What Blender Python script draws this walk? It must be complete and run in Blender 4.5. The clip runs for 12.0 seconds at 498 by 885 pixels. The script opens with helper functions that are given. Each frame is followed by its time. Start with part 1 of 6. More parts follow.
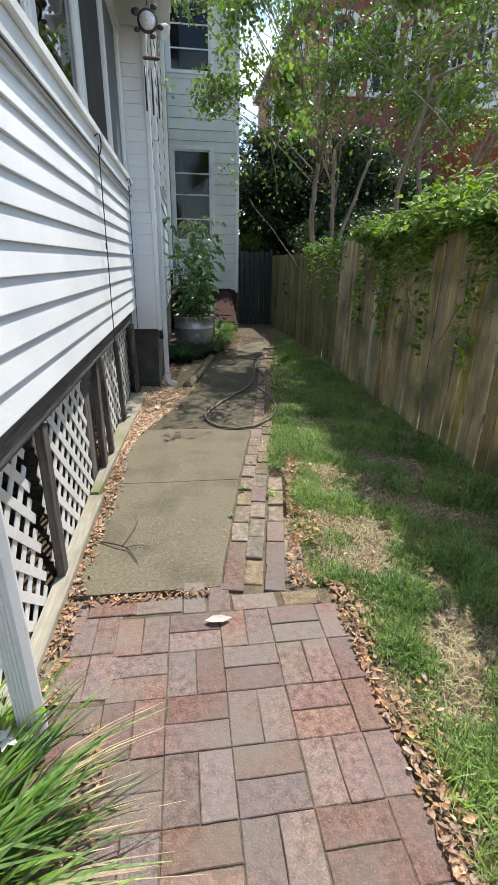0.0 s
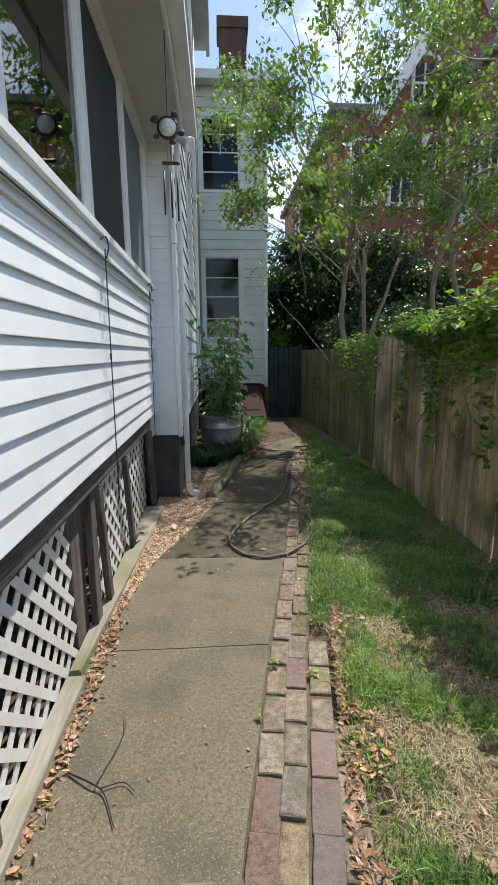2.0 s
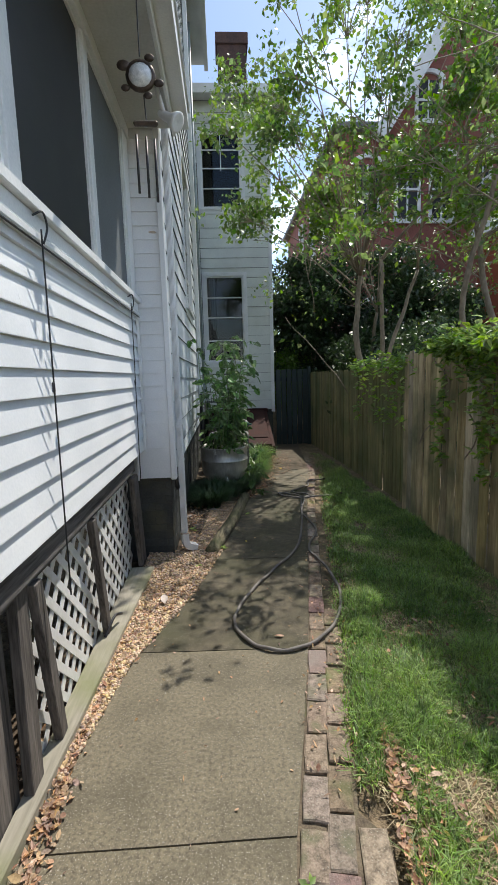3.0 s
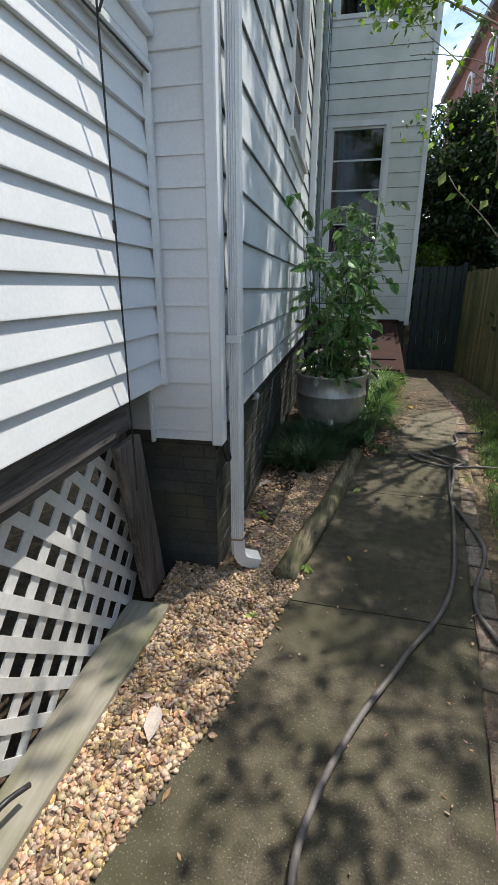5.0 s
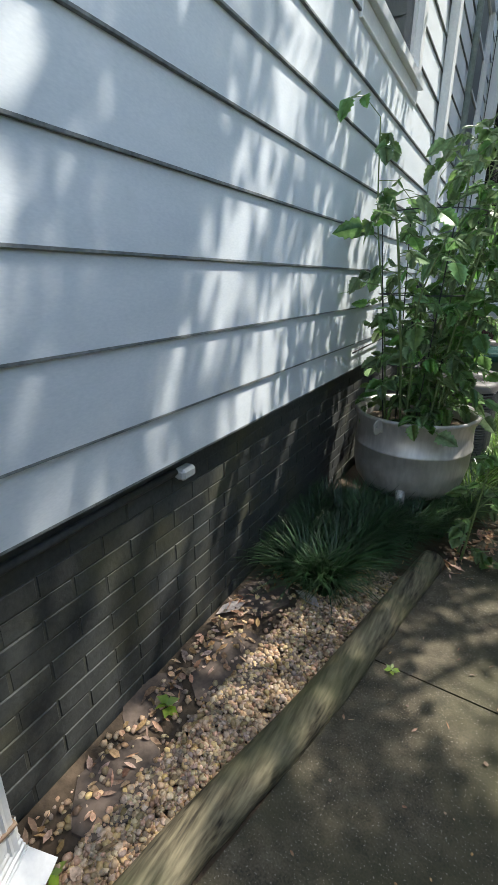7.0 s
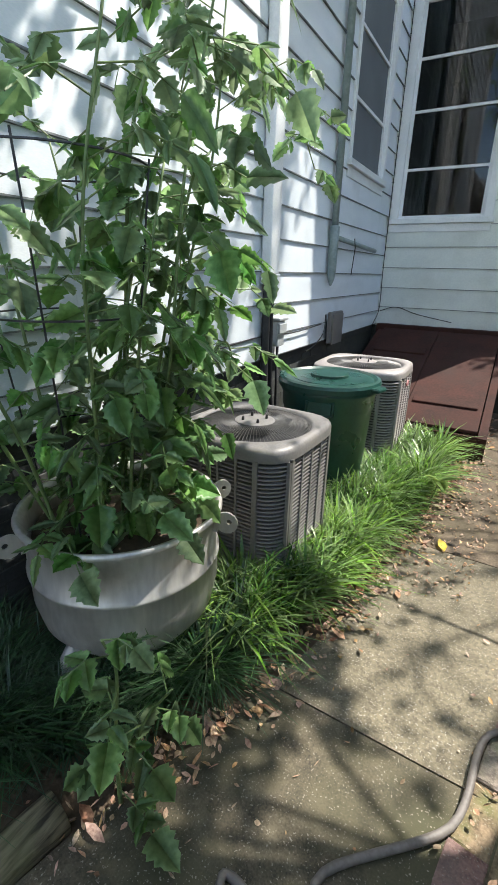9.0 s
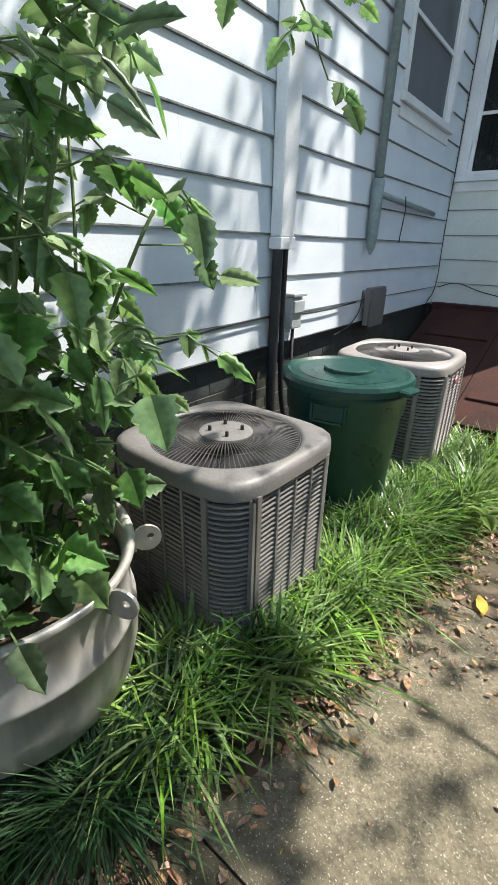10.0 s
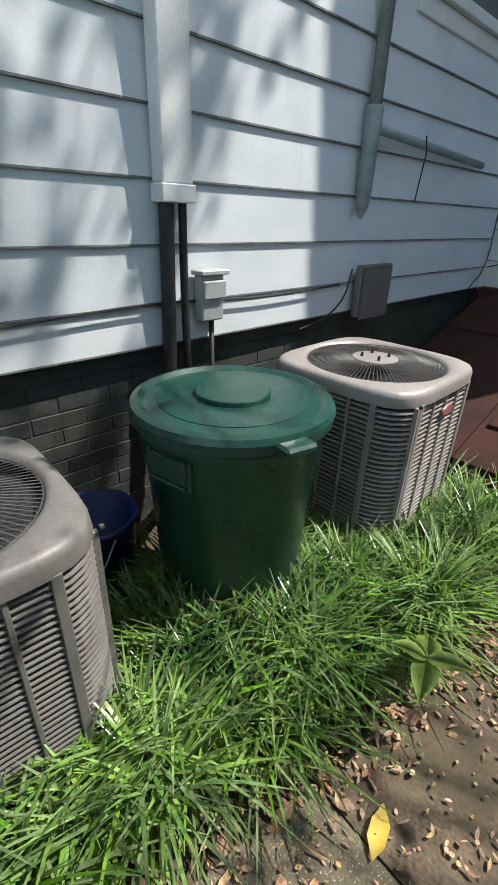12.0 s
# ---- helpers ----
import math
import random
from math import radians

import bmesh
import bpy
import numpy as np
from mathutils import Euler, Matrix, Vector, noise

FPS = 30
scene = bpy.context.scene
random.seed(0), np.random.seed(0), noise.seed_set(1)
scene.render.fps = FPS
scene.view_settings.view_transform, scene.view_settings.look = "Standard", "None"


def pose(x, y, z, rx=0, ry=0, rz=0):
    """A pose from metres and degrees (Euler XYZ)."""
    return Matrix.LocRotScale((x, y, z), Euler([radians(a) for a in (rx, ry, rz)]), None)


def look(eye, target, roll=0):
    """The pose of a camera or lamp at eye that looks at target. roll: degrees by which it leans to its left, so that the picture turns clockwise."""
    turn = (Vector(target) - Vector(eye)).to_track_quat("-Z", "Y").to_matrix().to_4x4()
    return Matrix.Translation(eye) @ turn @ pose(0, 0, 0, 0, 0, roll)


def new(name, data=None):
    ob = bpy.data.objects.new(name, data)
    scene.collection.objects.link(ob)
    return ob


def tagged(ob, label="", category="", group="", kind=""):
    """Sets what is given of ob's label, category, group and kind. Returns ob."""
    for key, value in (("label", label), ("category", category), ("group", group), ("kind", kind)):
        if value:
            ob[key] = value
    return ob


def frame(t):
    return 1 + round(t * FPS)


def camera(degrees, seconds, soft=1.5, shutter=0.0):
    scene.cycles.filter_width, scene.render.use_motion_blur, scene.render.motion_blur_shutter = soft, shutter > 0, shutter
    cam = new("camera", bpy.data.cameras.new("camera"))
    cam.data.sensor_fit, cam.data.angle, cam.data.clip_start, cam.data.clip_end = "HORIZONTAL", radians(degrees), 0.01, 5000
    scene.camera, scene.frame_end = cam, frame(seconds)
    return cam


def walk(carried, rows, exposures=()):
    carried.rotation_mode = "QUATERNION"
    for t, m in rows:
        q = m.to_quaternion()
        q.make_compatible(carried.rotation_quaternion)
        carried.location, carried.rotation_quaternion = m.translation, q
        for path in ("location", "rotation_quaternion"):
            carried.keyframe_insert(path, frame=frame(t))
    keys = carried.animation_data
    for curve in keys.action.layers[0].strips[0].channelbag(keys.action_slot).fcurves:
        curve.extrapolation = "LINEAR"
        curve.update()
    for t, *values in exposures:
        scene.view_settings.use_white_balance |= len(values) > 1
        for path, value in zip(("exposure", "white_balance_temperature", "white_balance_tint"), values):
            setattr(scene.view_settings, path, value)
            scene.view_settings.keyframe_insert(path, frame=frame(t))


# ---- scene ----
cam = camera(57.8, 12.0, soft=0.8)
PATH = [
    (0, (0.311, -0.018, 1.467), (0.568, 1.822, 0.726), 1.0),
    (0.5, (0.314, 0.001, 1.508), (0.504, 1.886, 0.866), 0.4),
    (1, (0.342, 0.036, 1.501), (0.508, 1.944, 0.925), 0.1),
    (1.5, (0.382, 0.291, 1.509), (0.543, 2.222, 1.015), -0.0),
    (2, (0.4, 0.715, 1.561), (0.533, 2.673, 1.177), -0.5),
    (2.5, (0.444, 1.132, 1.578), (0.563, 3.108, 1.292), -1.2),
    (2.7, (0.452, 1.302, 1.58), (0.571, 3.28, 1.309), -1.6),
    (4.3, (0.41, 2.933, 1.444), (0.325, 4.858, 0.906), 0.6),
    (4.5, (0.436, 3.128, 1.424), (0.27, 5.035, 0.847), 0.3),
    (5, (0.503, 3.607, 1.378), (0.132, 5.462, 0.728), -0.0),
    (5.5, (0.565, 4.043, 1.351), (0.013, 5.832, 0.647), 0.2),
    (6, (0.646, 4.456, 1.339), (-0.074, 6.165, 0.591), 1.0),
    (6.5, (0.765, 4.864, 1.332), (-0.107, 6.503, 0.588), 1.5),
    (7, (0.837, 5.29, 1.322), (-0.086, 6.927, 0.636), 0.6),
    (7.5, (0.951, 5.691, 1.332), (0.012, 7.339, 0.696), -0.3),
    (7.7, (1.034, 5.867, 1.34), (0.117, 7.526, 0.703), -0.1),
    (9.3, (1.537, 7.152, 1.376), (0.614, 8.762, 0.63), 1.8),
    (9.5, (1.542, 7.272, 1.361), (0.583, 8.85, 0.592), 1.6),
    (10, (1.47, 7.617, 1.322), (0.391, 9.096, 0.516), 1.5),
    (10.5, (1.409, 7.871, 1.302), (0.167, 9.185, 0.447), 1.5),
    (11, (1.462, 8.086, 1.271), (0.086, 9.231, 0.379), 2.6),
    (11.5, (1.549, 8.356, 1.273), (0.2, 9.51, 0.351), 2.7),
    (12, (1.558, 8.754, 1.275), (0.284, 10.002, 0.37), 2.1),
]
walk(cam, [(t, look(eye, target, roll)) for t, eye, target, roll in PATH],
     exposures=((0, 0.24), (1.0, 0.12), (2.5, -0.02), (4.5, 0.06), (6.0, 0.26), (7.5, 0.78), (9.5, 0.98), (10.5, 0.72), (12, 0.45)))

# ---- world, sun ----
world = bpy.data.worlds.new("world")
scene.world = world
world.use_nodes = True
SUN = Vector((1.0, 1.3, 2.6)).normalized()


def build_world():
    nt = world.node_tree
    nt.nodes.clear()
    out = nt.nodes.new("ShaderNodeOutputWorld")
    bg = nt.nodes.new("ShaderNodeBackground")
    sky = nt.nodes.new("ShaderNodeTexSky")
    sky.sky_type = "NISHITA"
    sky.sun_disc = False
    sky.sun_elevation = math.asin(SUN.z)
    sky.sun_rotation = math.atan2(SUN.x, SUN.y)
    sky.air_density, sky.dust_density, sky.ozone_density = 1.0, 0.6, 1.0
    tc = nt.nodes.new("ShaderNodeTexCoord")
    mp = nt.nodes.new("ShaderNodeMapping")
    mp.inputs["Scale"].default_value = (1.0, 1.0, 2.2)
    nz = nt.nodes.new("ShaderNodeTexNoise")
    nz.inputs["Scale"].default_value = 2.6
    nz.inputs["Detail"].default_value = 7
    nz.inputs["Roughness"].default_value = 0.6
    ramp = nt.nodes.new("ShaderNodeValToRGB")
    ramp.color_ramp.elements[0].position = 0.50
    ramp.color_ramp.elements[1].position = 0.66
    mix = nt.nodes.new("ShaderNodeMix")
    mix.data_type = "RGBA"
    mix.inputs["B"].default_value = (8.0, 8.6, 9.4, 1)
    nt.links.new(tc.outputs["Generated"], mp.inputs["Vector"])
    nt.links.new(mp.outputs["Vector"], nz.inputs["Vector"])
    nt.links.new(nz.outputs["Fac"], ramp.inputs["Fac"])
    nt.links.new(ramp.outputs["Color"], mix.inputs["Factor"])
    nt.links.new(sky.outputs["Color"], mix.inputs["A"])
    nt.links.new(mix.outputs["Result"], bg.inputs["Color"])
    bg.inputs["Strength"].default_value = 0.21
    nt.links.new(bg.outputs["Background"], out.inputs["Surface"])


build_world()
sun = new("sun", bpy.data.lights.new("sun", "SUN"))
sun.data.energy = 5.0
sun.data.angle = radians(0.55)
sun.data.color = (1.0, 0.95, 0.86)
sun.matrix_world = look(SUN * 30, (0, 0, 0))

# ---- materials ----
MATS = {}


def mat(name, a, b, scale=6.0, fine=60.0, rough=0.7, metal=0.0, bump=0.2, spread=0.0, per="object", stretch=(1, 1, 1),
        third=None, third_at=(0.55, 0.7), third_scale=3.0, trans=0.0, spec=0.5, bump_dist=0.004, hue=0.0, speck=None, speck_scale=170, speck_at=(0.60, 0.66)):
    """Two colours mixed by coarse and fine noise, a third in patches, brightness varied from piece to piece."""
    m = bpy.data.materials.new(name)
    MATS[name] = m
    m.use_nodes = True
    nt = m.node_tree
    bsdf = nt.nodes["Principled BSDF"]
    out = nt.nodes["Material Output"]
    N, L = nt.nodes.new, nt.links.new
    tc = N("ShaderNodeTexCoord")
    mp = N("ShaderNodeMapping")
    mp.inputs["Scale"].default_value = stretch
    geo = N("ShaderNodeNewGeometry")
    L(geo.outputs["Position"], mp.inputs["Vector"])
    vec = mp.outputs["Vector"]
    rnd = None
    if spread or hue:
        rnd = (N("ShaderNodeObjectInfo").outputs["Random"] if per == "object" else geo.outputs["Random Per Island"])
    n1, n2 = N("ShaderNodeTexNoise"), N("ShaderNodeTexNoise")
    n1.inputs["Scale"].default_value, n2.inputs["Scale"].default_value = scale, fine
    n1.inputs["Detail"].default_value, n2.inputs["Detail"].default_value = 5, 4
    L(vec, n1.inputs["Vector"])
    L(vec, n2.inputs["Vector"])
    add = N("ShaderNodeMath")
    add.operation = "MULTIPLY_ADD"
    add.inputs[1].default_value = 0.45
    L(n2.outputs["Fac"], add.inputs[0])
    half = N("ShaderNodeMath")
    half.operation = "MULTIPLY"
    half.inputs[1].default_value = 0.6
    L(n1.outputs["Fac"], half.inputs[0])
    L(half.outputs[0], add.inputs[2])
    ramp = N("ShaderNodeValToRGB")
    ramp.color_ramp.elements[0].position, ramp.color_ramp.elements[1].position = 0.38, 0.66
    ramp.color_ramp.elements[0].color, ramp.color_ramp.elements[1].color = (*a, 1), (*b, 1)
    L(add.outputs[0], ramp.inputs["Fac"])
    col = ramp.outputs["Color"]
    if third:
        n3 = N("ShaderNodeTexNoise")
        n3.inputs["Scale"].default_value, n3.inputs["Detail"].default_value = third_scale, 6
        L(geo.outputs["Position"], n3.inputs["Vector"])
        r3 = N("ShaderNodeValToRGB")
        r3.color_ramp.elements[0].position, r3.color_ramp.elements[1].position = third_at
        L(n3.outputs["Fac"], r3.inputs["Fac"])
        mx = N("ShaderNodeMix")
        mx.data_type = "RGBA"
        L(r3.outputs["Color"], mx.inputs["Factor"])
        L(col, mx.inputs["A"])
        mx.inputs["B"].default_value = (*third, 1)
        col = mx.outputs["Result"]
    if speck:
        n4 = N("ShaderNodeTexNoise")
        n4.inputs["Scale"].default_value, n4.inputs["Detail"].default_value = speck_scale, 1
        L(geo.outputs["Position"], n4.inputs["Vector"])
        r4 = N("ShaderNodeValToRGB")
        r4.color_ramp.elements[0].position, r4.color_ramp.elements[1].position = speck_at
        L(n4.outputs["Fac"], r4.inputs["Fac"])
        m4 = N("ShaderNodeMix")
        m4.data_type = "RGBA"
        L(r4.outputs["Color"], m4.inputs["Factor"])
        L(col, m4.inputs["A"])
        m4.inputs["B"].default_value = (*speck, 1)
        col = m4.outputs["Result"]
    if rnd is not None:
        hs = N("ShaderNodeHueSaturation")
        v = N("ShaderNodeMapRange")
        v.inputs["To Min"].default_value, v.inputs["To Max"].default_value = 1 - spread, 1 + spread
        L(rnd, v.inputs["Value"])
        L(v.outputs["Result"], hs.inputs["Value"])
        if hue:
            w = N("ShaderNodeTexWhiteNoise")
            w.noise_dimensions = "1D"
            L(rnd, w.inputs["W"])
            h = N("ShaderNodeMapRange")
            h.inputs["To Min"].default_value, h.inputs["To Max"].default_value = 0.5 - hue, 0.5 + hue
            L(w.outputs["Value"], h.inputs["Value"])
            L(h.outputs["Result"], hs.inputs["Hue"])
            s = N("ShaderNodeMapRange")
            s.inputs["To Min"].default_value, s.inputs["To Max"].default_value = 0.6, 1.25
            L(w.outputs["Color"], s.inputs["Value"])
            L(s.outputs["Result"], hs.inputs["Saturation"])
        L(col, hs.inputs["Color"])
        col = hs.outputs["Color"]
    L(col, bsdf.inputs["Base Color"])
    rr = N("ShaderNodeMapRange")
    rr.inputs["To Min"].default_value, rr.inputs["To Max"].default_value = max(0.02, rough - 0.12), min(1, rough + 0.12)
    L(n1.outputs["Fac"], rr.inputs["Value"])
    L(rr.outputs["Result"], bsdf.inputs["Roughness"])
    bsdf.inputs["Metallic"].default_value = metal
    bsdf.inputs["Specular IOR Level"].default_value = spec
    if bump:
        bp = N("ShaderNodeBump")
        bp.inputs["Strength"].default_value, bp.inputs["Distance"].default_value = bump, bump_dist
        L(add.outputs[0], bp.inputs["Height"])
        L(bp.outputs["Normal"], bsdf.inputs["Normal"])
    if trans:
        tr = N("ShaderNodeBsdfTranslucent")
        hs2 = N("ShaderNodeHueSaturation")
        hs2.inputs["Hue"].default_value, hs2.inputs["Value"].default_value = 0.485, 1.7
        L(col, hs2.inputs["Color"])
        L(hs2.outputs["Color"], tr.inputs["Color"])
        ms = N("ShaderNodeMixShader")
        ms.inputs["Fac"].default_value = trans
        L(bsdf.outputs["BSDF"], ms.inputs[1])
        L(tr.outputs["BSDF"], ms.inputs[2])
        L(ms.outputs["Shader"], out.inputs["Surface"])
    return m


def glass(name, tint=(0.55, 0.6, 0.6), rough=0.02, ior=1.5):
    m = bpy.data.materials.new(name)
    m.use_nodes = True
    nt = m.node_tree
    nt.nodes.clear()
    out, tp, gl = nt.nodes.new("ShaderNodeOutputMaterial"), nt.nodes.new("ShaderNodeBsdfTransparent"), nt.nodes.new("ShaderNodeBsdfGlossy")
    fr, mx = nt.nodes.new("ShaderNodeFresnel"), nt.nodes.new("ShaderNodeMixShader")
    fr.inputs["IOR"].default_value = ior
    tp.inputs["Color"].default_value = (*tint, 1)
    gl.inputs["Roughness"].default_value = rough
    nt.links.new(fr.outputs["Fac"], mx.inputs["Fac"])
    nt.links.new(tp.outputs["BSDF"], mx.inputs[1])
    nt.links.new(gl.outputs["BSDF"], mx.inputs[2])
    nt.links.new(mx.outputs["Shader"], out.inputs["Surface"])
    return m


WHITE_VINYL = mat("white_vinyl", (0.70, 0.72, 0.74), (0.80, 0.81, 0.82), 3, 90, 0.45, bump=0.06)
PAINTED_BOARD = mat("painted_clapboard", (0.60, 0.65, 0.69), (0.71, 0.75, 0.78), 2.5, 70, 0.5, bump=0.1, spread=0.03, stretch=(1, 1, 3),
                    third=(0.50, 0.54, 0.55), third_at=(0.6, 0.85), third_scale=2.2)
WING_BOARD = mat("wing_clapboard", (0.60, 0.63, 0.60), (0.72, 0.75, 0.70), 2.5, 70, 0.55, bump=0.1, spread=0.03,
                 third=(0.50, 0.52, 0.46), third_at=(0.55, 0.85), third_scale=1.6)
# dark board butts: the shadow line under each lap put into colour
LAP_SHADE = mat("lap_shade_edge", (0.09, 0.10, 0.10), (0.24, 0.26, 0.26), 9, 60, 0.8, bump=0.2)
TRIM = mat("white_trim", (0.66, 0.68, 0.69), (0.80, 0.81, 0.81), 4, 80, 0.45, bump=0.08)
SOFFIT = mat("soffit_paint", (0.50, 0.50, 0.46), (0.62, 0.62, 0.58), 3, 60, 0.6, bump=0.08)
RUST = mat("rusted_tin", (0.16, 0.09, 0.05), (0.36, 0.26, 0.18), 30, 120, 0.8, bump=0.2)
DOWNSPOUT = mat("downspout_metal", (0.66, 0.67, 0.68), (0.78, 0.79, 0.79), 5, 90, 0.35, bump=0.04, third=(0.50, 0.42, 0.34), third_at=(0.64, 0.8), third_scale=5)
DARK_BRICK = mat("dark_painted_brick", (0.026, 0.030, 0.030), (0.060, 0.065, 0.062), 7, 70, 0.7, bump=0.8, spread=0.1, third=(0.09, 0.088, 0.05), third_at=(0.52, 0.78), third_scale=3.2)
DARK_MORTAR = mat("dark_painted_mortar", (0.030, 0.033, 0.030), (0.070, 0.072, 0.058), 12, 90, 0.8, bump=0.4)
BRICK_PAVER = mat("brick_paver", (0.10, 0.058, 0.048), (0.29, 0.18, 0.15), 36, 150, 0.85, bump=1.0, spread=0.18, hue=0.012,
                  third=(0.20, 0.165, 0.145), third_at=(0.40, 0.66), third_scale=3.2, speck=(0.30, 0.25, 0.22), speck_scale=190, speck_at=(0.66, 0.72), bump_dist=0.006)
MOSSY_PAVER = mat("mossy_brick_paver", (0.11, 0.08, 0.055), (0.33, 0.25, 0.18), 30, 130, 0.9, bump=0.9, spread=0.22, hue=0.01,
                  third=(0.13, 0.14, 0.06), third_at=(0.50, 0.70), third_scale=7, speck=(0.30, 0.27, 0.21), speck_scale=170, speck_at=(0.66, 0.72))
CONCRETE = mat("exposed_aggregate_concrete", (0.095, 0.080, 0.054), (0.225, 0.193, 0.130), 60, 150, 0.88, bump=0.5, third=(0.085, 0.074, 0.048), third_at=(0.46, 0.78), third_scale=3.0,
               speck=(0.40, 0.37, 0.31), speck_scale=170, speck_at=(0.645, 0.70), bump_dist=0.004)
DIRTY_CONCRETE = mat("dirt_covered_concrete", (0.045, 0.033, 0.022), (0.17, 0.13, 0.088), 12, 90, 0.95, bump=0.9, bump_dist=0.006, third=(0.075, 0.06, 0.035), third_at=(0.4, 0.7), third_scale=4)
# Moss plus tree shade: the shade is put into this darker base colour.
SHADED_CONCRETE = mat("shaded_mossy_concrete", (0.040, 0.033, 0.021), (0.145, 0.122, 0.080), 16, 170, 0.88, bump=0.7, third=(0.065, 0.062, 0.032), third_at=(0.42, 0.66), third_scale=2.2,
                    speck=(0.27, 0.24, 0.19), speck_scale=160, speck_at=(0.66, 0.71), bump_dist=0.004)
JOINT = mat("sandy_joint_dirt", (0.07, 0.052, 0.036), (0.19, 0.15, 0.10), 20, 120, 0.95, bump=1.0, bump_dist=0.006, third=(0.06, 0.075, 0.025), third_at=(0.52, 0.7), third_scale=5)
SOIL = mat("soil", (0.05, 0.035, 0.022), (0.12, 0.085, 0.055), 8, 60, 0.95, bump=1.0, bump_dist=0.01)
GROUND = mat("lawn_soil", (0.06, 0.042, 0.024), (0.32, 0.24, 0.15), 26, 110, 0.95, bump=1.0, bump_dist=0.012, third=(0.10, 0.085, 0.045), third_at=(0.42, 0.7), third_scale=6.0)
PEBBLE = mat("pea_gravel", (0.32, 0.205, 0.115), (0.64, 0.46, 0.285), 14, 150, 0.6, bump=0.3, spread=0.5, per="island", hue=0.025)
DRY_LEAF = mat("dry_leaves", (0.26, 0.14, 0.075), (0.58, 0.38, 0.23), 30, 120, 0.8, bump=0.3, spread=0.5, per="island", hue=0.02, trans=0.12)
PALE_LEAF = mat("pale_dead_leaf", (0.42, 0.36, 0.32), (0.58, 0.50, 0.45), 30, 120, 0.7, bump=0.3)
STRAW = mat("straw", (0.30, 0.24, 0.13), (0.58, 0.49, 0.32), 4, 60, 0.7, bump=0, spread=0.4, per="island", trans=0.15)
GRASS = mat("lawn_grass", (0.08, 0.18, 0.03), (0.30, 0.43, 0.11), 2, 40, 0.45, bump=0, spread=0.65, per="island", hue=0.02, trans=0.3)
# mondo darkened in colour to stand in for tree shade by the cauldron
SHADED_MONDO = mat("shaded_mondo_grass", (0.014, 0.040, 0.016), (0.055, 0.12, 0.045), 3, 40, 0.35, bump=0, spread=0.5, per="island", hue=0.015, trans=0.15)
MONDO = mat("mondo_grass", (0.02, 0.07, 0.014), (0.23, 0.38, 0.085), 3, 40, 0.3, bump=0, spread=0.55, per="island", hue=0.015, trans=0.2)
TREE_LEAF = mat("tree_leaves", (0.045, 0.12, 0.018), (0.20, 0.33, 0.045), 1.2, 30, 0.45, bump=0, spread=0.35, per="island", hue=0.02, trans=0.4)
DARK_LEAF = mat("evergreen_leaves", (0.018, 0.045, 0.015), (0.05, 0.095, 0.03), 1.2, 30, 0.4, bump=0, spread=0.4, per="island", hue=0.015, trans=0.25)
VINE_LEAF = mat("creeper_leaves", (0.09, 0.20, 0.03), (0.28, 0.42, 0.07), 3, 40, 0.45, bump=0, spread=0.3, per="island", hue=0.02, trans=0.4)
TOMATO_LEAF = mat("tomato_leaves", (0.07, 0.16, 0.045), (0.19, 0.33, 0.12), 8, 60, 0.36, bump=0.4, spread=0.4, per="island", hue=0.015, trans=0.4)
STEM = mat("green_stem", (0.09, 0.15, 0.05), (0.18, 0.24, 0.09), 20, 80, 0.5, bump=0.1)
BARK = mat("smooth_bark", (0.16, 0.125, 0.09), (0.33, 0.27, 0.20), 6, 40, 0.8, bump=0.4, stretch=(1, 1, 0.3))
WOOD_FENCE = mat("weathered_fence_wood", (0.24, 0.17, 0.08), (0.58, 0.47, 0.27), 14, 90, 0.85, bump=0.7, spread=0.25, stretch=(1, 1, 0.08), hue=0.01,
                 third=(0.135, 0.13, 0.065), third_at=(0.42, 0.68), third_scale=2.0)
# far fence: darker, more olive boards than the near one, with green patches
OLIVE_FENCE = mat("dark_olive_fence_wood", (0.11, 0.10, 0.045), (0.29, 0.26, 0.125), 14, 90, 0.85, bump=0.5, spread=0.2, stretch=(1, 1, 0.08), third=(0.10, 0.12, 0.045), third_at=(0.45, 0.7), third_scale=1.6)
DARK_WOOD = mat("dark_weathered_wood", (0.028, 0.025, 0.025), (0.155, 0.145, 0.14), 22, 110, 0.85, bump=1.0, stretch=(1, 0.07, 1))
POST_WOOD = mat("dark_brace_wood", (0.03, 0.026, 0.024), (0.16, 0.14, 0.125), 22, 110, 0.85, bump=1.0, stretch=(1, 1, 0.07), spread=0.15)
PALE_TIMBER = mat("pale_weathered_timber", (0.24, 0.215, 0.17), (0.42, 0.39, 0.32), 5, 60, 0.85, bump=0.5, stretch=(1, 0.1, 1), third=(0.19, 0.18, 0.12), third_at=(0.5, 0.75), third_scale=2.5)
TIMBER = mat("algae_timber", (0.22, 0.20, 0.155), (0.38, 0.35, 0.28), 5, 60, 0.85, bump=0.5, stretch=(1, 0.1, 1), third=(0.19, 0.20, 0.095), third_at=(0.44, 0.68), third_scale=2.5)
LOG = mat("landscape_timber", (0.024, 0.019, 0.011), (0.29, 0.25, 0.155), 26, 110, 0.9, bump=1.0, stretch=(1, 0.10, 1), third=(0.11, 0.115, 0.05), third_at=(0.45, 0.7), third_scale=3)
LATTICE = mat("white_lattice", (0.66, 0.66, 0.64), (0.80, 0.80, 0.79), 4, 60, 0.5, bump=0.05)
GATE = mat("dark_gate_wood", (0.012, 0.022, 0.022), (0.035, 0.055, 0.055), 5, 50, 0.7, bump=0.3, stretch=(1, 1, 0.1), spread=0.15)
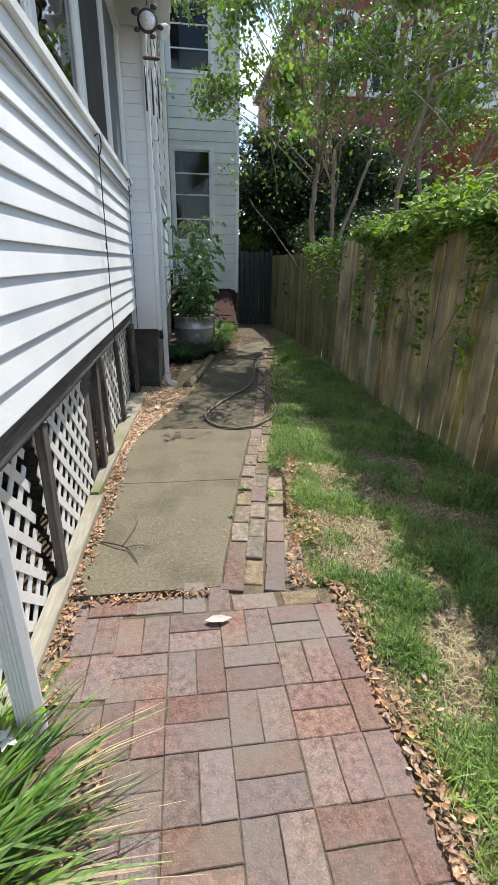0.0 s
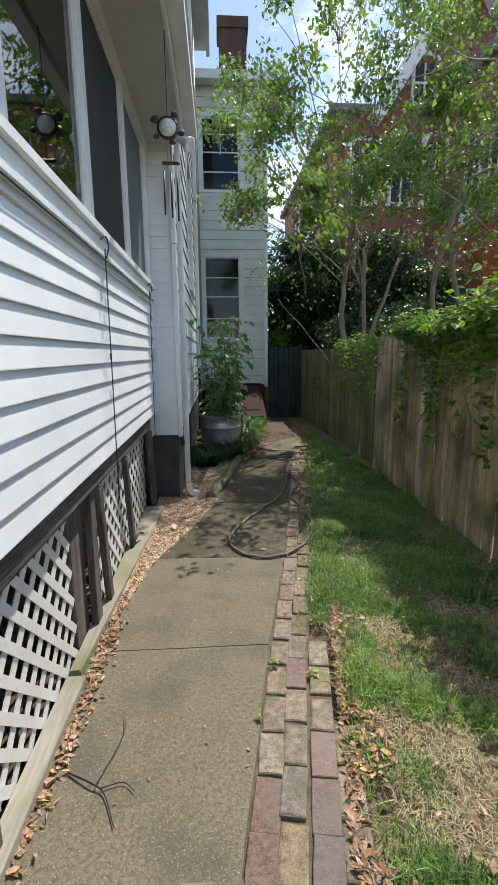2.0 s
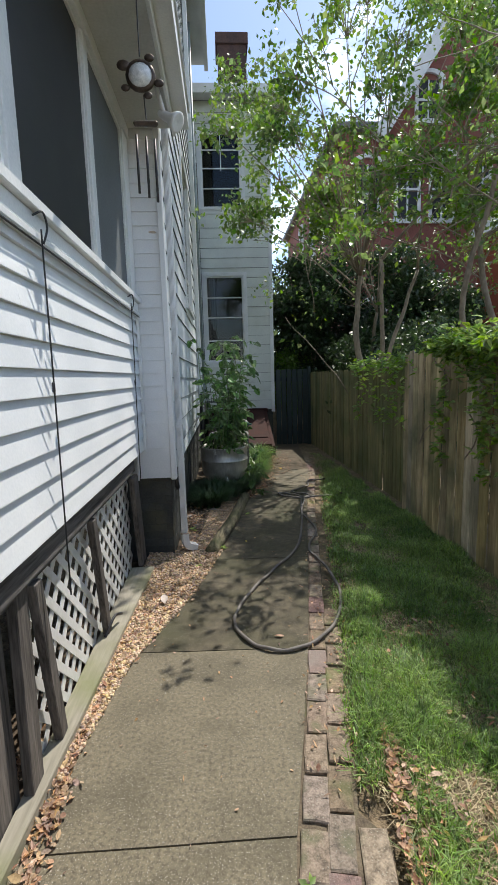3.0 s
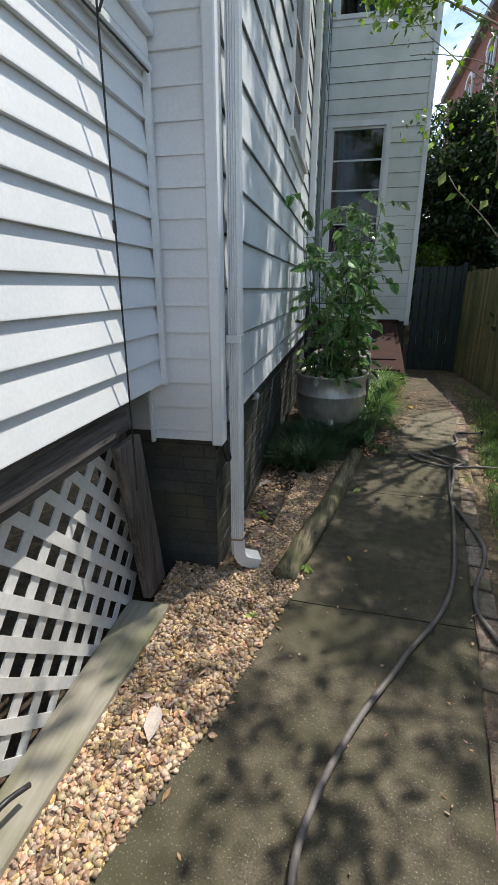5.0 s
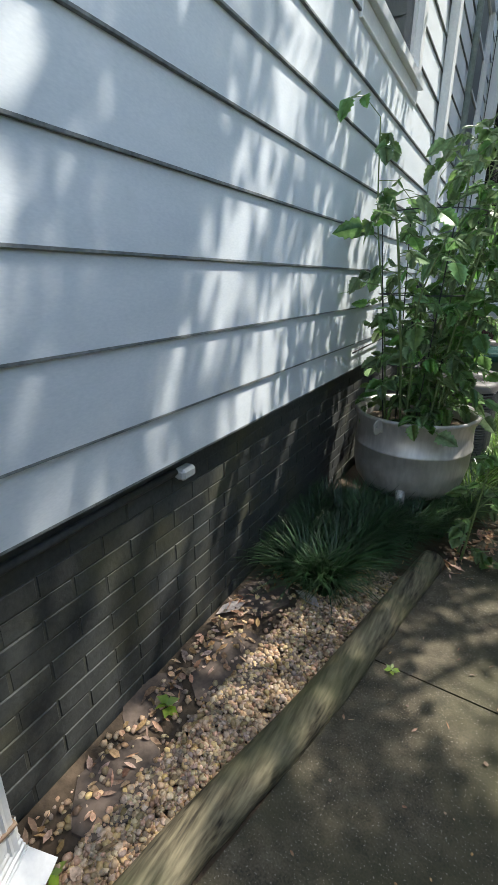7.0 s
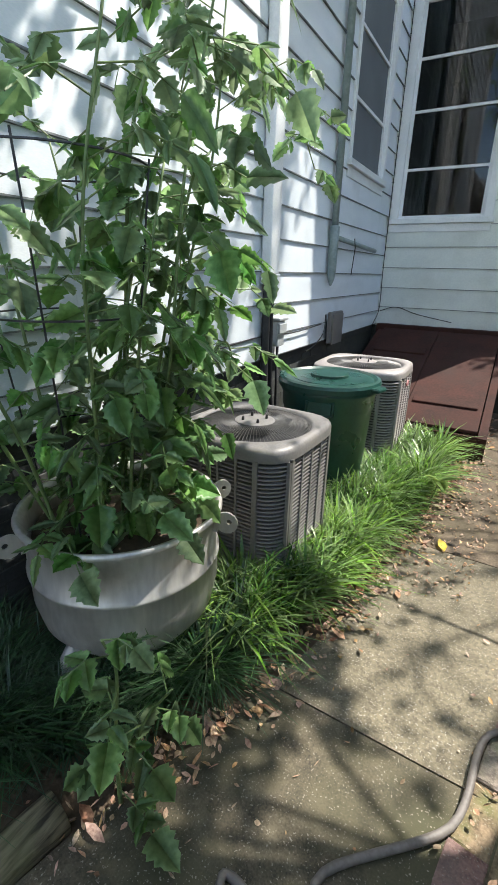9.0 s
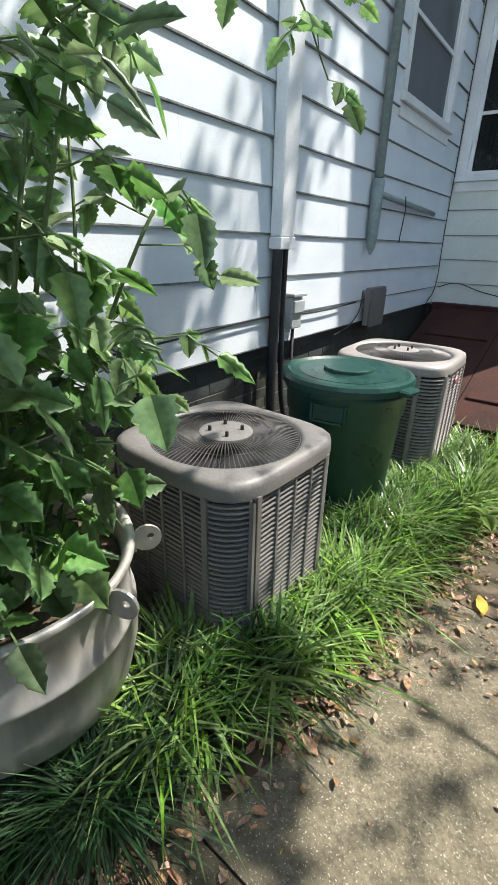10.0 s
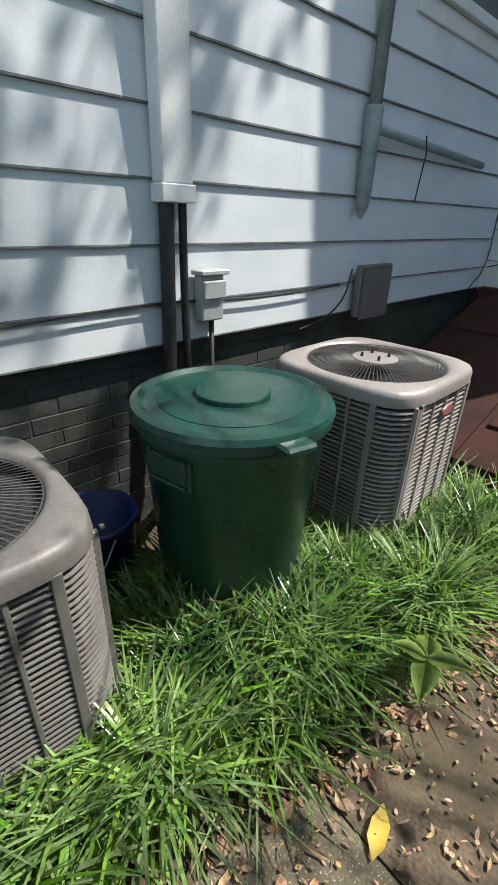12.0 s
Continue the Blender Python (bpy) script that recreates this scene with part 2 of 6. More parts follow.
SCREEN = mat("dark_insect_screen", (0.010, 0.012, 0.016), (0.022, 0.024, 0.030), 3, 200, 0.55, bump=0.05)
PALE_SCREEN = mat("grey_blind", (0.09, 0.10, 0.11), (0.14, 0.155, 0.165), 3, 100, 0.6, bump=0.05)
# Near-black walls: the gloom of rooms and crawl space is in their colour.
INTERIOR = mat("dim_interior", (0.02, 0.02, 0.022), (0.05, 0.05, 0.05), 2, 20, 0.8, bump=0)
CURTAIN = mat("curtain_cloth", (0.42, 0.42, 0.42), (0.6, 0.6, 0.6), 3, 60, 0.8, bump=0.2)
HVAC = mat("grey_enamel_metal", (0.135, 0.128, 0.124), (0.205, 0.195, 0.188), 6, 90, 0.5, metal=0.05, bump=0.06, third=(0.16, 0.145, 0.125), third_at=(0.55, 0.8), third_scale=6)
HVAC_LIGHT = mat("beige_enamel_metal", (0.28, 0.255, 0.245), (0.38, 0.35, 0.335), 6, 90, 0.42, metal=0.1, bump=0.06)
BLACK = mat("black_rubber", (0.012, 0.012, 0.013), (0.03, 0.03, 0.032), 12, 80, 0.5, bump=0.1)
BLACK_METAL = mat("dark_metal", (0.03, 0.03, 0.032), (0.06, 0.06, 0.065), 12, 80, 0.45, metal=0.5, bump=0.1)
WIRE = mat("coated_grille_wire", (0.09, 0.085, 0.08), (0.16, 0.155, 0.15), 12, 80, 0.4, metal=0.3, bump=0)
COIL = mat("condenser_coil", (0.02, 0.02, 0.022), (0.06, 0.06, 0.065), 8, 200, 0.6, metal=0.4, bump=0.5)
GREEN_PLASTIC = mat("green_plastic", (0.008, 0.042, 0.034), (0.018, 0.072, 0.056), 5, 60, 0.30, bump=0.08, third=(0.03, 0.085, 0.07), third_at=(0.55, 0.8), third_scale=7)
BLUE_PLASTIC = mat("blue_plastic", (0.005, 0.012, 0.10), (0.012, 0.025, 0.16), 5, 60, 0.4, bump=0.05)
CAULDRON = mat("galvanised_cauldron", (0.42, 0.405, 0.38), (0.62, 0.60, 0.56), 5, 50, 0.38, metal=0.45, bump=0.12, stretch=(1, 1, 0.2), third=(0.24, 0.20, 0.15), third_at=(0.5, 0.75), third_scale=4)
PVC = mat("painted_pipe", (0.17, 0.22, 0.22), (0.28, 0.335, 0.33), 8, 60, 0.45, bump=0.1)
GREY_BOX = mat("grey_plastic", (0.34, 0.36, 0.36), (0.46, 0.48, 0.48), 8, 60, 0.5, bump=0.05)
HOSE = mat("dusty_hose", (0.11, 0.095, 0.085), (0.19, 0.17, 0.155), 12, 80, 0.6, bump=0.15)
HATCH = mat("red_brown_paint", (0.030, 0.013, 0.010), (0.070, 0.027, 0.021), 4, 60, 0.85, spec=0.25, bump=0.25, third=(0.05, 0.026, 0.021), third_at=(0.5, 0.75), third_scale=3)
FAR_BRICK = mat("far_red_brick", (0.22, 0.05, 0.033), (0.34, 0.085, 0.055), 2, 25, 0.85, bump=0.4, spread=0.12, hue=0.01)
SHINGLE = mat("grey_shingles", (0.10, 0.10, 0.11), (0.22, 0.22, 0.235), 6, 50, 0.9, bump=0.5, spread=0.15)
BRASS = mat("oxidised_copper", (0.05, 0.04, 0.035), (0.12, 0.09, 0.07), 20, 90, 0.5, metal=0.7, bump=0.2)
CHIMNEY_BRICK = mat("sooty_brick", (0.04, 0.026, 0.023), (0.09, 0.05, 0.042), 4, 25, 0.85, bump=0.4)
RED = mat("red_label", (0.32, 0.10, 0.11), (0.40, 0.15, 0.15), 20, 90, 0.4, bump=0)
SHELL_GLASS = mat("crackle_glass", (0.55, 0.58, 0.6), (0.85, 0.87, 0.88), 60, 200, 0.15, bump=0.6, spec=0.9)
PETAL = mat("white_petals", (0.75, 0.75, 0.70), (0.85, 0.85, 0.80), 20, 90, 0.6, bump=0, trans=0.2)
YELLOW_LEAF = mat("yellow_leaf", (0.55, 0.40, 0.05), (0.70, 0.52, 0.08), 20, 90, 0.6, bump=0.1, trans=0.2)
SLATE = mat("slate_stepping_stone", (0.075, 0.055, 0.042), (0.16, 0.12, 0.095), 6, 60, 0.8, bump=0.4)
GLASS = glass("window_glass", (0.4, 0.43, 0.43))
SUN_GLASS = glass("sunroom_glass", (0.5, 0.55, 0.55), 0.02, 2.9)


# ---- helpers of this scene ----
def empty(name, at, label, category, group="", kind=""):
    ob = new(name)
    ob.location = at
    ob.empty_display_size = 0.1
    return tagged(ob, label, category, group, kind)


def attach(ob, parent):
    ob.parent = parent
    if parent is not None and parent.data is None:
        ob.matrix_parent_inverse = Matrix.Translation(-parent.location)
    return ob


def part(name, bm, material, parent=None, label="", smooth=False, kind=""):
    me = bpy.data.meshes.new(name)
    bmesh.ops.recalc_face_normals(bm, faces=bm.faces)
    if smooth:
        for f in bm.faces:
            f.smooth = True
    bm.to_mesh(me)
    bm.free()
    me.materials.append(material)
    ob = new(name, me)
    if parent is not None:
        attach(ob, parent)
    return tagged(ob, label=label, kind=kind)


def raw(name, verts, faces, material, parent=None, label="", smooth=False, kind=""):
    me = bpy.data.meshes.new(name)
    verts, faces = np.asarray(verts, dtype=np.float32), np.asarray(faces, dtype=np.int32)
    k = faces.shape[1]
    me.vertices.add(len(verts))
    me.vertices.foreach_set("co", verts.ravel())
    me.loops.add(faces.size)
    me.loops.foreach_set("vertex_index", faces.ravel())
    me.polygons.add(len(faces))
    me.polygons.foreach_set("loop_start", np.arange(0, faces.size, k, dtype=np.int32))
    me.polygons.foreach_set("loop_total", np.full(len(faces), k, dtype=np.int32))
    if smooth:
        me.polygons.foreach_set("use_smooth", np.ones(len(faces), dtype=bool))
    me.update(calc_edges=True)
    me.validate()
    me.materials.append(material)
    ob = new(name, me)
    if parent is not None:
        attach(ob, parent)
    return tagged(ob, label=label, kind=kind)


def box(bm, a, b, bevel=0.0, m=None):
    lo, hi = [min(p, q) for p, q in zip(a, b)], [max(p, q) for p, q in zip(a, b)]
    vs = [bm.verts.new((x, y, z)) for x in (lo[0], hi[0]) for y in (lo[1], hi[1]) for z in (lo[2], hi[2])]
    fs = [bm.faces.new([vs[i] for i in f]) for f in ((0, 1, 3, 2), (4, 6, 7, 5), (0, 4, 5, 1), (2, 3, 7, 6), (0, 2, 6, 4), (1, 5, 7, 3))]
    if m is not None:
        for v in vs:
            v.co = m @ v.co
    if bevel:
        bmesh.ops.recalc_face_normals(bm, faces=fs)
        bmesh.ops.bevel(bm, geom=list({e for f in fs for e in f.edges}), offset=bevel, segments=1, affect="EDGES")
    return bm


def boxes(*pairs, bevel=0.0):
    bm = bmesh.new()
    for a, b in pairs:
        box(bm, a, b, bevel)
    return bm


def boxes_at(m, *pairs):
    bm = boxes(*pairs, bevel=0.003)
    bm.transform(m)
    return bm


def lathe(bm, profile, centre, n=32, cap=False):
    """A profile of (radius, height) turned about a vertical axis."""
    rings = []
    for r, z in profile:
        rings.append([bm.verts.new((centre[0] + r * math.cos(2 * math.pi * i / n), centre[1] + r * math.sin(2 * math.pi * i / n), centre[2] + z)) for i in range(n)])
    for a, b in zip(rings, rings[1:]):
        for i in range(n):
            bm.faces.new((a[i], a[(i + 1) % n], b[(i + 1) % n], b[i]))
    if cap:
        bm.faces.new(rings[-1])
        bm.faces.new(rings[0])
    return bm


def tube(bm, pts, radius, n=8, taper=None):
    """A tube along points; taper gives the radius at its end."""
    pts = [Vector(p) for p in pts]
    rings, side = [], None
    for i, p in enumerate(pts):
        d = (pts[min(i + 1, len(pts) - 1)] - pts[max(i - 1, 0)])
        d = d.normalized() if d.length > 1e-6 else Vector((0, 0, 1))
        if side is None:
            side = d.cross(Vector((0.3, 0.2, 1))).normalized() if abs(d.z) < 0.95 else Vector((1, 0, 0))
        side = (side - d * side.dot(d)).normalized()
        up = d.cross(side)
        r = radius if taper is None else radius + (taper - radius) * i / (len(pts) - 1)
        rings.append([bm.verts.new(p + (side * math.cos(2 * math.pi * k / n) + up * math.sin(2 * math.pi * k / n)) * r) for k in range(n)])
    for a, b in zip(rings, rings[1:]):
        for k in range(n):
            bm.faces.new((a[k], a[(k + 1) % n], b[(k + 1) % n], b[k]))
    bm.faces.new(rings[0])
    bm.faces.new(rings[-1])
    return bm


def smooth_path(pts, steps=8):
    """A Catmull-Rom curve through points."""
    P = [np.array(p, float) for p in pts]
    P = [2 * P[0] - P[1]] + P + [2 * P[-1] - P[-2]]
    res = []
    for i in range(1, len(P) - 2):
        for s in range(steps):
            t = s / steps
            res.append(0.5 * (2 * P[i] + (P[i + 1] - P[i - 1]) * t + (2 * P[i - 1] - 5 * P[i] + 4 * P[i + 1] - P[i + 2]) * t * t + (3 * P[i] - P[i - 1] - 3 * P[i + 1] + P[i + 2]) * t ** 3))
    res.append(P[-2])
    return [tuple(p) for p in res]


def scatter(shape_v, shape_f, pos, rot, scale):
    """Copies of one small shape at many places, as arrays: rot is (n, 3, 3), scale (n,) or (n, 3)."""
    shape_v, shape_f = np.asarray(shape_v, float), np.asarray(shape_f, int)
    scale = scale[:, None] if scale.ndim == 1 else scale
    v = shape_v[None] * scale[:, None, :]
    v = np.einsum("nij,nkj->nki", rot, v) + pos[:, None, :]
    f = shape_f[None] + (np.arange(len(pos)) * len(shape_v))[:, None, None]
    return v.reshape(-1, 3), f.reshape(-1, shape_f.shape[1])


def rotations(rng, n, tilt=math.pi, yaw=None):
    """Random turns: yaw about z after a tilt of up to that angle about x and a random one about y."""
    a = rng.uniform(0, 2 * math.pi, n) if yaw is None else yaw
    b, c = rng.uniform(-tilt, tilt, n), rng.uniform(-tilt, tilt, n)
    ca, sa, cb, sb, cc, sc = np.cos(a), np.sin(a), np.cos(b), np.sin(b), np.cos(c), np.sin(c)
    o, l = np.zeros(n), np.ones(n)
    Z = np.stack([ca, -sa, o, sa, ca, o, o, o, l], 1).reshape(n, 3, 3)
    X = np.stack([l, o, o, o, cb, -sb, o, sb, cb], 1).reshape(n, 3, 3)
    Y = np.stack([cc, o, sc, o, l, o, -sc, o, cc], 1).reshape(n, 3, 3)
    return Z @ X @ Y


LEAF_V = [(0, 0, 0), (-0.3, 0.45, 0.1), (0, 1, -0.05), (0.3, 0.45, 0.1), (0, 0.5, 0)]
LEAF_F = [(0, 4, 1), (1, 4, 2), (2, 4, 3), (3, 4, 0)]


def lobed_leaf(lobes, width, fold=0.12):
    """A broad leaf with toothed edges along y, folded a little on its midrib."""
    v, f = [(0, 0, 0)], []
    mid = [0]
    n = len(lobes)
    for i in range(1, n + 1):
        v.append((0, i / n, -0.10 * (i / n) ** 2))
        mid.append(len(v) - 1)
    for s in (-1, 1):
        edge = []
        for i, w in enumerate(lobes):
            v.append((s * width * w, (i + 0.35) / n, fold * w - 0.012 * w * w * (i % 2) - 0.10 * ((i + 0.35) / n) ** 2))
            edge.append(len(v) - 1)
        for i in range(n):
            f.append((mid[i], edge[i], mid[i + 1]))
            if i + 1 < n:
                f.append((mid[i + 1], edge[i], edge[i + 1]))
    return v, f


TOMATO_V, TOMATO_F = lobed_leaf((0.45, 1.0, 0.86, 1.08, 0.72, 0.92, 0.62, 0.60, 0.34, 0.12), 0.40, 0.025)
OVATE_V, OVATE_F = lobed_leaf((0.35, 0.75, 0.95, 1.0, 0.9, 0.7, 0.4, 0.1), 0.24, 0.08)
CREEPER_V, CREEPER_F = lobed_leaf((0.4, 0.9, 1.0, 0.7, 0.5, 0.15), 0.36)
rng = np.random.default_rng(7)


def ground_z(y):
    return -0.022 * np.maximum(0, np.asarray(y) - 7.0)


def slab_left(y):
    return np.interp(y, [1.75, 3.0, 3.95, 4.7, 5.5, 6.5, 7.34, 8.05, 8.6, 9.3, 10.2, 12.9], [-0.345, -0.29, -0.13, 0.16, 0.37, 0.58, 0.74, 0.98, 1.12, 1.22, 1.34, 1.5])


def slab_right(y):
    return np.interp(y, [1.75, 2.87, 3.95, 5.24, 6.6, 7.6, 9.0, 12.9], [0.43, 0.64, 0.88, 1.12, 1.36, 1.55, 1.85, 2.3])


# ---- large structure ----
def ground_sheet():
    xs = [-400, -60, -12, -3] + list(np.arange(-1.2, 4.01, 0.2)) + [6, 12, 60, 400]
    ys = [-400, -60, -12, -4] + list(np.arange(-2, 14.01, 0.2)) + [18, 30, 80, 400]
    v = []
    for y in ys:
        for x in xs:
            z = float(ground_z(min(y, 14))) - 0.035
            if -1.2 <= x <= 4 and -2 <= y <= 14:
                z += 0.012 * noise.noise((x * 1.7, y * 1.7, 0)) - (0.03 if x < 1.0 else 0)
                z += 0.02 if x > slab_right(y) + 0.4 else 0
            v.append((x, y, z))
    n = len(xs)
    f = [(j * n + i, j * n + i + 1, (j + 1) * n + i + 1, (j + 1) * n + i) for j in range(len(ys) - 1) for i in range(n - 1)]
    return raw("ground", v, f, GROUND, label="bare brown soil with patches of lawn", smooth=True, kind="structure")


ground = ground_sheet()

# garden bed between the house and the path
bm = bmesh.new()
ys = np.arange(1.7, 12.9, 0.15)
prev = None
for y in ys:
    row = [bm.verts.new((x, y, float(ground_z(y)) - 0.014 + 0.009 * k)) for k, x in enumerate(np.linspace(float(slab_left(y)) + 0.02, -0.6 if y < 5.4 else -0.03, 4))]
    if prev:
        for a in range(3):
            bm.faces.new((prev[a], prev[a + 1], row[a + 1], row[a]))
    prev = row
bed = part("bed_soil", bm, SOIL, label="dark soil bed along the house wall", smooth=True, kind="structure")


def concrete_path():
    path = empty("pavement", (0.5, 5, 0), "grey-brown exposed aggregate concrete path beside the house", "path", kind="structure")
    joints = [1.76, 2.92, 4.02, 5.36, 6.66, 8.1, 9.4, 10.7, 12.9]
    for a, b in zip(joints, joints[1:]):
        bm = bmesh.new()
        ys = np.linspace(a + 0.0035, b - 0.0035, 9)
        top, bot = [], []
        for y in ys:
            skew = 0.05 if b < 2.0 else 0.0
            l, r = float(slab_left(y)), float(slab_right(y))
            if a < 1.8:
                l = max(l, -0.335)
            row = []
            for k in range(7):
                x = l + (r - l) * k / 6
                e = 0.006 * noise.noise((x * 5, y * 5, 2)) if k in (0, 6) else 0
                dy = -0.14 * (x - 0.4) * (0.6 if 3.9 < y else 0.1)
                row.append((x + e, y + dy * 0.6, float(ground_z(y)) + 0.002 * noise.noise((x * 3, y * 3, 1))))
            top.append([bm.verts.new(p) for p in row])
            bot.append([bm.verts.new((p[0], p[1], p[2] - 0.09)) for p in (row[0], row[-1])])
        for i in range(8):
            for k in range(6):
                bm.faces.new((top[i][k], top[i][k + 1], top[i + 1][k + 1], top[i + 1][k]))
            bm.faces.new((top[i][0], top[i + 1][0], bot[i + 1][0], bot[i][0]))
            bm.faces.new((top[i][6], bot[i][1], bot[i + 1][1], top[i + 1][6]))
        for i in (0, 8):
            bm.faces.new([bot[i][0]] + top[i] + [bot[i][1]])
        # slabs under the trees carry their shade in a darker concrete
        part("slab", bm, SHADED_CONCRETE if 3.9 < a < 8.0 else (DIRTY_CONCRETE if a > 9.3 else CONCRETE), path)
    bm = bmesh.new()
    prev = None
    for y in np.arange(1.80, 12.8, 0.2):
        row = [bm.verts.new((float(slab_left(y)) + 0.02, y, float(ground_z(y)) - 0.012)), bm.verts.new((float(slab_right(y)) - 0.02, y, float(ground_z(y)) - 0.012))]
        if prev:
            bm.faces.new((prev[0], prev[1], row[1], row[0]))
        prev = row
    part("joint_dirt", bm, SOIL, path)
    return path


pavement = concrete_path()


def lap_board(bm, P, u0, u1, v0, h, thick=0.016, lip=0.004, butt=0.004):
    """One course of lapped siding on a wall frame P(u, out, v)."""
    prof = [(0.0, 0.0), (thick, 0.0), (thick, butt), (0.002, h + lip), (0.0, h + lip)]
    a = [bm.verts.new(P(u0, d, v0 + z)) for d, z in prof]
    b = [bm.verts.new(P(u1, d, v0 + z)) for d, z in prof]
    k = len(prof)
    for i in range(k):
        f = bm.faces.new((a[i], a[(i + 1) % k], b[(i + 1) % k], b[i]))
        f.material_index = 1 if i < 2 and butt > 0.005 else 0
    bm.faces.new(a)
    bm.faces.new(list(reversed(b)))


def clear_spans(u0, u1, v0, v1, holes):
    spans = [(u0, u1)]
    for hu0, hu1, hv0, hv1 in holes:
        if v1 > hv0 + 0.02 and v0 < hv1 - 0.02:
            nxt = []
            for s0, s1 in spans:
                if hu0 > s0:
                    nxt.append((s0, min(s1, hu0)))
                if hu1 < s1:
                    nxt.append((max(s0, hu1), s1))
            spans = [s for s in nxt if s[1] - s[0] > 0.01]
    return spans


def sided_wall(name, P, u0, u1, v0, v1, holes, depth, material, lap, first=None, label="", seams=0.0, thick=0.016, butt=0.004):
    """A wall with real openings: a sheathing body, and on it every course as a part."""
    cuts = sorted({v0, v1, *[h[2] for h in holes], *[h[3] for h in holes]})
    bm = bmesh.new()
    for a, b in zip(cuts, cuts[1:]):
        for s0, s1 in clear_spans(u0, u1, a, b, holes):
            box(bm, P(s0, -depth, a), P(s1, -0.001, b))
    wall = part(name, bm, material, label=label, kind="structure")
    v, n = v0, 0
    while v < v1 - 0.02:
        h = first if (n == 0 and first) else lap
        h = min(h, v1 - v)
        for s0, s1 in clear_spans(u0, u1, v, v + h, holes):
            pieces = [s0, s1]
            if seams and s1 - s0 > 2.5:
                at = s0 + (0.25 + 0.5 * ((n * 0.618) % 1)) * (s1 - s0)
                pieces = [s0, at, s1]
            for a, b in zip(pieces, pieces[1:]):
                bm = bmesh.new()
                lap_board(bm, P, a + (0.0 if a == s0 else 0.0008), b, v, h, thick, butt=butt)
                board = part("clapboard", bm, material, wall)
                # bottom edges get the painted shadow line
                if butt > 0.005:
                    board.data.materials.append(LAP_SHADE)
        v += h
        n += 1
    return wall


def east_wall(x):
    return lambda u, d, v: Vector((x + d, u, v))


def south_wall(y):
    return lambda u, d, v: Vector((u, y - d, v))


def window(name, P, u0, u1, v0, v1, label, rails=(), mid=False, casing=0.09, depth=0.12, back=0.9, pane=GLASS, curtain=False, sill=True, blind=None):
    """A window in its opening: casing, sash bars, sill, glass and a dim room behind."""
    w = empty(name, P((u0 + u1) / 2, 0, v0), label, "window", kind="structure")
    c = casing
    for n, a, b in (("window_frame", (u0, v0), (u0 + c, v1)), ("window_frame", (u1 - c, v0), (u1, v1)), ("window_frame", (u0 + c, v1 - c), (u1 - c, v1))):
        part(n, boxes((P(a[0], -0.05, a[1]), P(b[0], 0.028, b[1])), bevel=0.003), TRIM, w)
    part("window_sill", boxes((P(u0 - 0.02, -0.05, v0 - 0.005), P(u1 + 0.02, 0.05, v0 + 0.05)), (P(u0, -0.05, v0 - 0.09), P(u1, 0.02, v0 - 0.006)), bevel=0.004), TRIM, w)
    s = 0.035
    gu0, gu1, gv0, gv1 = u0 + c, u1 - c, v0 + 0.05, v1 - c
    levels = [gv0] + list(rails) + [gv1]
    part("sash", boxes((P(gu0, -0.05, gv0), P(gu0 + s, -0.01, gv1)), (P(gu1 - s, -0.05, gv0), P(gu1, -0.01, gv1)), (P(gu0 + s, -0.05, gv1 - s), P(gu1 - s, -0.01, gv1)),
                       (P(gu0 + s, -0.05, gv0), P(gu1 - s, -0.01, gv0 + s)), bevel=0.002), TRIM, w)
    for i, r in enumerate(rails):
        part("muntin", boxes((P(gu0 + s, -0.048, r - 0.013), P(gu1 - s, -0.014, r + 0.013))), TRIM, w)
    if mid:
        m = (gu0 + gu1) / 2
        part("muntin", boxes((P(m - 0.01, -0.047, (gv0 + gv1) / 2), P(m + 0.01, -0.016, gv1 - s))), TRIM, w)
    for a, b in zip(levels, levels[1:]):
        ob = part("pane", boxes((P(gu0 + s, -0.034, a), P(gu1 - s, -0.030, b))), pane, w)
    bm = bmesh.new()
    for a, b in (((u0, -back, v0), (u1, -back - 0.02, v1)), ((u0 - 0.02, -0.06, v0), (u0, -back, v1)), ((u1, -0.06, v0), (u1 + 0.02, -back, v1)),
                 ((u0, -0.06, v0 - 0.02), (u1, -back, v0)), ((u0, -0.06, v1), (u1, -back, v1 + 0.02))):
        box(bm, P(*a), P(*b))
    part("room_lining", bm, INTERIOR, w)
    if curtain:
        bm = bmesh.new()
        n = 14
        rows = []
        for i in range(n + 1):
            u = gu0 + 0.02 + (gu1 - gu0) * 0.24 * i / n
            d = -0.10 + 0.015 * math.sin(i * 1.9)
            rows.append((bm.verts.new(P(u, d, gv0)), bm.verts.new(P(u, d, gv1))))
        for a, b in zip(rows, rows[1:]):
            bm.faces.new((a[0], b[0], b[1], a[1]))
        part("curtain", bm, CURTAIN, w, smooth=True)
    return w


# main house, its long wall along the path
EAST, WING, SUNROOM = east_wall(0.0), south_wall(12.93), east_wall(-0.25)
WIN1, WIN2 = (7.72, 8.96, 2.5, 4.5), (11.3, 12.5, 2.26, 4.3)
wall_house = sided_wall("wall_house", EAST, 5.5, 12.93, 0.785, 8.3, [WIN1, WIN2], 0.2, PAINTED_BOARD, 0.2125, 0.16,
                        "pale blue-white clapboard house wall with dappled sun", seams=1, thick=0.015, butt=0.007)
window("window_1", EAST, *WIN1, "white-framed house window with dark panes above the path", rails=(3.0, 3.45, 3.95))
window("window_2", EAST, *WIN2, "white-framed house window with a woven screen", rails=(2.8, 3.3, 3.8), casing=0.06, pane=PALE_SCREEN)
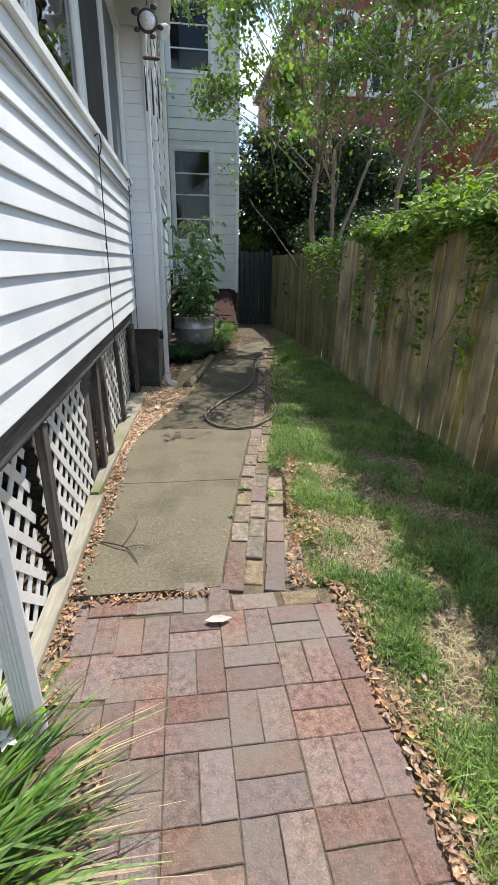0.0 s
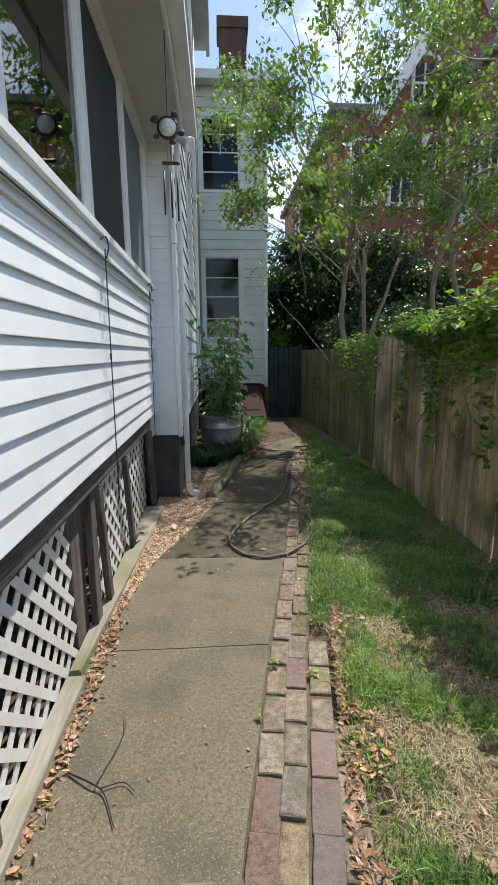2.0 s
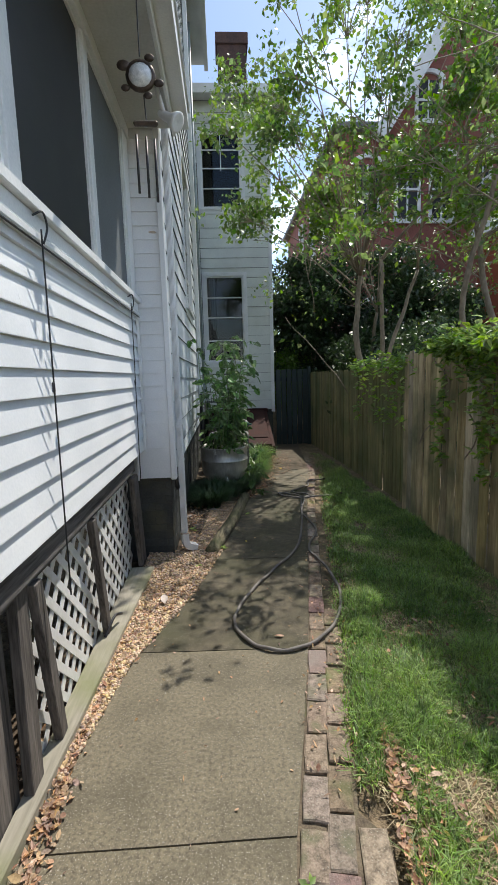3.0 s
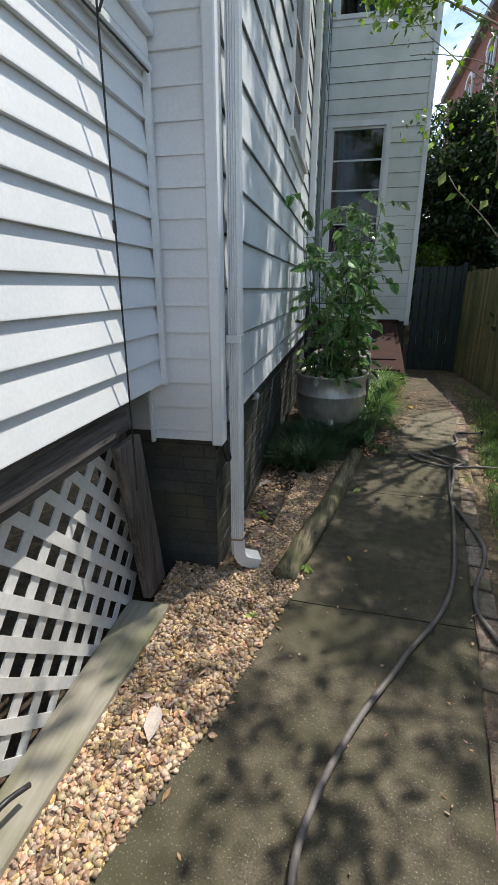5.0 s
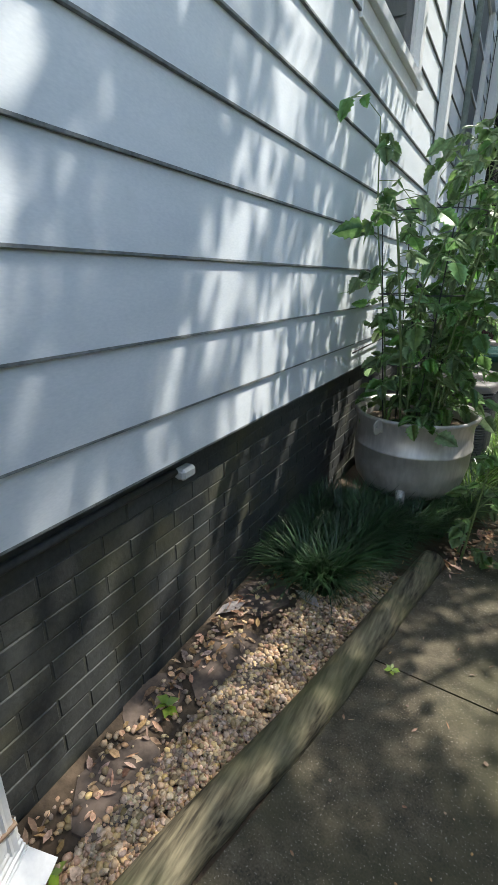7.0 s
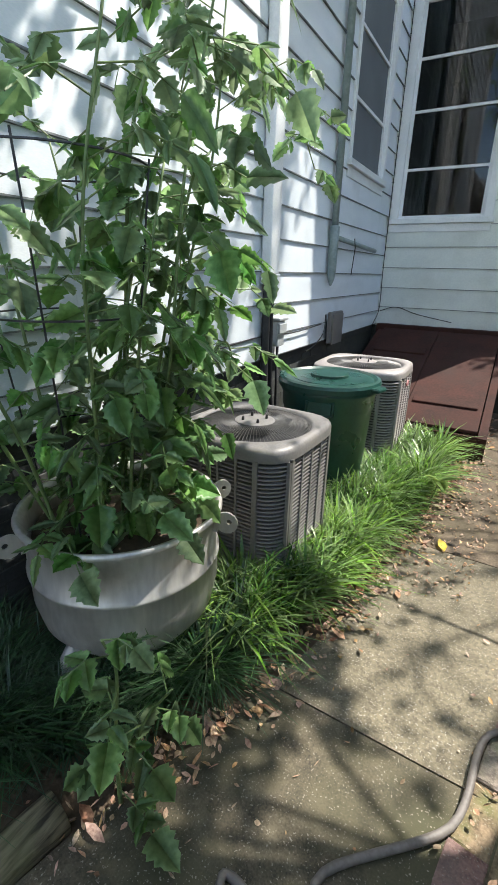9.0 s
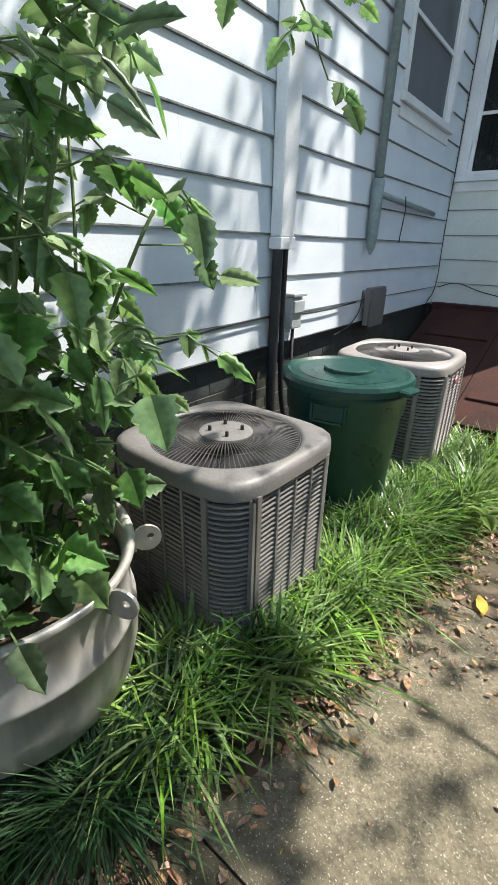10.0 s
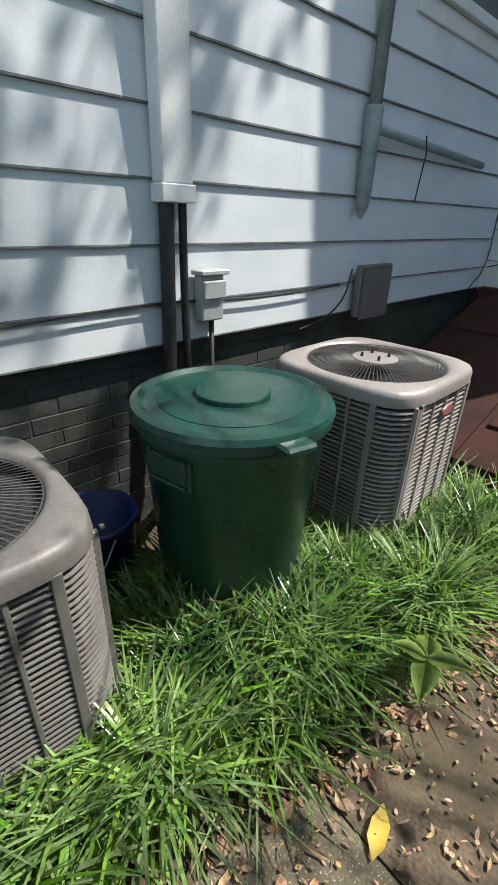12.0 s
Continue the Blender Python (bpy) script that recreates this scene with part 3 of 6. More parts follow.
WLOW, WUP = (0.035, 1.12, 1.93, 4.09), (0.035, 1.14, 5.5, 7.28)
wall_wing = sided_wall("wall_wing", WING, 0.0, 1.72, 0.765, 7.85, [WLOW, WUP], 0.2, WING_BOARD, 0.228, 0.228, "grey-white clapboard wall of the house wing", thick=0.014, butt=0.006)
window("window_3", WING, *WLOW, "tall white sash window with curtain in the wing wall", rails=(2.48, 3.03, 3.5), curtain=True)
window("window_4", WING, *WUP, "upper white sash window in the wing wall", rails=(5.98, 6.42, 6.82), mid=True, curtain=True)
part("wall_wing_side", boxes(((1.55, 13.131, -0.3), (1.72, 18.0, 7.85))), WING_BOARD, label="side of the clapboard wing", kind="structure")
part("wall_wing_base", boxes(((-0.3, 12.95, -0.3), (1.70, 13.1, 0.764)), ((-0.3, 12.93, 0.5), (-0.001, 13.0, 8.0))), DARK_MORTAR, label="dark painted foundation of the wing", kind="structure")
part("corner_board", boxes(((1.66, 12.893, 0.70), (1.745, 12.912, 7.85)), bevel=0.003), TRIM, wall_wing)
bm = bmesh.new()
vs = [bm.verts.new(p) for p in ((-0.4, 12.55, 7.98), (2.05, 12.55, 7.98), (2.05, 18.2, 7.98), (-0.4, 18.2, 7.98), (0.4, 15, 9.0), (0.4, 16, 9.0))]
for f in ((0, 1, 4), (1, 2, 5, 4), (2, 3, 5), (3, 0, 4, 5), (3, 2, 1, 0)):
    bm.faces.new([vs[i] for i in f])
roof_wing = part("roof_wing", bm, SHINGLE, label="grey shingled hip roof of the wing", kind="structure")
part("fascia", boxes(((-0.4, 12.52, 7.8), (2.08, 12.549, 7.99)), ((2.051, 12.55, 7.8), (2.08, 18.2, 7.99)), bevel=0.003), TRIM, roof_wing)
part("soffit", boxes(((-0.4, 12.55, 7.83), (2.05, 12.86, 7.86)), ((1.73, 12.86, 7.83), (2.05, 18.2, 7.86))), SOFFIT, roof_wing)
chimney = part("chimney", boxes(((0.62, 13.9, 8.3), (1.32, 14.6, 9.8)), ((0.57, 13.85, 9.65), (1.37, 14.65, 9.9)), bevel=0.01), CHIMNEY_BRICK,
               label="dark red brick chimney rising from the wing roof", kind="")
tagged(chimney, category="chimney")
part("roof_main", boxes(((-6, 5.3, 8.32), (0.34, 12.5, 8.42)), ((0.30, 5.3, 8.2), (0.38, 12.5, 8.5))), SOFFIT, label="high eave and gutter of the house", kind="structure")
part("wall_house_south", boxes(((-6, 5.5, 0.745), (-0.21, 5.68, 8.3))), PAINTED_BOARD, label="clapboard end wall of the house", kind="structure")
part("wall_house_back", boxes(((-6.2, -4, -0.1), (-6.0, 18, 8.3))), PAINTED_BOARD, label="far side wall of the house", kind="structure")

# foundations: joint-coloured core now, bricks last
foundation = part("wall_foundation", boxes(((-0.25, 5.512, -0.3), (-0.040, 12.93, 0.784))), DARK_MORTAR, label="black painted brick foundation wall with worn patches", kind="structure")
part("sill_plate", boxes(((-0.10, 5.52, 0.712), (-0.028, 12.9, 0.782)), bevel=0.003), DARK_BRICK, foundation)
pier = part("wall_pier", boxes(((-0.52, 5.511, -0.2), (-0.07, 5.7, 0.74))), DARK_MORTAR, label="dark painted brick pier under the house corner", kind="structure")

# sunroom
PANES = [(-2.4, -1.4), (-1.3, -0.35), (-0.25, 0.7), (0.8, 1.3), (1.38, 2.23), (2.32, 3.22), (3.32, 4.29), (4.37, 5.25)]
wall_sunroom = sided_wall("wall_sunroom", SUNROOM, -2.5, 5.42, 0.99, 2.12, [], 0.1, WHITE_VINYL, 0.106, 0.106, "bright white vinyl siding of the sunroom", seams=1, thick=0.02)
part("sill_board", boxes(((-0.251, -2.5, 2.125), (-0.215, 5.42, 2.19)), ((-0.26, -2.5, 2.191), (-0.19, 5.42, 2.235)), ((-0.25, -2.5, 2.09), (-0.205, 5.42, 2.118)), bevel=0.004), TRIM, wall_sunroom)
part("j_channel", boxes(((-0.235, 5.395, 0.985), (-0.212, 5.418, 2.1))), TRIM, wall_sunroom)
sun_windows = empty("window_5", (-0.25, 2, 2.24), "band of sunroom windows with white frames and dark screens", "window", kind="structure")
for i, (a, b) in enumerate(PANES):
    nxt = PANES[i + 1][0] if i + 1 < len(PANES) else 5.42
    part("window_frame", boxes(((-0.27, b, 2.236), (-0.225, nxt, 3.42)), bevel=0.004), TRIM, sun_windows)
    part("sash", boxes(((-0.265, a, 2.236), (-0.24, b, 2.262)), ((-0.265, a, 3.40), (-0.24, b, 3.42)), ((-0.265, a, 2.262), (-0.24, a + 0.02, 3.4)), ((-0.265, b - 0.02, 2.262), (-0.24, b, 3.4))), TRIM, sun_windows)
    if i == 5:
        part("pane", boxes(((-0.258, a + 0.02, 2.262), (-0.253, b - 0.02, 3.40))), SUN_GLASS, sun_windows)
    elif i == 7:
        part("screen", boxes(((-0.258, a + 0.02, 2.262), (-0.253, b - 0.02, 3.40))), PALE_SCREEN, sun_windows)
    else:
        part("screen", boxes(((-0.258, a + 0.02, 2.262), (-0.253, b - 0.02, 3.40))), SCREEN, sun_windows)
part("head_board", boxes(((-0.27, -2.5, 3.421), (-0.21, 5.42, 3.499)), bevel=0.004), TRIM, sun_windows)
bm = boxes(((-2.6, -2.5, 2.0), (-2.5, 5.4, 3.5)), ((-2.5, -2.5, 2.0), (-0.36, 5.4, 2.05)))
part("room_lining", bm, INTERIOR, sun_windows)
roof_sun = part("roof_sunroom", boxes(((-3.2, -2.6, 3.6), (0.14, 5.46, 3.7))), SHINGLE, label="low roof over the sunroom", kind="structure")
part("soffit", boxes(((-0.27, -2.6, 3.5), (0.13, 5.42, 3.53)), ((-3.2, -2.6, 3.5), (-0.271, 5.42, 3.53))), SOFFIT, roof_sun)
part("fascia", boxes(((0.131, -2.6, 3.44), (0.155, 5.42, 3.62)), bevel=0.003), TRIM, roof_sun)
part("gutter", boxes(((0.156, -2.6, 3.50), (0.16, 5.44, 3.62)), ((0.16, -2.6, 3.50), (0.25, 5.44, 3.505)), ((0.25, -2.6, 3.50), (0.256, 5.44, 3.63)), ((0.245, -2.6, 3.62), (0.27, 5.44, 3.63))), TRIM, roof_sun)

# return panel at the end of the sunroom wall, with its corner post
RETURN = south_wall(5.44)
wall_return = sided_wall("wall_return", RETURN, -0.29, -0.022, 0.735, 3.5, [], 0.05, WHITE_VINYL, 0.106, 0.043, "white vinyl return panel beside the downspout", thick=0.014)
part("corner_post", boxes(((-0.022, 5.405, 0.72), (0.025, 5.495, 3.5)), bevel=0.006), WHITE_VINYL, wall_return)
part("j_channel", boxes(((-0.305, 5.41, 0.72), (-0.291, 5.43, 0.985))), TRIM, wall_return)
part("upper_trim", boxes(((-0.30, 5.44, 3.5), (0.02, 5.5, 8.3))), TRIM, wall_return)

# crawl space behind the lattice; its shade is put into a near-black lining
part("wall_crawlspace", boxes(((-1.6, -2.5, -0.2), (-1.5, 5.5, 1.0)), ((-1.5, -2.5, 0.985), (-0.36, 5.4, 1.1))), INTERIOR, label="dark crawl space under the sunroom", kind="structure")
bm = boxes(((-0.34, -2.5, 0.86), (-0.27, 5.14, 0.985)), ((-0.37, -2.5, 0.81), (-0.31, 5.12, 0.859)), bevel=0.006)
beam = part("beam", bm, DARK_WOOD, label="dark weathered wooden beam under the siding", kind="structure")

# yard behind and beyond, closing the place
part("wall_far_north", boxes(((1.72, 17.8, -0.3), (4.5, 18.0, 2.2))), WOOD_FENCE, label="far boundary fence behind the gate", kind="structure")


# ---- fence, gate, far building ----
def board_fence(name, x0, y0, x1, y1, top, label, wide=0.118, gap=0.013, material=WOOD_FENCE, base=None, side=-1):
    """Upright boards along a line, with rails and posts behind."""
    L = math.hypot(x1 - x0, y1 - y0)
    ang = math.atan2(y1 - y0, x1 - x0)
    f = empty(name, (x0, y0, 0), label, "fence")
    M = Matrix.Translation((x0, y0, 0)) @ Matrix.Rotation(ang, 4, "Z")
    n = int(L / (wide + gap))
    r = random.Random(n)
    for i in range(n):
        a = i * (wide + gap)
        bm = bmesh.new()
        t = top + r.uniform(-0.02, 0.02)
        y = y0 + (y1 - y0) * i / n
        b = (float(ground_z(y)) - 0.02) if base is None else base
        off = r.uniform(-0.009, 0.009)
        lean = r.uniform(-0.007, 0.007)
        box(bm, (a, off, b), (a + wide - r.uniform(0, 0.008), off + 0.018, t), 0.003)
        for v in bm.verts:
            if v.co.z > t - 0.02:
                v.co.z -= 0.018 * (abs(v.co.x - a - wide / 2) / (wide / 2)) ** 3
            v.co.x += (v.co.z - 0.9) * lean
        bm.transform(M)
        part("board", bm, material, f)
    s = -0.04
    for z in (0.35, 0.95, top - 0.2):
        bm = bmesh.new()
        box(bm, (0, 0.024, z), (L, 0.062, z + 0.085), 0.004)
        bm.transform(M)
        part("rail", bm, material, f)
    return f


# boards face the path; rails stand on the far side
board_fence("wooden_fence", 2.50, 6.62, 2.52, -2.2, 1.80, "weathered grey-tan wooden board fence overgrown with creeper", side=-1)
board_fence("wooden_fence", 2.66, 12.95, 2.60, 6.5, 1.66, "dark olive wooden board fence with mossy patches", side=-1, material=OLIVE_FENCE)
gate = empty("garden_gate", (2.15, 12.95, 0), "dark green-black wooden slatted gate at the end of the path", "gate")
for i in range(6):
    x = 1.79 + i * 0.135
    part("slat", boxes(((x, 12.95, -0.15), (x + 0.118, 12.97, 1.74)), bevel=0.003), GATE, gate)
for z in (0.1, 1.45):
    part("rail", boxes(((1.78, 12.971, z), (2.58, 13.01, z + 0.09)), bevel=0.003), GATE, gate)
part("post", boxes(((2.59, 12.93, -0.2), (2.67, 13.02, 1.8)), bevel=0.004), GATE, gate)


def arched_window(wall, P, u, v, w, h):
    win = empty("window", P(u, 0, v), "", "")
    win.parent = wall
    g = part("pane", boxes((P(u - w / 2, 0.0, v), P(u + w / 2, 0.02, v + h))), SCREEN)
    g.parent = win
    g.matrix_parent_inverse = Matrix.Translation(-win.location)
    bm = boxes((P(u - w / 2 - 0.12, 0, v), P(u - w / 2, 0.07, v + h)), (P(u + w / 2, 0, v), P(u + w / 2 + 0.12, 0.07, v + h)), (P(u - w / 2 - 0.2, 0, v - 0.15), P(u + w / 2 + 0.2, 0.12, v)),
               (P(u - 0.03, 0.021, v), P(u + 0.03, 0.05, v + h)), (P(u - w / 2, 0.021, v + h / 2 - 0.04), P(u + w / 2, 0.052, v + h / 2 + 0.04)))
    k = 9
    for i in range(k):
        a0, a1 = math.pi * i / k, math.pi * (i + 1) / k
        pts = [P(u - (w / 2 + rr) * math.cos(a), d, v + h + (w / 2 + rr) * 0.6 * math.sin(a)) for d in (0, 0.09) for rr, a in ((0, a0), (0.22, a0), (0.22, a1), (0, a1))]
        vs = [bm.verts.new(p) for p in pts]
        for f in ((0, 1, 2, 3), (4, 5, 6, 7), (0, 1, 5, 4), (1, 2, 6, 5), (2, 3, 7, 6), (3, 0, 4, 7)):
            bm.faces.new([vs[j] for j in f])
    fr = part("window_frame", bm, TRIM)
    fr.parent = win
    fr.matrix_parent_inverse = Matrix.Translation(-win.location)


def far_building():
    b = empty("brick_building", (9, 20, 0), "tall red brick house with white gable trim behind the trees", "house")
    body = boxes(((5.0, 19.0, -0.3), (17, 32, 10.2)), ((9.6, 15.2, -0.3), (17, 18.99, 11.0)))
    vs = [body.verts.new(p) for p in ((6.4, 19.0, 10.2), (13.0, 19.0, 10.2), (9.7, 19.0, 15.2), (6.4, 32, 10.2), (13.0, 32, 10.2), (9.7, 32, 15.2))]
    for f in ((0, 1, 2), (3, 5, 4), (0, 2, 5, 3), (1, 4, 5, 2)):
        body.faces.new([vs[i] for i in f])
    wall = part("wall", body, FAR_BRICK, b)
    P, Q, R = south_wall(18.99), south_wall(15.19), lambda u, d, v: Vector((9.6 - d, u, v))
    S = lambda u, d, v: Vector((5.0 - d, u, v))
    for u, v, h in ((6.0, 7.2, 1.9), (7.5, 7.2, 2.1), (8.8, 7.2, 2.1), (8.2, 10.6, 1.3), (6.3, 2.2, 1.9), (7.9, 2.2, 1.9)):
        arched_window(wall, P, u, v, 0.75, h)
    for u, v, h in ((10.6, 7.0, 2.1), (12.6, 7.0, 2.1), (14.6, 7.0, 2.1)):
        arched_window(wall, Q, u, v, 0.9, h)
    for u in (16.1, 17.6):
        arched_window(wall, R, u, 7.0, 0.8, 2.0)
    for u in (21, 24, 27):
        arched_window(wall, S, u, 7.2, 0.8, 2.0)
    bm = bmesh.new()
    for sx in (-1, 1):
        m = Matrix.Translation((9.7, 18.7, 15.3)) @ Matrix.Rotation(sx * math.atan2(5.0, 3.3), 4, "Y")
        box(bm, (-0.05 if sx > 0 else -6.4, -0.25, -0.38), (6.4 if sx > 0 else 0.05, 0.25, 0.12), 0.02, m)
    part("gable_trim", bm, TRIM, b)
    part("roof", boxes(((4.7, 18.75, 10.2), (6.5, 32.3, 10.45)), ((9.3, 14.9, 11.0), (17.3, 19.2, 11.35)), bevel=0.03), SHINGLE, b)
    porch = boxes(((7.9, 13.4, 5.35), (14.0, 15.18, 5.75)), ((7.8, 13.3, 5.751), (14.1, 15.18, 5.9)), bevel=0.02)
    part("porch_roof", porch, TRIM, b)
    part("porch_wall", boxes(((8.1, 13.9, -0.3), (9.9, 15.1, 5.34))), FAR_BRICK, b)


far_building()


# ---- trees and greenery ----
def leaf_quads(pos, size, seed, shape=(LEAF_V, LEAF_F), tilt=1.2, spread=0.4):
    r = np.random.default_rng(seed)
    n = len(pos)
    return scatter(shape[0], shape[1], np.asarray(pos), rotations(r, n, tilt), size * r.uniform(1 - spread, 1 + spread, n))


def grow(r, start, direction, length, radius, depth, segs, tips, droop=0.0):
    """Limbs as lists of points with radii; tips collects where twigs carry leaves."""
    pts, d = [Vector(start)], Vector(direction).normalized()
    n = max(3, int(length / 0.22))
    for i in range(n):
        d = (d + Vector((r.uniform(-1, 1), r.uniform(-1, 1), r.uniform(-0.7, 0.7) - droop)) * 0.16).normalized()
        pts.append(pts[-1] + d * length / n)
    segs.append((pts, radius, radius * 0.5))
    if depth <= 1:
        tips.extend(pts[1:])
    if depth == 0:
        return
    k = r.choice((3, 4)) if depth > 1 else r.choice((4, 5))
    for i in range(k):
        at = pts[int(len(pts) * (0.35 + 0.62 * (i + 0.5) / k))] if i < k - 1 else pts[-1]
        side = Vector((r.uniform(-1, 1), r.uniform(-1, 1), r.uniform(-0.2, 0.4)))
        nd = (d * 0.62 + side.normalized() * 0.9).normalized()
        grow(r, at, nd, length * r.uniform(0.55, 0.78), radius * 0.46, depth - 1, segs, tips, droop)


def sunlit_thinning(p, g):
    """Thins the crowns where the sun comes through to the far half of the path, and low down on the stems."""
    qx, qy = p[:, 0] - p[:, 2] / 2.6, p[:, 1] - 1.3 * p[:, 2] / 2.6
    chance = np.ones(len(p))
    gaps = 0.5 + 0.5 * np.sin(qx * 7.0 + 1.5 * np.sin(qy * 3.1)) * np.sin(qy * 5.2 + qx * 2.0)
    far = (qy > 7.6) & (qy < 11.2) & (qx > 0.0) & (qx < 2.6)
    chance[far] = 0.12 + 0.35 * gaps[far]
    wall = (qy > 7.6) & (qy < 11.2) & (qx > -1.4) & (qx <= 0.0)
    chance[wall] = 0.25 + 0.4 * gaps[wall]
    chance[far] = np.where(gaps[far] > 0.56, 0.9, 0.04)
    chance[wall] = np.where(gaps[wall] > 0.60, 0.8, 0.08)
    mid = (qy > 3.9) & (qy <= 7.6) & (qx > -1.4) & (qx < 2.4)
    chance[mid] = np.where(gaps[mid] > 0.29, 0.95, 0.25)
    corner = (qx > -0.2) & (qx < 0.5) & (qy > 4.9) & (qy < 6.1)
    chance[corner] *= 0.25
    front = (qx > 0.25) & (qx < 1.15) & (qy > 7.0) & (qy < 8.2)
    chance[front] = 0.5
    sunny = (qx > 1.0) & (qx < 1.9) & (qy > 8.4) & (qy < 9.9)
    chance[sunny] *= 0.08
    bed = (qy > 8.5) & (qy < 10.8) & (qx > 0.35) & (qx < 1.3)
    chance[bed] = 0.04
    bed_shade = (qx > 0.0) & (qx < 0.75) & (qy > 6.85) & (qy < 7.45)
    chance[bed_shade] = 0.95
    pot_sun = (qx > -0.1) & (qx < 0.7) & (qy > 7.5) & (qy < 8.3)
    chance[pot_sun] = 0.4
    lawn_gap = (qx > 0.2) & (qx < 2.1) & (qy < 4.2)
    chance[lawn_gap] = 0.08
    chance[(p[:, 2] < 2.6) | (p[:, 2] < 3.4) & (p[:, 0] > 1.8)] = 0.05
    return g.random(len(p)) < chance


def tree(base, trunks, seed, label, leaves_per_tip, leaf, material=TREE_LEAF, spread=0.15, keep=None, depth=3, droop=0.0, boughs=()):
    r = random.Random(seed)
    t = empty("tree", base, label, "tree")
    segs, tips = [], []
    for d, length, rad in trunks:
        grow(r, (base[0] + d[0] * 0.1, base[1] + d[1] * 0.1, base[2]), d, length, rad, depth, segs, tips, droop)
    bm = bmesh.new()
    for pts, r0, r1 in segs:
        mid = pts[len(pts) // 2]
        if r0 >= 0.045 and not (keep and not keep(mid)):
            q = pts[-1]
            if pts is not segs[0][0] and (q.x - q.z / 2.6 < 2.3 and q.y - q.z / 2 > 6.9 or q.x < 1.9):
                r0, r1 = 0.014, 0.005
            part("trunk", tube(bmesh.new(), pts, r0, 8, max(r1, 0.005)), BARK, t, smooth=True)
            continue
        if r0 >= 0.045 or mid.z < 3.4 or keep and not keep(mid):
            continue
        q = pts[-1]
        if (q.x - q.z / 2.6 < 2.3 and q.y - q.z / 2 > 6.9 or q.x < 1.9) or mid.z < 3.3:
            r0, r1 = min(r0, 0.010), 0.004
        tube(bm, pts, max(r0, 0.006), 6, max(r1, 0.004))
    more = []
    gb = np.random.default_rng(seed + 1)
    stem = segs[0][0]
    for c, rad, n in boughs:
        c = Vector(c)
        a = min(stem, key=lambda p: abs(p.z - (c.z - 0.55 * (c - p).length)))
        mid = a.lerp(c, 0.5) + Vector((0, 0, 0.12))
        tube(bm, smooth_path([a, mid, c], 5), 0.016, 6, 0.005)
        k = 16
        for i in range(k):
            d = gb.normal(0, 1, 3)
            d = d / np.linalg.norm(d) * rad * gb.uniform(0.4, 1.1) * (1, 1, 0.75)
            e = c + Vector(d)
            tube(bm, smooth_path([c.lerp(mid, 0.15), c.lerp(e, 0.6) + Vector((0, 0, 0.05)), e], 2), 0.005, 4, 0.002)
            more.append(gb.normal(0, 1, (int((0.62 if c.x < 1.7 else 0.82) * n) // k, 3)) * (0.10, 0.10, 0.07) + np.array(e))
    part("branch", bm, BARK, t, smooth=True, kind="stuff")
    g = np.random.default_rng(seed)
    tp = np.array([p for p in tips if (not keep or keep(p))])
    tp = tp[g.random(len(tp)) < 0.38]
    pos = np.repeat(tp, leaves_per_tip * 2, 0) + g.normal(0, spread, (len(tp) * leaves_per_tip * 2, 3)) * (1, 1, 0.7)
    pos = np.concatenate([pos] + more)
    pos = pos[sunlit_thinning(pos, g)]
    v, f = leaf_quads(pos, leaf, seed)
    raw("crown", v, f, material, t)
    return t


# leaves stay off the first, sunny stretch of the path
def not_over_patio(p):
    q = p.y - 1.3 * p.z / 2.6
    x = p.x - p.z / 2.6
    return not (q < 3.9 and x < 2.2) and not (p.x < 1.0 and p.z < 4.2)


tree((2.95, 8.9, 0), [((-0.16, -0.05, 1), 3.3, 0.075), ((0.05, -0.25, 1), 3.3, 0.052), ((0.25, 0.3, 1), 3.5, 0.052), ((-0.25, 0.3, 1), 3.3, 0.05)], 5,
     "slender multi-stemmed tree with pale bark behind the fence", 11, 0.080, spread=0.10, keep=not_over_patio,
     boughs=[((2.15, 9.4, 4.5), 0.34, 1100), ((0.85, 8.9, 4.0), 0.38, 750), ((1.35, 9.1, 4.7), 0.45, 900), ((0.6, 8.6, 5.1), 0.4, 600), ((1.2, 7.8, 4.7), 0.4, 900), ((1.55, 8.3, 5.5), 0.5, 900), ((1.45, 8.9, 5.6), 0.45, 700), ((2.8, 10.2, 5.0), 0.4, 1100), ((2.6, 10.7, 4.6), 0.4, 1000),
             ((1.9, 8.0, 4.6), 0.4, 700), ((2.3, 8.9, 5.1), 0.5, 800), ((2.3, 8.4, 6.4), 0.6, 900), ((3.0, 8.9, 5.8), 0.55, 900), ((3.3, 8.7, 4.6), 0.45, 700), ((1.1, 9.6, 4.2), 0.4, 700),
             ((0.8, 9.3, 6.0), 0.5, 900), ((1.5, 8.3, 6.8), 0.5, 900), ((2.2, 9.0, 3.9), 0.35, 700), ((3.4, 9.4, 6.9), 0.6, 1200), ((3.8, 9.4, 7.8), 0.6, 900), ((2.9, 9.3, 7.5), 0.6, 900), ((4.6, 9.4, 7.4), 0.6, 900)])
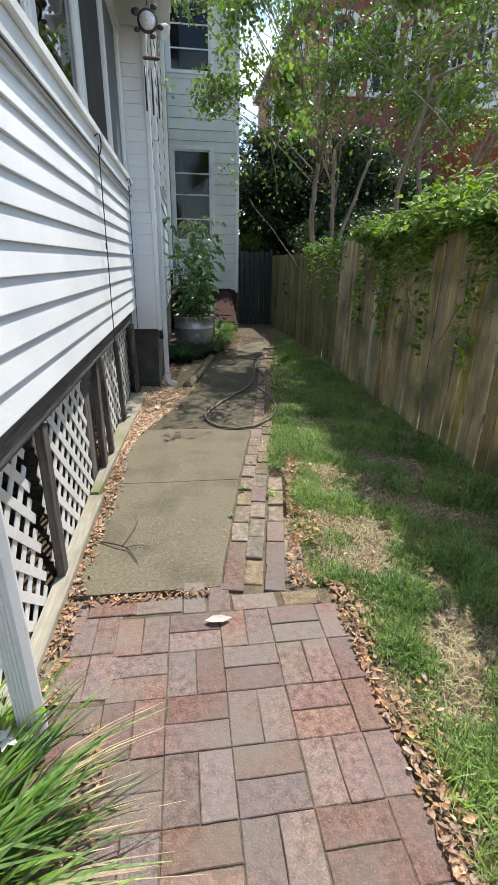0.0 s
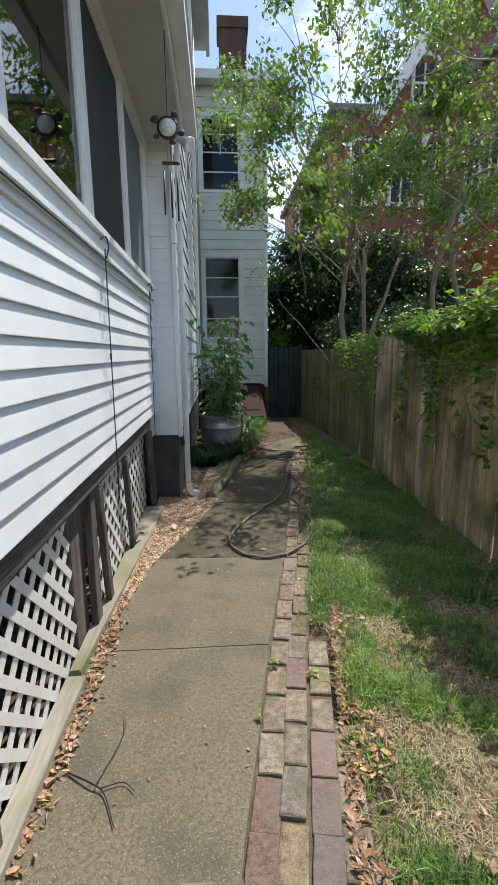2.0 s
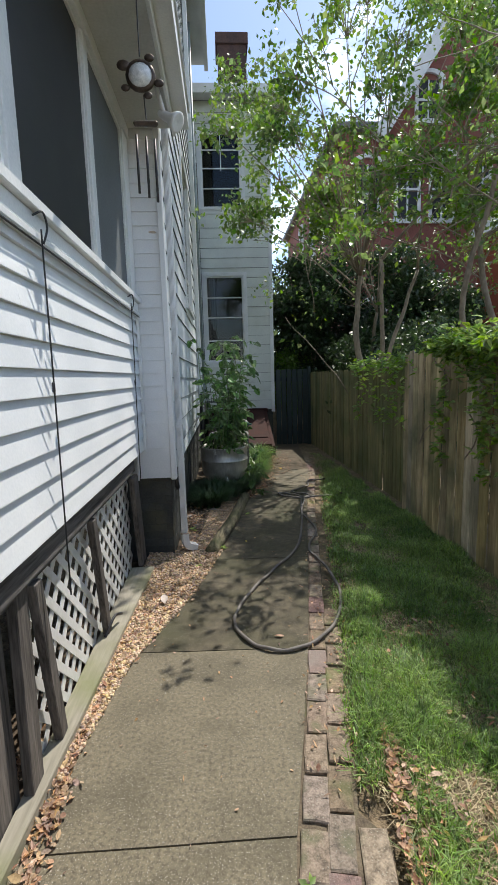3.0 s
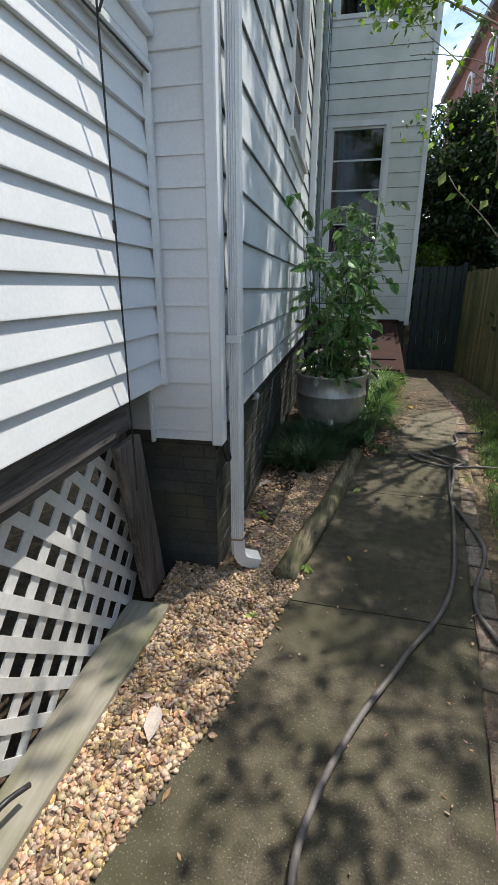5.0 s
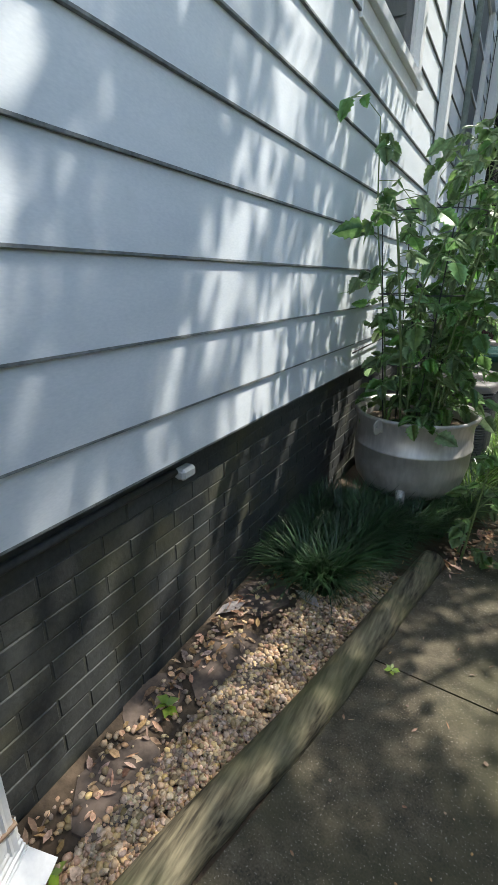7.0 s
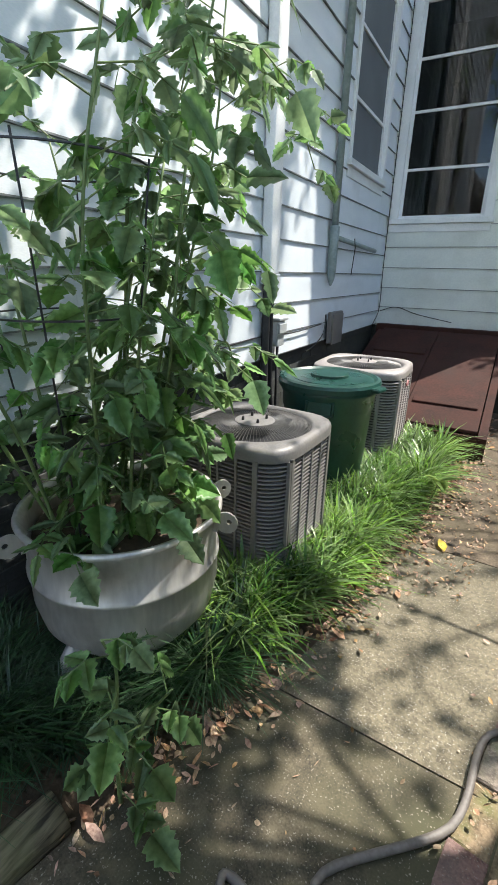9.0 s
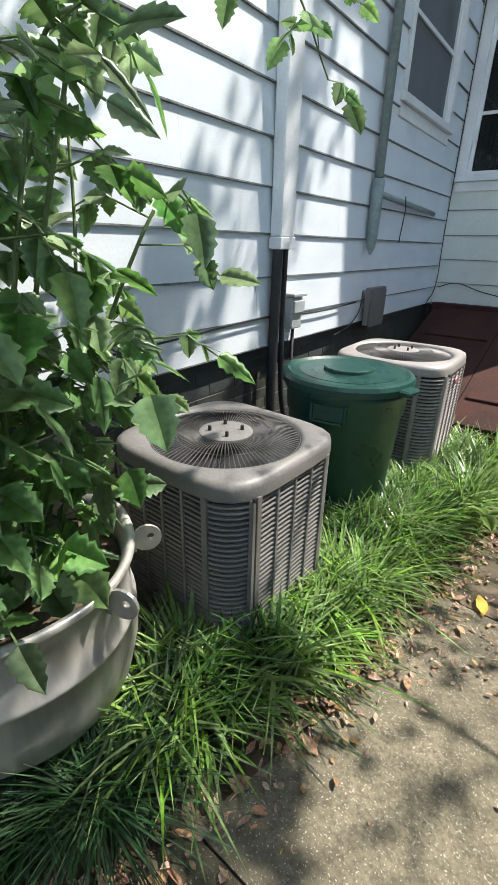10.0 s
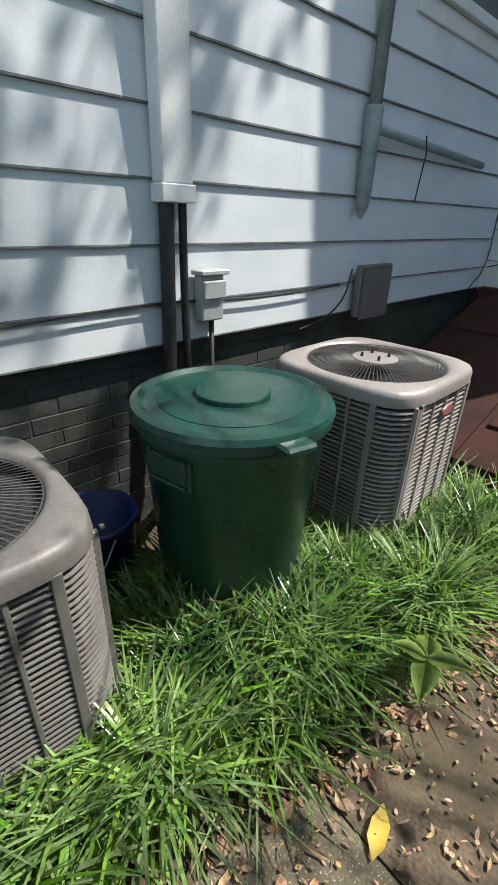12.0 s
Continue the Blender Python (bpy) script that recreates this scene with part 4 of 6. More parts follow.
tree((4.1, 7.5, 0), [((0.30, 0.0, 1), 4.2, 0.06), ((-0.2, 0.1, 1), 4.0, 0.054), ((0.1, -0.2, 1), 4.2, 0.05)], 11,
     "leaning multi-stemmed tree with bright leaves behind the fence", 10, 0.080, spread=0.10, keep=not_over_patio,
     boughs=[((4.4, 8.0, 5.2), 0.55, 1000), ((3.8, 8.2, 6.2), 0.6, 900), ((4.9, 8.5, 4.2), 0.5, 900), ((4.7, 8.3, 6.6), 0.6, 1000), ((3.9, 8.2, 3.9), 0.45, 900), ((4.1, 7.4, 3.2), 0.4, 700), ((5.3, 7.8, 5.8), 0.6, 1200), ((3.5, 7.6, 5.0), 0.45, 1100), ((3.0, 7.3, 4.2), 0.35, 700)])
tree((3.9, 12.0, 0), [((0.1, 0.1, 1), 3.0, 0.07)], 23,
     "tall leafy tree beside the gate", 5, 0.09, spread=0.12, keep=not_over_patio,
     boughs=[((3.2, 10.8, 4.6), 0.4, 1000), ((3.5, 11.7, 4.8), 0.4, 900), ((2.9, 11.4, 4.4), 0.4, 900), ((3.7, 10.8, 5.0), 0.4, 800), ((2.1, 12.2, 6.9), 0.45, 900), ((2.2, 12.8, 7.2), 0.4, 700), ((2.15, 11.8, 6.5), 0.4, 700)])
tree((6.2, 10.5, 0), [((-0.1, 0.0, 1), 3.2, 0.09), ((0.3, -0.2, 1), 3.0, 0.07)], 31,
     "tall leafy tree shading the brick house", 13, 0.075, keep=not_over_patio)


def shrub(name, centre, size, n, leaf, material, seed, label, clumps=26):
    """An uneven mass of leaves round stems, built of many clumps."""
    g = np.random.default_rng(seed)
    s = empty(name, (centre[0], centre[1], centre[2] - size[2]), label, "shrub")
    c = g.normal(0, 1, (clumps, 3))
    c /= np.linalg.norm(c, axis=1)[:, None]
    c = c * g.uniform(0.35, 0.85, (clumps, 1)) * size + centre
    rad = g.uniform(0.25, 0.5, clumps) * min(size)
    which = g.integers(0, clumps, n)
    d = g.normal(0, 1, (n, 3))
    d /= np.linalg.norm(d, axis=1)[:, None]
    pos = c[which] + d * (rad[which] * g.uniform(0.6, 1.08, n))[:, None]
    pos[:, 2] = np.maximum(pos[:, 2], 0.02)
    v, f = leaf_quads(pos, leaf, seed)
    raw("leaves", v, f, material, s)
    bm = bmesh.new()
    base = Vector((centre[0], centre[1], max(-0.2, centre[2] - size[2])))
    for p in c[:14]:
        q = Vector(p)
        tube(bm, [base, base.lerp(q, 0.5) + Vector((0.05, 0.03, 0.1)), q], 0.03, 5, 0.008)
    part("stem", bm, BARK, s, kind="stuff")
    return s


shrub("evergreen_bush", np.array((3.6, 15.5, 2.8)), np.array((2.2, 1.4, 3.0)), 30000, 0.11, DARK_LEAF, 3, "dense dark evergreen bush behind the gate", 46)
shrub("evergreen_bush", np.array((2.75, 14.6, 2.9)), np.array((1.25, 0.9, 2.6)), 22000, 0.10, DARK_LEAF, 13, "tall dark evergreen bush beside the wing wall", 40)
shrub("evergreen_bush", np.array((5.0, 12.6, 2.3)), np.array((2.1, 1.4, 2.5)), 30000, 0.11, DARK_LEAF, 4, "dark evergreen bush against the brick house", 50)
shrub("evergreen_bush", np.array((4.4, 10.4, 1.2)), np.array((1.5, 1.6, 1.5)), 14000, 0.09, DARK_LEAF, 6, "low dark bush behind the fence", 36)
shrub("light_green_bush", np.array((2.3, 14.4, 1.5)), np.array((0.7, 0.6, 1.6)), 5000, 0.08, TREE_LEAF, 8, "light green bush peeping over the gate", 22)
shrub("evergreen_bush", np.array((4.6, 5.6, 1.0)), np.array((1.6, 2.2, 1.25)), 12000, 0.09, DARK_LEAF, 9, "dark bush behind the near fence", 40)


def creeper():
    g = np.random.default_rng(12)
    c = empty("creeper_vine", (2.5, 4.2, 1.8), "bright green creeper tumbling over the top of the fence", "vine")
    n = 10500
    y = g.uniform(0.6, 5.6, n)
    prof = np.interp(y, [0.6, 3.0, 4.2, 5.2, 5.9], [0.26, 0.27, 0.22, 0.12, 0.05])
    x = 2.47 + g.normal(0, 0.12, n)
    z = 1.76 + np.abs(g.normal(0, 1, n)) * prof * (0.45 + 0.25 * np.sin(y * 3.7)) + 0.04 * np.sin(y * 9)
    low = g.random(n) < 0.24
    x[low] = 2.44 - np.abs(g.normal(0, 0.05, low.sum()))
    z[low] = 1.76 - np.abs(g.normal(0, 0.24, low.sum())) * (0.7 + 0.65 * np.sin(y[low] * 3.1))
    strand = g.random(n) < 0.055
    sy = g.choice([2.4, 3.3, 4.0, 4.9, 5.6], strand.sum())
    y[strand] = sy + g.normal(0, 0.06, strand.sum())
    x[strand] = 2.46 - g.random(strand.sum()) * 0.04
    z[strand] = g.uniform(0.7, 1.75, strand.sum())
    pos = np.stack([x, y, z], 1)
    rot = rotations(g, n, 0.8, g.normal(math.pi / 2, 0.9, n))
    v, f = scatter(CREEPER_V, CREEPER_F, pos, rot, 0.066 * g.uniform(0.6, 1.35, n))
    raw("leaves", v, f, VINE_LEAF, c)
    bm = bmesh.new()
    r = random.Random(3)
    for sy in (1.2, 2.4, 3.3, 4.0, 4.9, 5.6):
        pts = [(2.47 - 0.03 * r.random(), sy + r.uniform(-0.15, 0.15) + 0.05 * k, 1.82 - k * 0.14) for k in range(8)]
        tube(bm, smooth_path(pts, 3), 0.006, 5)
    tube(bm, smooth_path([(2.5, 0.6 + 0.6 * k, 1.8 + 0.04 * (k % 2)) for k in range(9)], 4), 0.01, 5)
    part("stem", bm, BARK, c, kind="stuff")
    g2 = np.random.default_rng(15)
    c2 = empty("creeper_vine", (2.6, 7.4, 1.7), "sparse creeper on the shaded far fence", "vine")
    m = 420
    y = g2.choice([6.75, 7.0, 7.6, 8.4], m) + g2.normal(0, 0.22, m)
    z = np.where(g2.random(m) < 0.6, 1.7 + g2.normal(0, 0.06, m), g2.uniform(0.9, 1.7, m))
    x = 2.57 - np.abs(g2.normal(0, 0.05, m))
    rot = rotations(g2, m, 0.8, g2.normal(math.pi / 2, 0.9, m))
    v, f = scatter(CREEPER_V, CREEPER_F, np.stack([x, y, z], 1), rot, 0.085 * g2.uniform(0.6, 1.2, m))
    raw("leaves", v, f, VINE_LEAF, c2)


creeper()


# ---- lattice, braces, kerb timber ----
def crisscross(y0, y1, name_label):
    lat = empty("lattice_panel", (-0.36, (y0 + y1) / 2, 0.05), name_label, "lattice", group="lattice panels")
    w, step, z0, z1 = 0.041, 0.150, 0.03, 0.86
    for s, x in ((1, -0.366), (-1, -0.360)):
        c = y0 - (z1 - z0)
        while c < y1 + (z1 - z0):
            # a strip from (c, z0) rising at 45 degrees, cut to the panel
            a, b = (c, z0), (c + s * (z1 - z0), z1)
            pts = []
            ya, yb = (a[0], b[0])
            lo, hi = 0.0, 1.0
            if ya != yb:
                t0, t1 = (y0 - ya) / (yb - ya), (y1 - ya) / (yb - ya)
                lo, hi = max(0, min(t0, t1)), min(1, max(t0, t1))
            if hi - lo > 0.03:
                p0 = (ya + (yb - ya) * lo, z0 + (z1 - z0) * lo)
                p1 = (ya + (yb - ya) * hi, z0 + (z1 - z0) * hi)
                L = math.hypot(p1[0] - p0[0], p1[1] - p0[1])
                m = Matrix.Translation((x, (p0[0] + p1[0]) / 2, (p0[1] + p1[1]) / 2)) @ Matrix.Rotation(math.atan2(p1[1] - p0[1], p1[0] - p0[0]), 4, "X")
                part("lattice_strip", box(bmesh.new(), (-0.0028, -L / 2, -w / 2), (0.0028, L / 2, w / 2), 0, m), LATTICE, lat)
            c += step
    return lat


for y0, y1 in ((-0.3, 0.72), (0.74, 1.76), (1.90, 2.88), (3.28, 4.18), (4.20, 5.24)):
    crisscross(y0, y1, "white diamond lattice panel under the sunroom")


def brace(y_top, y_bot, x_top=-0.335, x_bot=-0.345, w=0.07, z_top=0.82, z_bot=0.05, label="dark leaning wooden brace under the beam"):
    bm = bmesh.new()
    vs = []
    for z, y, x in ((z_bot, y_bot, x_bot), (z_top, y_top, x_top)):
        for dx, dy in ((-0.02, -w / 2), (0.018, -w / 2), (0.018, w / 2), (-0.02, w / 2)):
            vs.append(bm.verts.new((x + dx, y + dy, z)))
    for f in ((0, 1, 2, 3), (4, 5, 6, 7), (0, 1, 5, 4), (1, 2, 6, 5), (2, 3, 7, 6), (3, 0, 4, 7)):
        bm.faces.new([vs[i] for i in f])
    bmesh.ops.bevel(bm, geom=bm.edges[:], offset=0.004, segments=1, affect="EDGES")
    return tagged(part("wooden_brace", bm, POST_WOOD, label=label), category="brace", group="braces under the beam")


brace(1.86, 1.89, x_top=-0.31, x_bot=-0.325)
brace(3.26, 3.40, x_top=-0.30, x_bot=-0.31)
brace(4.03, 4.21, x_top=-0.30, x_bot=-0.31)
brace(5.13, 5.27, x_top=-0.285, x_bot=-0.28, w=0.18)
brace(3.17, 3.15, x_top=-0.325, x_bot=-0.325, w=0.10, z_top=0.84, label="upright grey wooden board beside the pier")
tagged(part("wooden_post", boxes(((-0.52, 5.29, -0.05), (-0.42, 5.40, 0.985)), bevel=0.005), POST_WOOD, label="dark weathered corner post beside the brick pier"), category="post")
tagged(part("wooden_post", boxes(((-0.50, 2.90, -0.05), (-0.36, 3.11, 0.86)), bevel=0.006), POST_WOOD, label="broad dark brick-and-wood pier between lattice panels"), category="post")
bm = tube(bmesh.new(), [(-0.335, 3.235, 0.04), (-0.335, 3.225, 0.8)], 0.009, 8)
tagged(part("conduit_pipe", bm, GREY_BOX, label="thin grey pipe beside the pier", smooth=True), category="pipe")


def kerb(y0, y1, off0, off1, seed, material):
    bm = bmesh.new()
    rows = []
    for y in np.linspace(y0, y1, 12):
        k = (y - y0) / (y1 - y0)
        xi = off0 + (off1 - off0) * k
        e = 0.004 * noise.noise((seed, y * 3, 0))
        rows.append([bm.verts.new(p) for p in ((-0.352, y, -0.04), (-0.352, y, 0.05), (xi - 0.005, y, 0.052), (xi + e, y, 0.045), (xi + e, y, -0.04))])
    for a, b in zip(rows, rows[1:]):
        for i in range(4):
            bm.faces.new((a[i], a[i + 1], b[i + 1], b[i]))
    bm.faces.new(rows[0])
    bm.faces.new(rows[-1])
    return tagged(part("kerb_board", bm, material, label="pale weathered kerb timber stained green with algae"), category="kerb", group="kerb timbers")


kerb(-1.8, 2.68, -0.345, -0.262, 1, PALE_TIMBER)
kerb(2.72, 5.16, -0.300, -0.168, 2, TIMBER)

# ---- downspouts and pipes ----


def downspout(name, x, y, z0, z1, w, d, label, elbow=None, strap=()):
    t = empty(name, (x, y, z0), label, "downspout")
    def ring(z, cx=x, cy=y, tilt=0.0):
        pts = []
        n = 5
        for s, (ax, ay) in enumerate(((1, 0), (0, 1), (-1, 0), (0, -1))):
            for k in range(n * 2):
                u = (k / (n * 2) - 0.5) * 2 * 0.86
                dent = 0.0035 if k % 2 else 0.0
                if ax:
                    pts.append((cx + ax * (w / 2 - dent), cy + ax * u * d / 2, z))
                else:
                    pts.append((cx - ay * u * w / 2, cy + ay * (d / 2 - dent), z))
        return pts
    bm = bmesh.new()
    rows = [[bm.verts.new(p) for p in ring(z)] for z in (z0, (z0 + z1) / 2, z1)]
    for a, b in zip(rows, rows[1:]):
        for i in range(len(a)):
            bm.faces.new((a[i], a[(i + 1) % len(a)], b[(i + 1) % len(b)], b[i]))
    part("pipe", bm, DOWNSPOUT, t)
    if elbow:
        bm = bmesh.new()
        path = [Vector((x, y, z0 + 0.09)), Vector((x, y, z0 + 0.03))]
        for k in range(1, 9):
            a = math.radians(72) * k / 8
            path.append(Vector((x + elbow[0] * 0.62 * (1 - math.cos(a)), y + elbow[1] * 0.62 * (1 - math.cos(a)), z0 + 0.03 - 0.072 * math.sin(a) + 0.001 * (k % 2))))
        path.append(path[-1] + Vector((elbow[0] * 0.85, elbow[1] * 0.85, -0.026)))
        rings = []
        for i, p in enumerate(path):
            dd = (path[min(i + 1, len(path) - 1)] - path[max(0, i - 1)]).normalized()
            s = Vector((-elbow[1], elbow[0], 0)).normalized()
            u = dd.cross(s)
            rings.append([bm.verts.new(p + s * a * (d / 2 + 0.004) + u * b * (w / 2 + 0.003 - 0.003 * (i % 2))) for a, b in ((-1, -1), (1, -1), (1, 1), (-1, 1))])
        for a, b in zip(rings, rings[1:]):
            for i in range(4):
                bm.faces.new((a[i], a[(i + 1) % 4], b[(i + 1) % 4], b[i]))
        part("elbow", bm, DOWNSPOUT, t)
        part("elbow_seam", boxes(((x - w / 2 - 0.005, y - d / 2 - 0.005, z0 + 0.088), (x + w / 2 + 0.005, y + d / 2 + 0.005, z0 + 0.094))), RUST, t, "rusty elbow seam")
    for z in strap:
        part("strap", boxes(((x - w / 2 - 0.012, y - d / 2 - 0.003, z), (x + w / 2 + 0.003, y + d / 2 + 0.003, z + 0.035)), bevel=0.002), DOWNSPOUT, t)
        part("bolt", lathe(bmesh.new(), [(0.0, 0), (0.006, 0), (0.006, 0.004), (0.0, 0.006)], (x + 0.02, y + d / 2 - 0.01, z + 0.036), 8), BLACK_METAL, t)
    return t


downspout("downspout", 0.055, 5.56, 0.10, 8.25, 0.055, 0.078, "white ribbed metal downspout with a rusty elbow at the house corner", elbow=(0.075, 0.03), strap=(1.15,))
downspout("downspout", -0.205, 1.04, 0.0, 3.5, 0.06, 0.08, "white ribbed downspout standing in the flower bed", strap=())
bm = tube(bmesh.new(), smooth_path([(0.0, 5.507, 3.3), (0.004, 5.507, 2.0), (0.004, 5.507, 1.0), (0.01, 5.507, 0.72), (0.02, 5.53, 0.62), (-0.0, 5.6, 0.62)], 5), 0.018, 8)
tagged(part("black_conduit", bm, BLACK_METAL, label="dark rusted conduit beside the corner post", smooth=True), category="pipe")
bm = tube(bmesh.new(), [(-0.02, 5.66, 0.73), (-0.02, 6.33, 0.735)], 0.012, 8)
spigot = empty("outdoor_spigot", (-0.02, 6.36, 0.72), "grey pipe with a hose spigot under the siding", "tap")
part("pipe", bm, DARK_BRICK, spigot, smooth=True)
part("valve", boxes(((-0.03, 6.33, 0.705), (0.015, 6.40, 0.745)), bevel=0.01), GREY_BOX, spigot)

duct = empty("line_set_cover", (0.045, 9.81, 1.3), "white rectangular line cover with black insulated pipes below", "duct")
part("cover", boxes(((0.018, 9.745, 1.36), (0.085, 9.875, 8.2)), bevel=0.005), TRIM, duct)
part("collar", boxes(((0.016, 9.738, 1.30), (0.092, 9.882, 1.359)), bevel=0.004), TRIM, duct)
part("insulated_pipe", tube(bmesh.new(), smooth_path([(0.05, 9.78, 1.36), (0.05, 9.77, 0.9), (0.06, 9.75, 0.5), (0.1, 9.72, 0.2), (0.2, 9.5, 0.1), (0.3, 9.2, 0.1)], 5), 0.028, 10), BLACK, duct, smooth=True)
part("insulated_pipe", tube(bmesh.new(), smooth_path([(0.055, 9.845, 1.36), (0.055, 9.845, 0.9), (0.07, 9.86, 0.45), (0.12, 9.95, 0.2), (0.3, 10.1, 0.1)], 5), 0.016, 8), BLACK, duct, smooth=True)

ebox = empty("disconnect_box", (0.06, 9.97, 0.84), "small grey electrical disconnect box on the siding", "electrical box")
part("body", boxes(((0.02, 9.915, 0.87), (0.075, 10.03, 1.05)), bevel=0.006), GREY_BOX, ebox)
part("hood", boxes(((0.02, 9.90, 1.051), (0.095, 10.045, 1.07)), ((0.076, 9.915, 0.96), (0.092, 10.03, 1.03)), bevel=0.004), GREY_BOX, ebox)
part("conduit", tube(bmesh.new(), [(0.04, 9.99, 0.87), (0.045, 9.99, 0.4), (0.1, 10.05, 0.15)], 0.011, 8), BLACK, ebox, smooth=True)

vent = empty("vent_stack", (0.06, 10.97, 1.27), "grey-green painted vent pipe with a side branch", "pipe")
part("pipe", tube(bmesh.new(), [(0.05, 11.0, 8.1), (0.055, 10.98, 1.74)], 0.03, 12), PVC, vent, smooth=True)
part("coupling", lathe(bmesh.new(), [(0.043, 0), (0.043, 0.10), (0.031, 0.11)], (0.058, 10.975, 1.64), 14), PVC, vent, smooth=True)
bm = lathe(bmesh.new(), [(0.008, 0.0), (0.03, 0.05), (0.040, 0.13), (0.040, 0.37)], (0.06, 10.97, 1.27), 14)
part("trap", bm, PVC, vent, smooth=True)
part("branch", tube(bmesh.new(), [(0.07, 10.99, 1.66), (0.06, 12.3, 1.61)], 0.022, 10), PVC, vent, smooth=True)
part("chain", tube(bmesh.new(), [(0.09, 11.45, 1.68), (0.10, 11.46, 1.60), (0.09, 11.44, 1.36)], 0.004, 5), BLACK_METAL, vent)

flap = empty("dryer_vent_cover", (0.06, 11.2, 0.74), "grey metal vent cover leaning from the siding", "vent")
bm = bmesh.new()
box(bm, (0.02, 11.02, 0.76), (0.06, 11.34, 1.04), 0.006, Matrix.Translation((0.02, 0, 0)) @ Matrix.Shear("XY", 4, (0, 0)))
part("hood", bm, HVAC, flap)
part("flap", boxes(((0.085, 11.04, 0.75), (0.092, 11.32, 1.02))), HVAC, flap)
part("cable", tube(bmesh.new(), smooth_path([(0.03, 11.0, 1.02), (0.05, 10.92, 0.88), (0.03, 10.8, 0.78), (0.02, 10.6, 0.74)], 5), 0.005, 6), BLACK, flap)

# wires along the lowest courses and in the corner
bm = tube(bmesh.new(), smooth_path([(0.026, 8.0, 0.90), (0.028, 8.9, 0.925), (0.028, 9.7, 0.955), (0.028, 10.3, 0.93), (0.028, 10.9, 0.945)], 6), 0.005, 6)
tagged(part("wall_cable", bm, BLACK, label="thin dark cable clipped along the siding"), category="cable")
bm = tube(bmesh.new(), smooth_path([(0.03, 12.87, 6.5), (0.035, 12.87, 3.5), (0.035, 12.86, 1.6), (0.06, 12.8, 1.0), (0.05, 12.6, 0.80)], 6), 0.005, 6)
tube(bm, smooth_path([(0.06, 12.85, 0.95), (0.25, 12.88, 1.0), (0.5, 12.88, 0.93), (0.9, 12.88, 0.86)], 6), 0.005, 6)
tagged(part("wall_cable", bm, BLACK, label="dark cable hanging down the inside corner"), category="cable")

# cords on the sunroom
for y, zb in ((3.37, 0.70), (5.02, 0.66)):
    c = empty("hanging_cord", (-0.2, y, 2.12), "thin dark cord hanging from a hook on the white siding", "cord", group="cords on the siding")
    part("cord", tube(bmesh.new(), smooth_path([(-0.195, y, 2.13), (-0.2, y + 0.005, 1.6), (-0.205, y + 0.01, 1.2), (-0.21, y + 0.015, zb)], 4), 0.0035, 6), BLACK, c)
    part("hook", tube(bmesh.new(), smooth_path([(-0.21, y - 0.03, 2.17), (-0.185, y, 2.19), (-0.18, y + 0.02, 2.14), (-0.19, y, 2.08)], 4), 0.004, 6), BLACK_METAL, c)
    part("cleat", boxes(((-0.208, y - 0.002, 1.535), (-0.196, y + 0.010, 1.575)), bevel=0.004), BLACK_METAL, c)
bm = tube(bmesh.new(), [(-0.205, -1, 2.078), (-0.205, 5.38, 2.078)], 0.004, 6)
tagged(part("wall_cable", bm, BLACK, label="dark cable stretched under the sunroom sill"), category="cable")

# ornament and lamp under the eave
orn = empty("wind_chime", (0.12, 3.92, 2.4), "hanging turtle ornament with crackled glass shell and metal chimes", "wind chime")
C = Vector((0.12, 3.92, 2.97))
M = Matrix.Translation(C) @ Matrix.Rotation(radians(90), 4, "X")
bm = lathe(bmesh.new(), [(0.0, 0.035), (0.03, 0.03), (0.052, 0.012), (0.056, 0.0)], (0, 0, 0), 16)
bm.transform(M)
part("shell", bm, SHELL_GLASS, orn, smooth=True)
bm = lathe(bmesh.new(), [(0.055, 0.012), (0.068, 0.008), (0.07, -0.006), (0.055, -0.012)], (0, 0, 0), 16)
bm.transform(M)
part("rim", bm, BRASS, orn, smooth=True)
for a, s in ((150, 1.2), (60, 0.9), (-20, 0.9), (215, 0.8), (290, 0.8)):
    bm = bmesh.new()
    bmesh.ops.create_icosphere(bm, subdivisions=2, radius=0.022 * s, matrix=Matrix.Translation(C + Vector((math.cos(radians(a)) * 0.088, 0, math.sin(radians(a)) * 0.088))) @ Matrix.Diagonal((1.2, 0.5, 0.9, 1)))
    part("flipper" if s < 1.2 else "head", bm, BRASS, orn, smooth=True)
part("hanger", tube(bmesh.new(), [(0.12, 3.92, 3.5), (0.12, 3.92, 3.05)], 0.003, 5), BLACK_METAL, orn)
part("hanger", tube(bmesh.new(), [(0.13, 3.92, 2.89), (0.135, 3.92, 2.78)], 0.003, 5), BLACK_METAL, orn)
part("bird_plate", boxes(((0.075, 3.90, 2.755), (0.19, 3.93, 2.775)), bevel=0.008), BRASS, orn)
for i, x in enumerate((0.085, 0.13, 0.17)):
    part("chime_tube", tube(bmesh.new(), [(x, 3.92, 2.72 - 0.01 * i), (x, 3.92, 2.46 - 0.02 * i)], 0.006, 8), BLACK_METAL, orn, smooth=True)
part("sail", lathe(bmesh.new(), [(0.0, 0), (0.02, 0.003), (0.0, 0.006)], (0.135, 3.92, 2.28), 10), PALE_LEAF, orn)

flood = empty("flood_lamp", (0.16, 4.9, 3.4), "white outdoor flood lamp under the eave", "lamp")
M = Matrix.Translation((0.16, 4.9, 3.30)) @ Matrix.Rotation(radians(125), 4, "Y") @ Matrix.Rotation(radians(20), 4, "X")
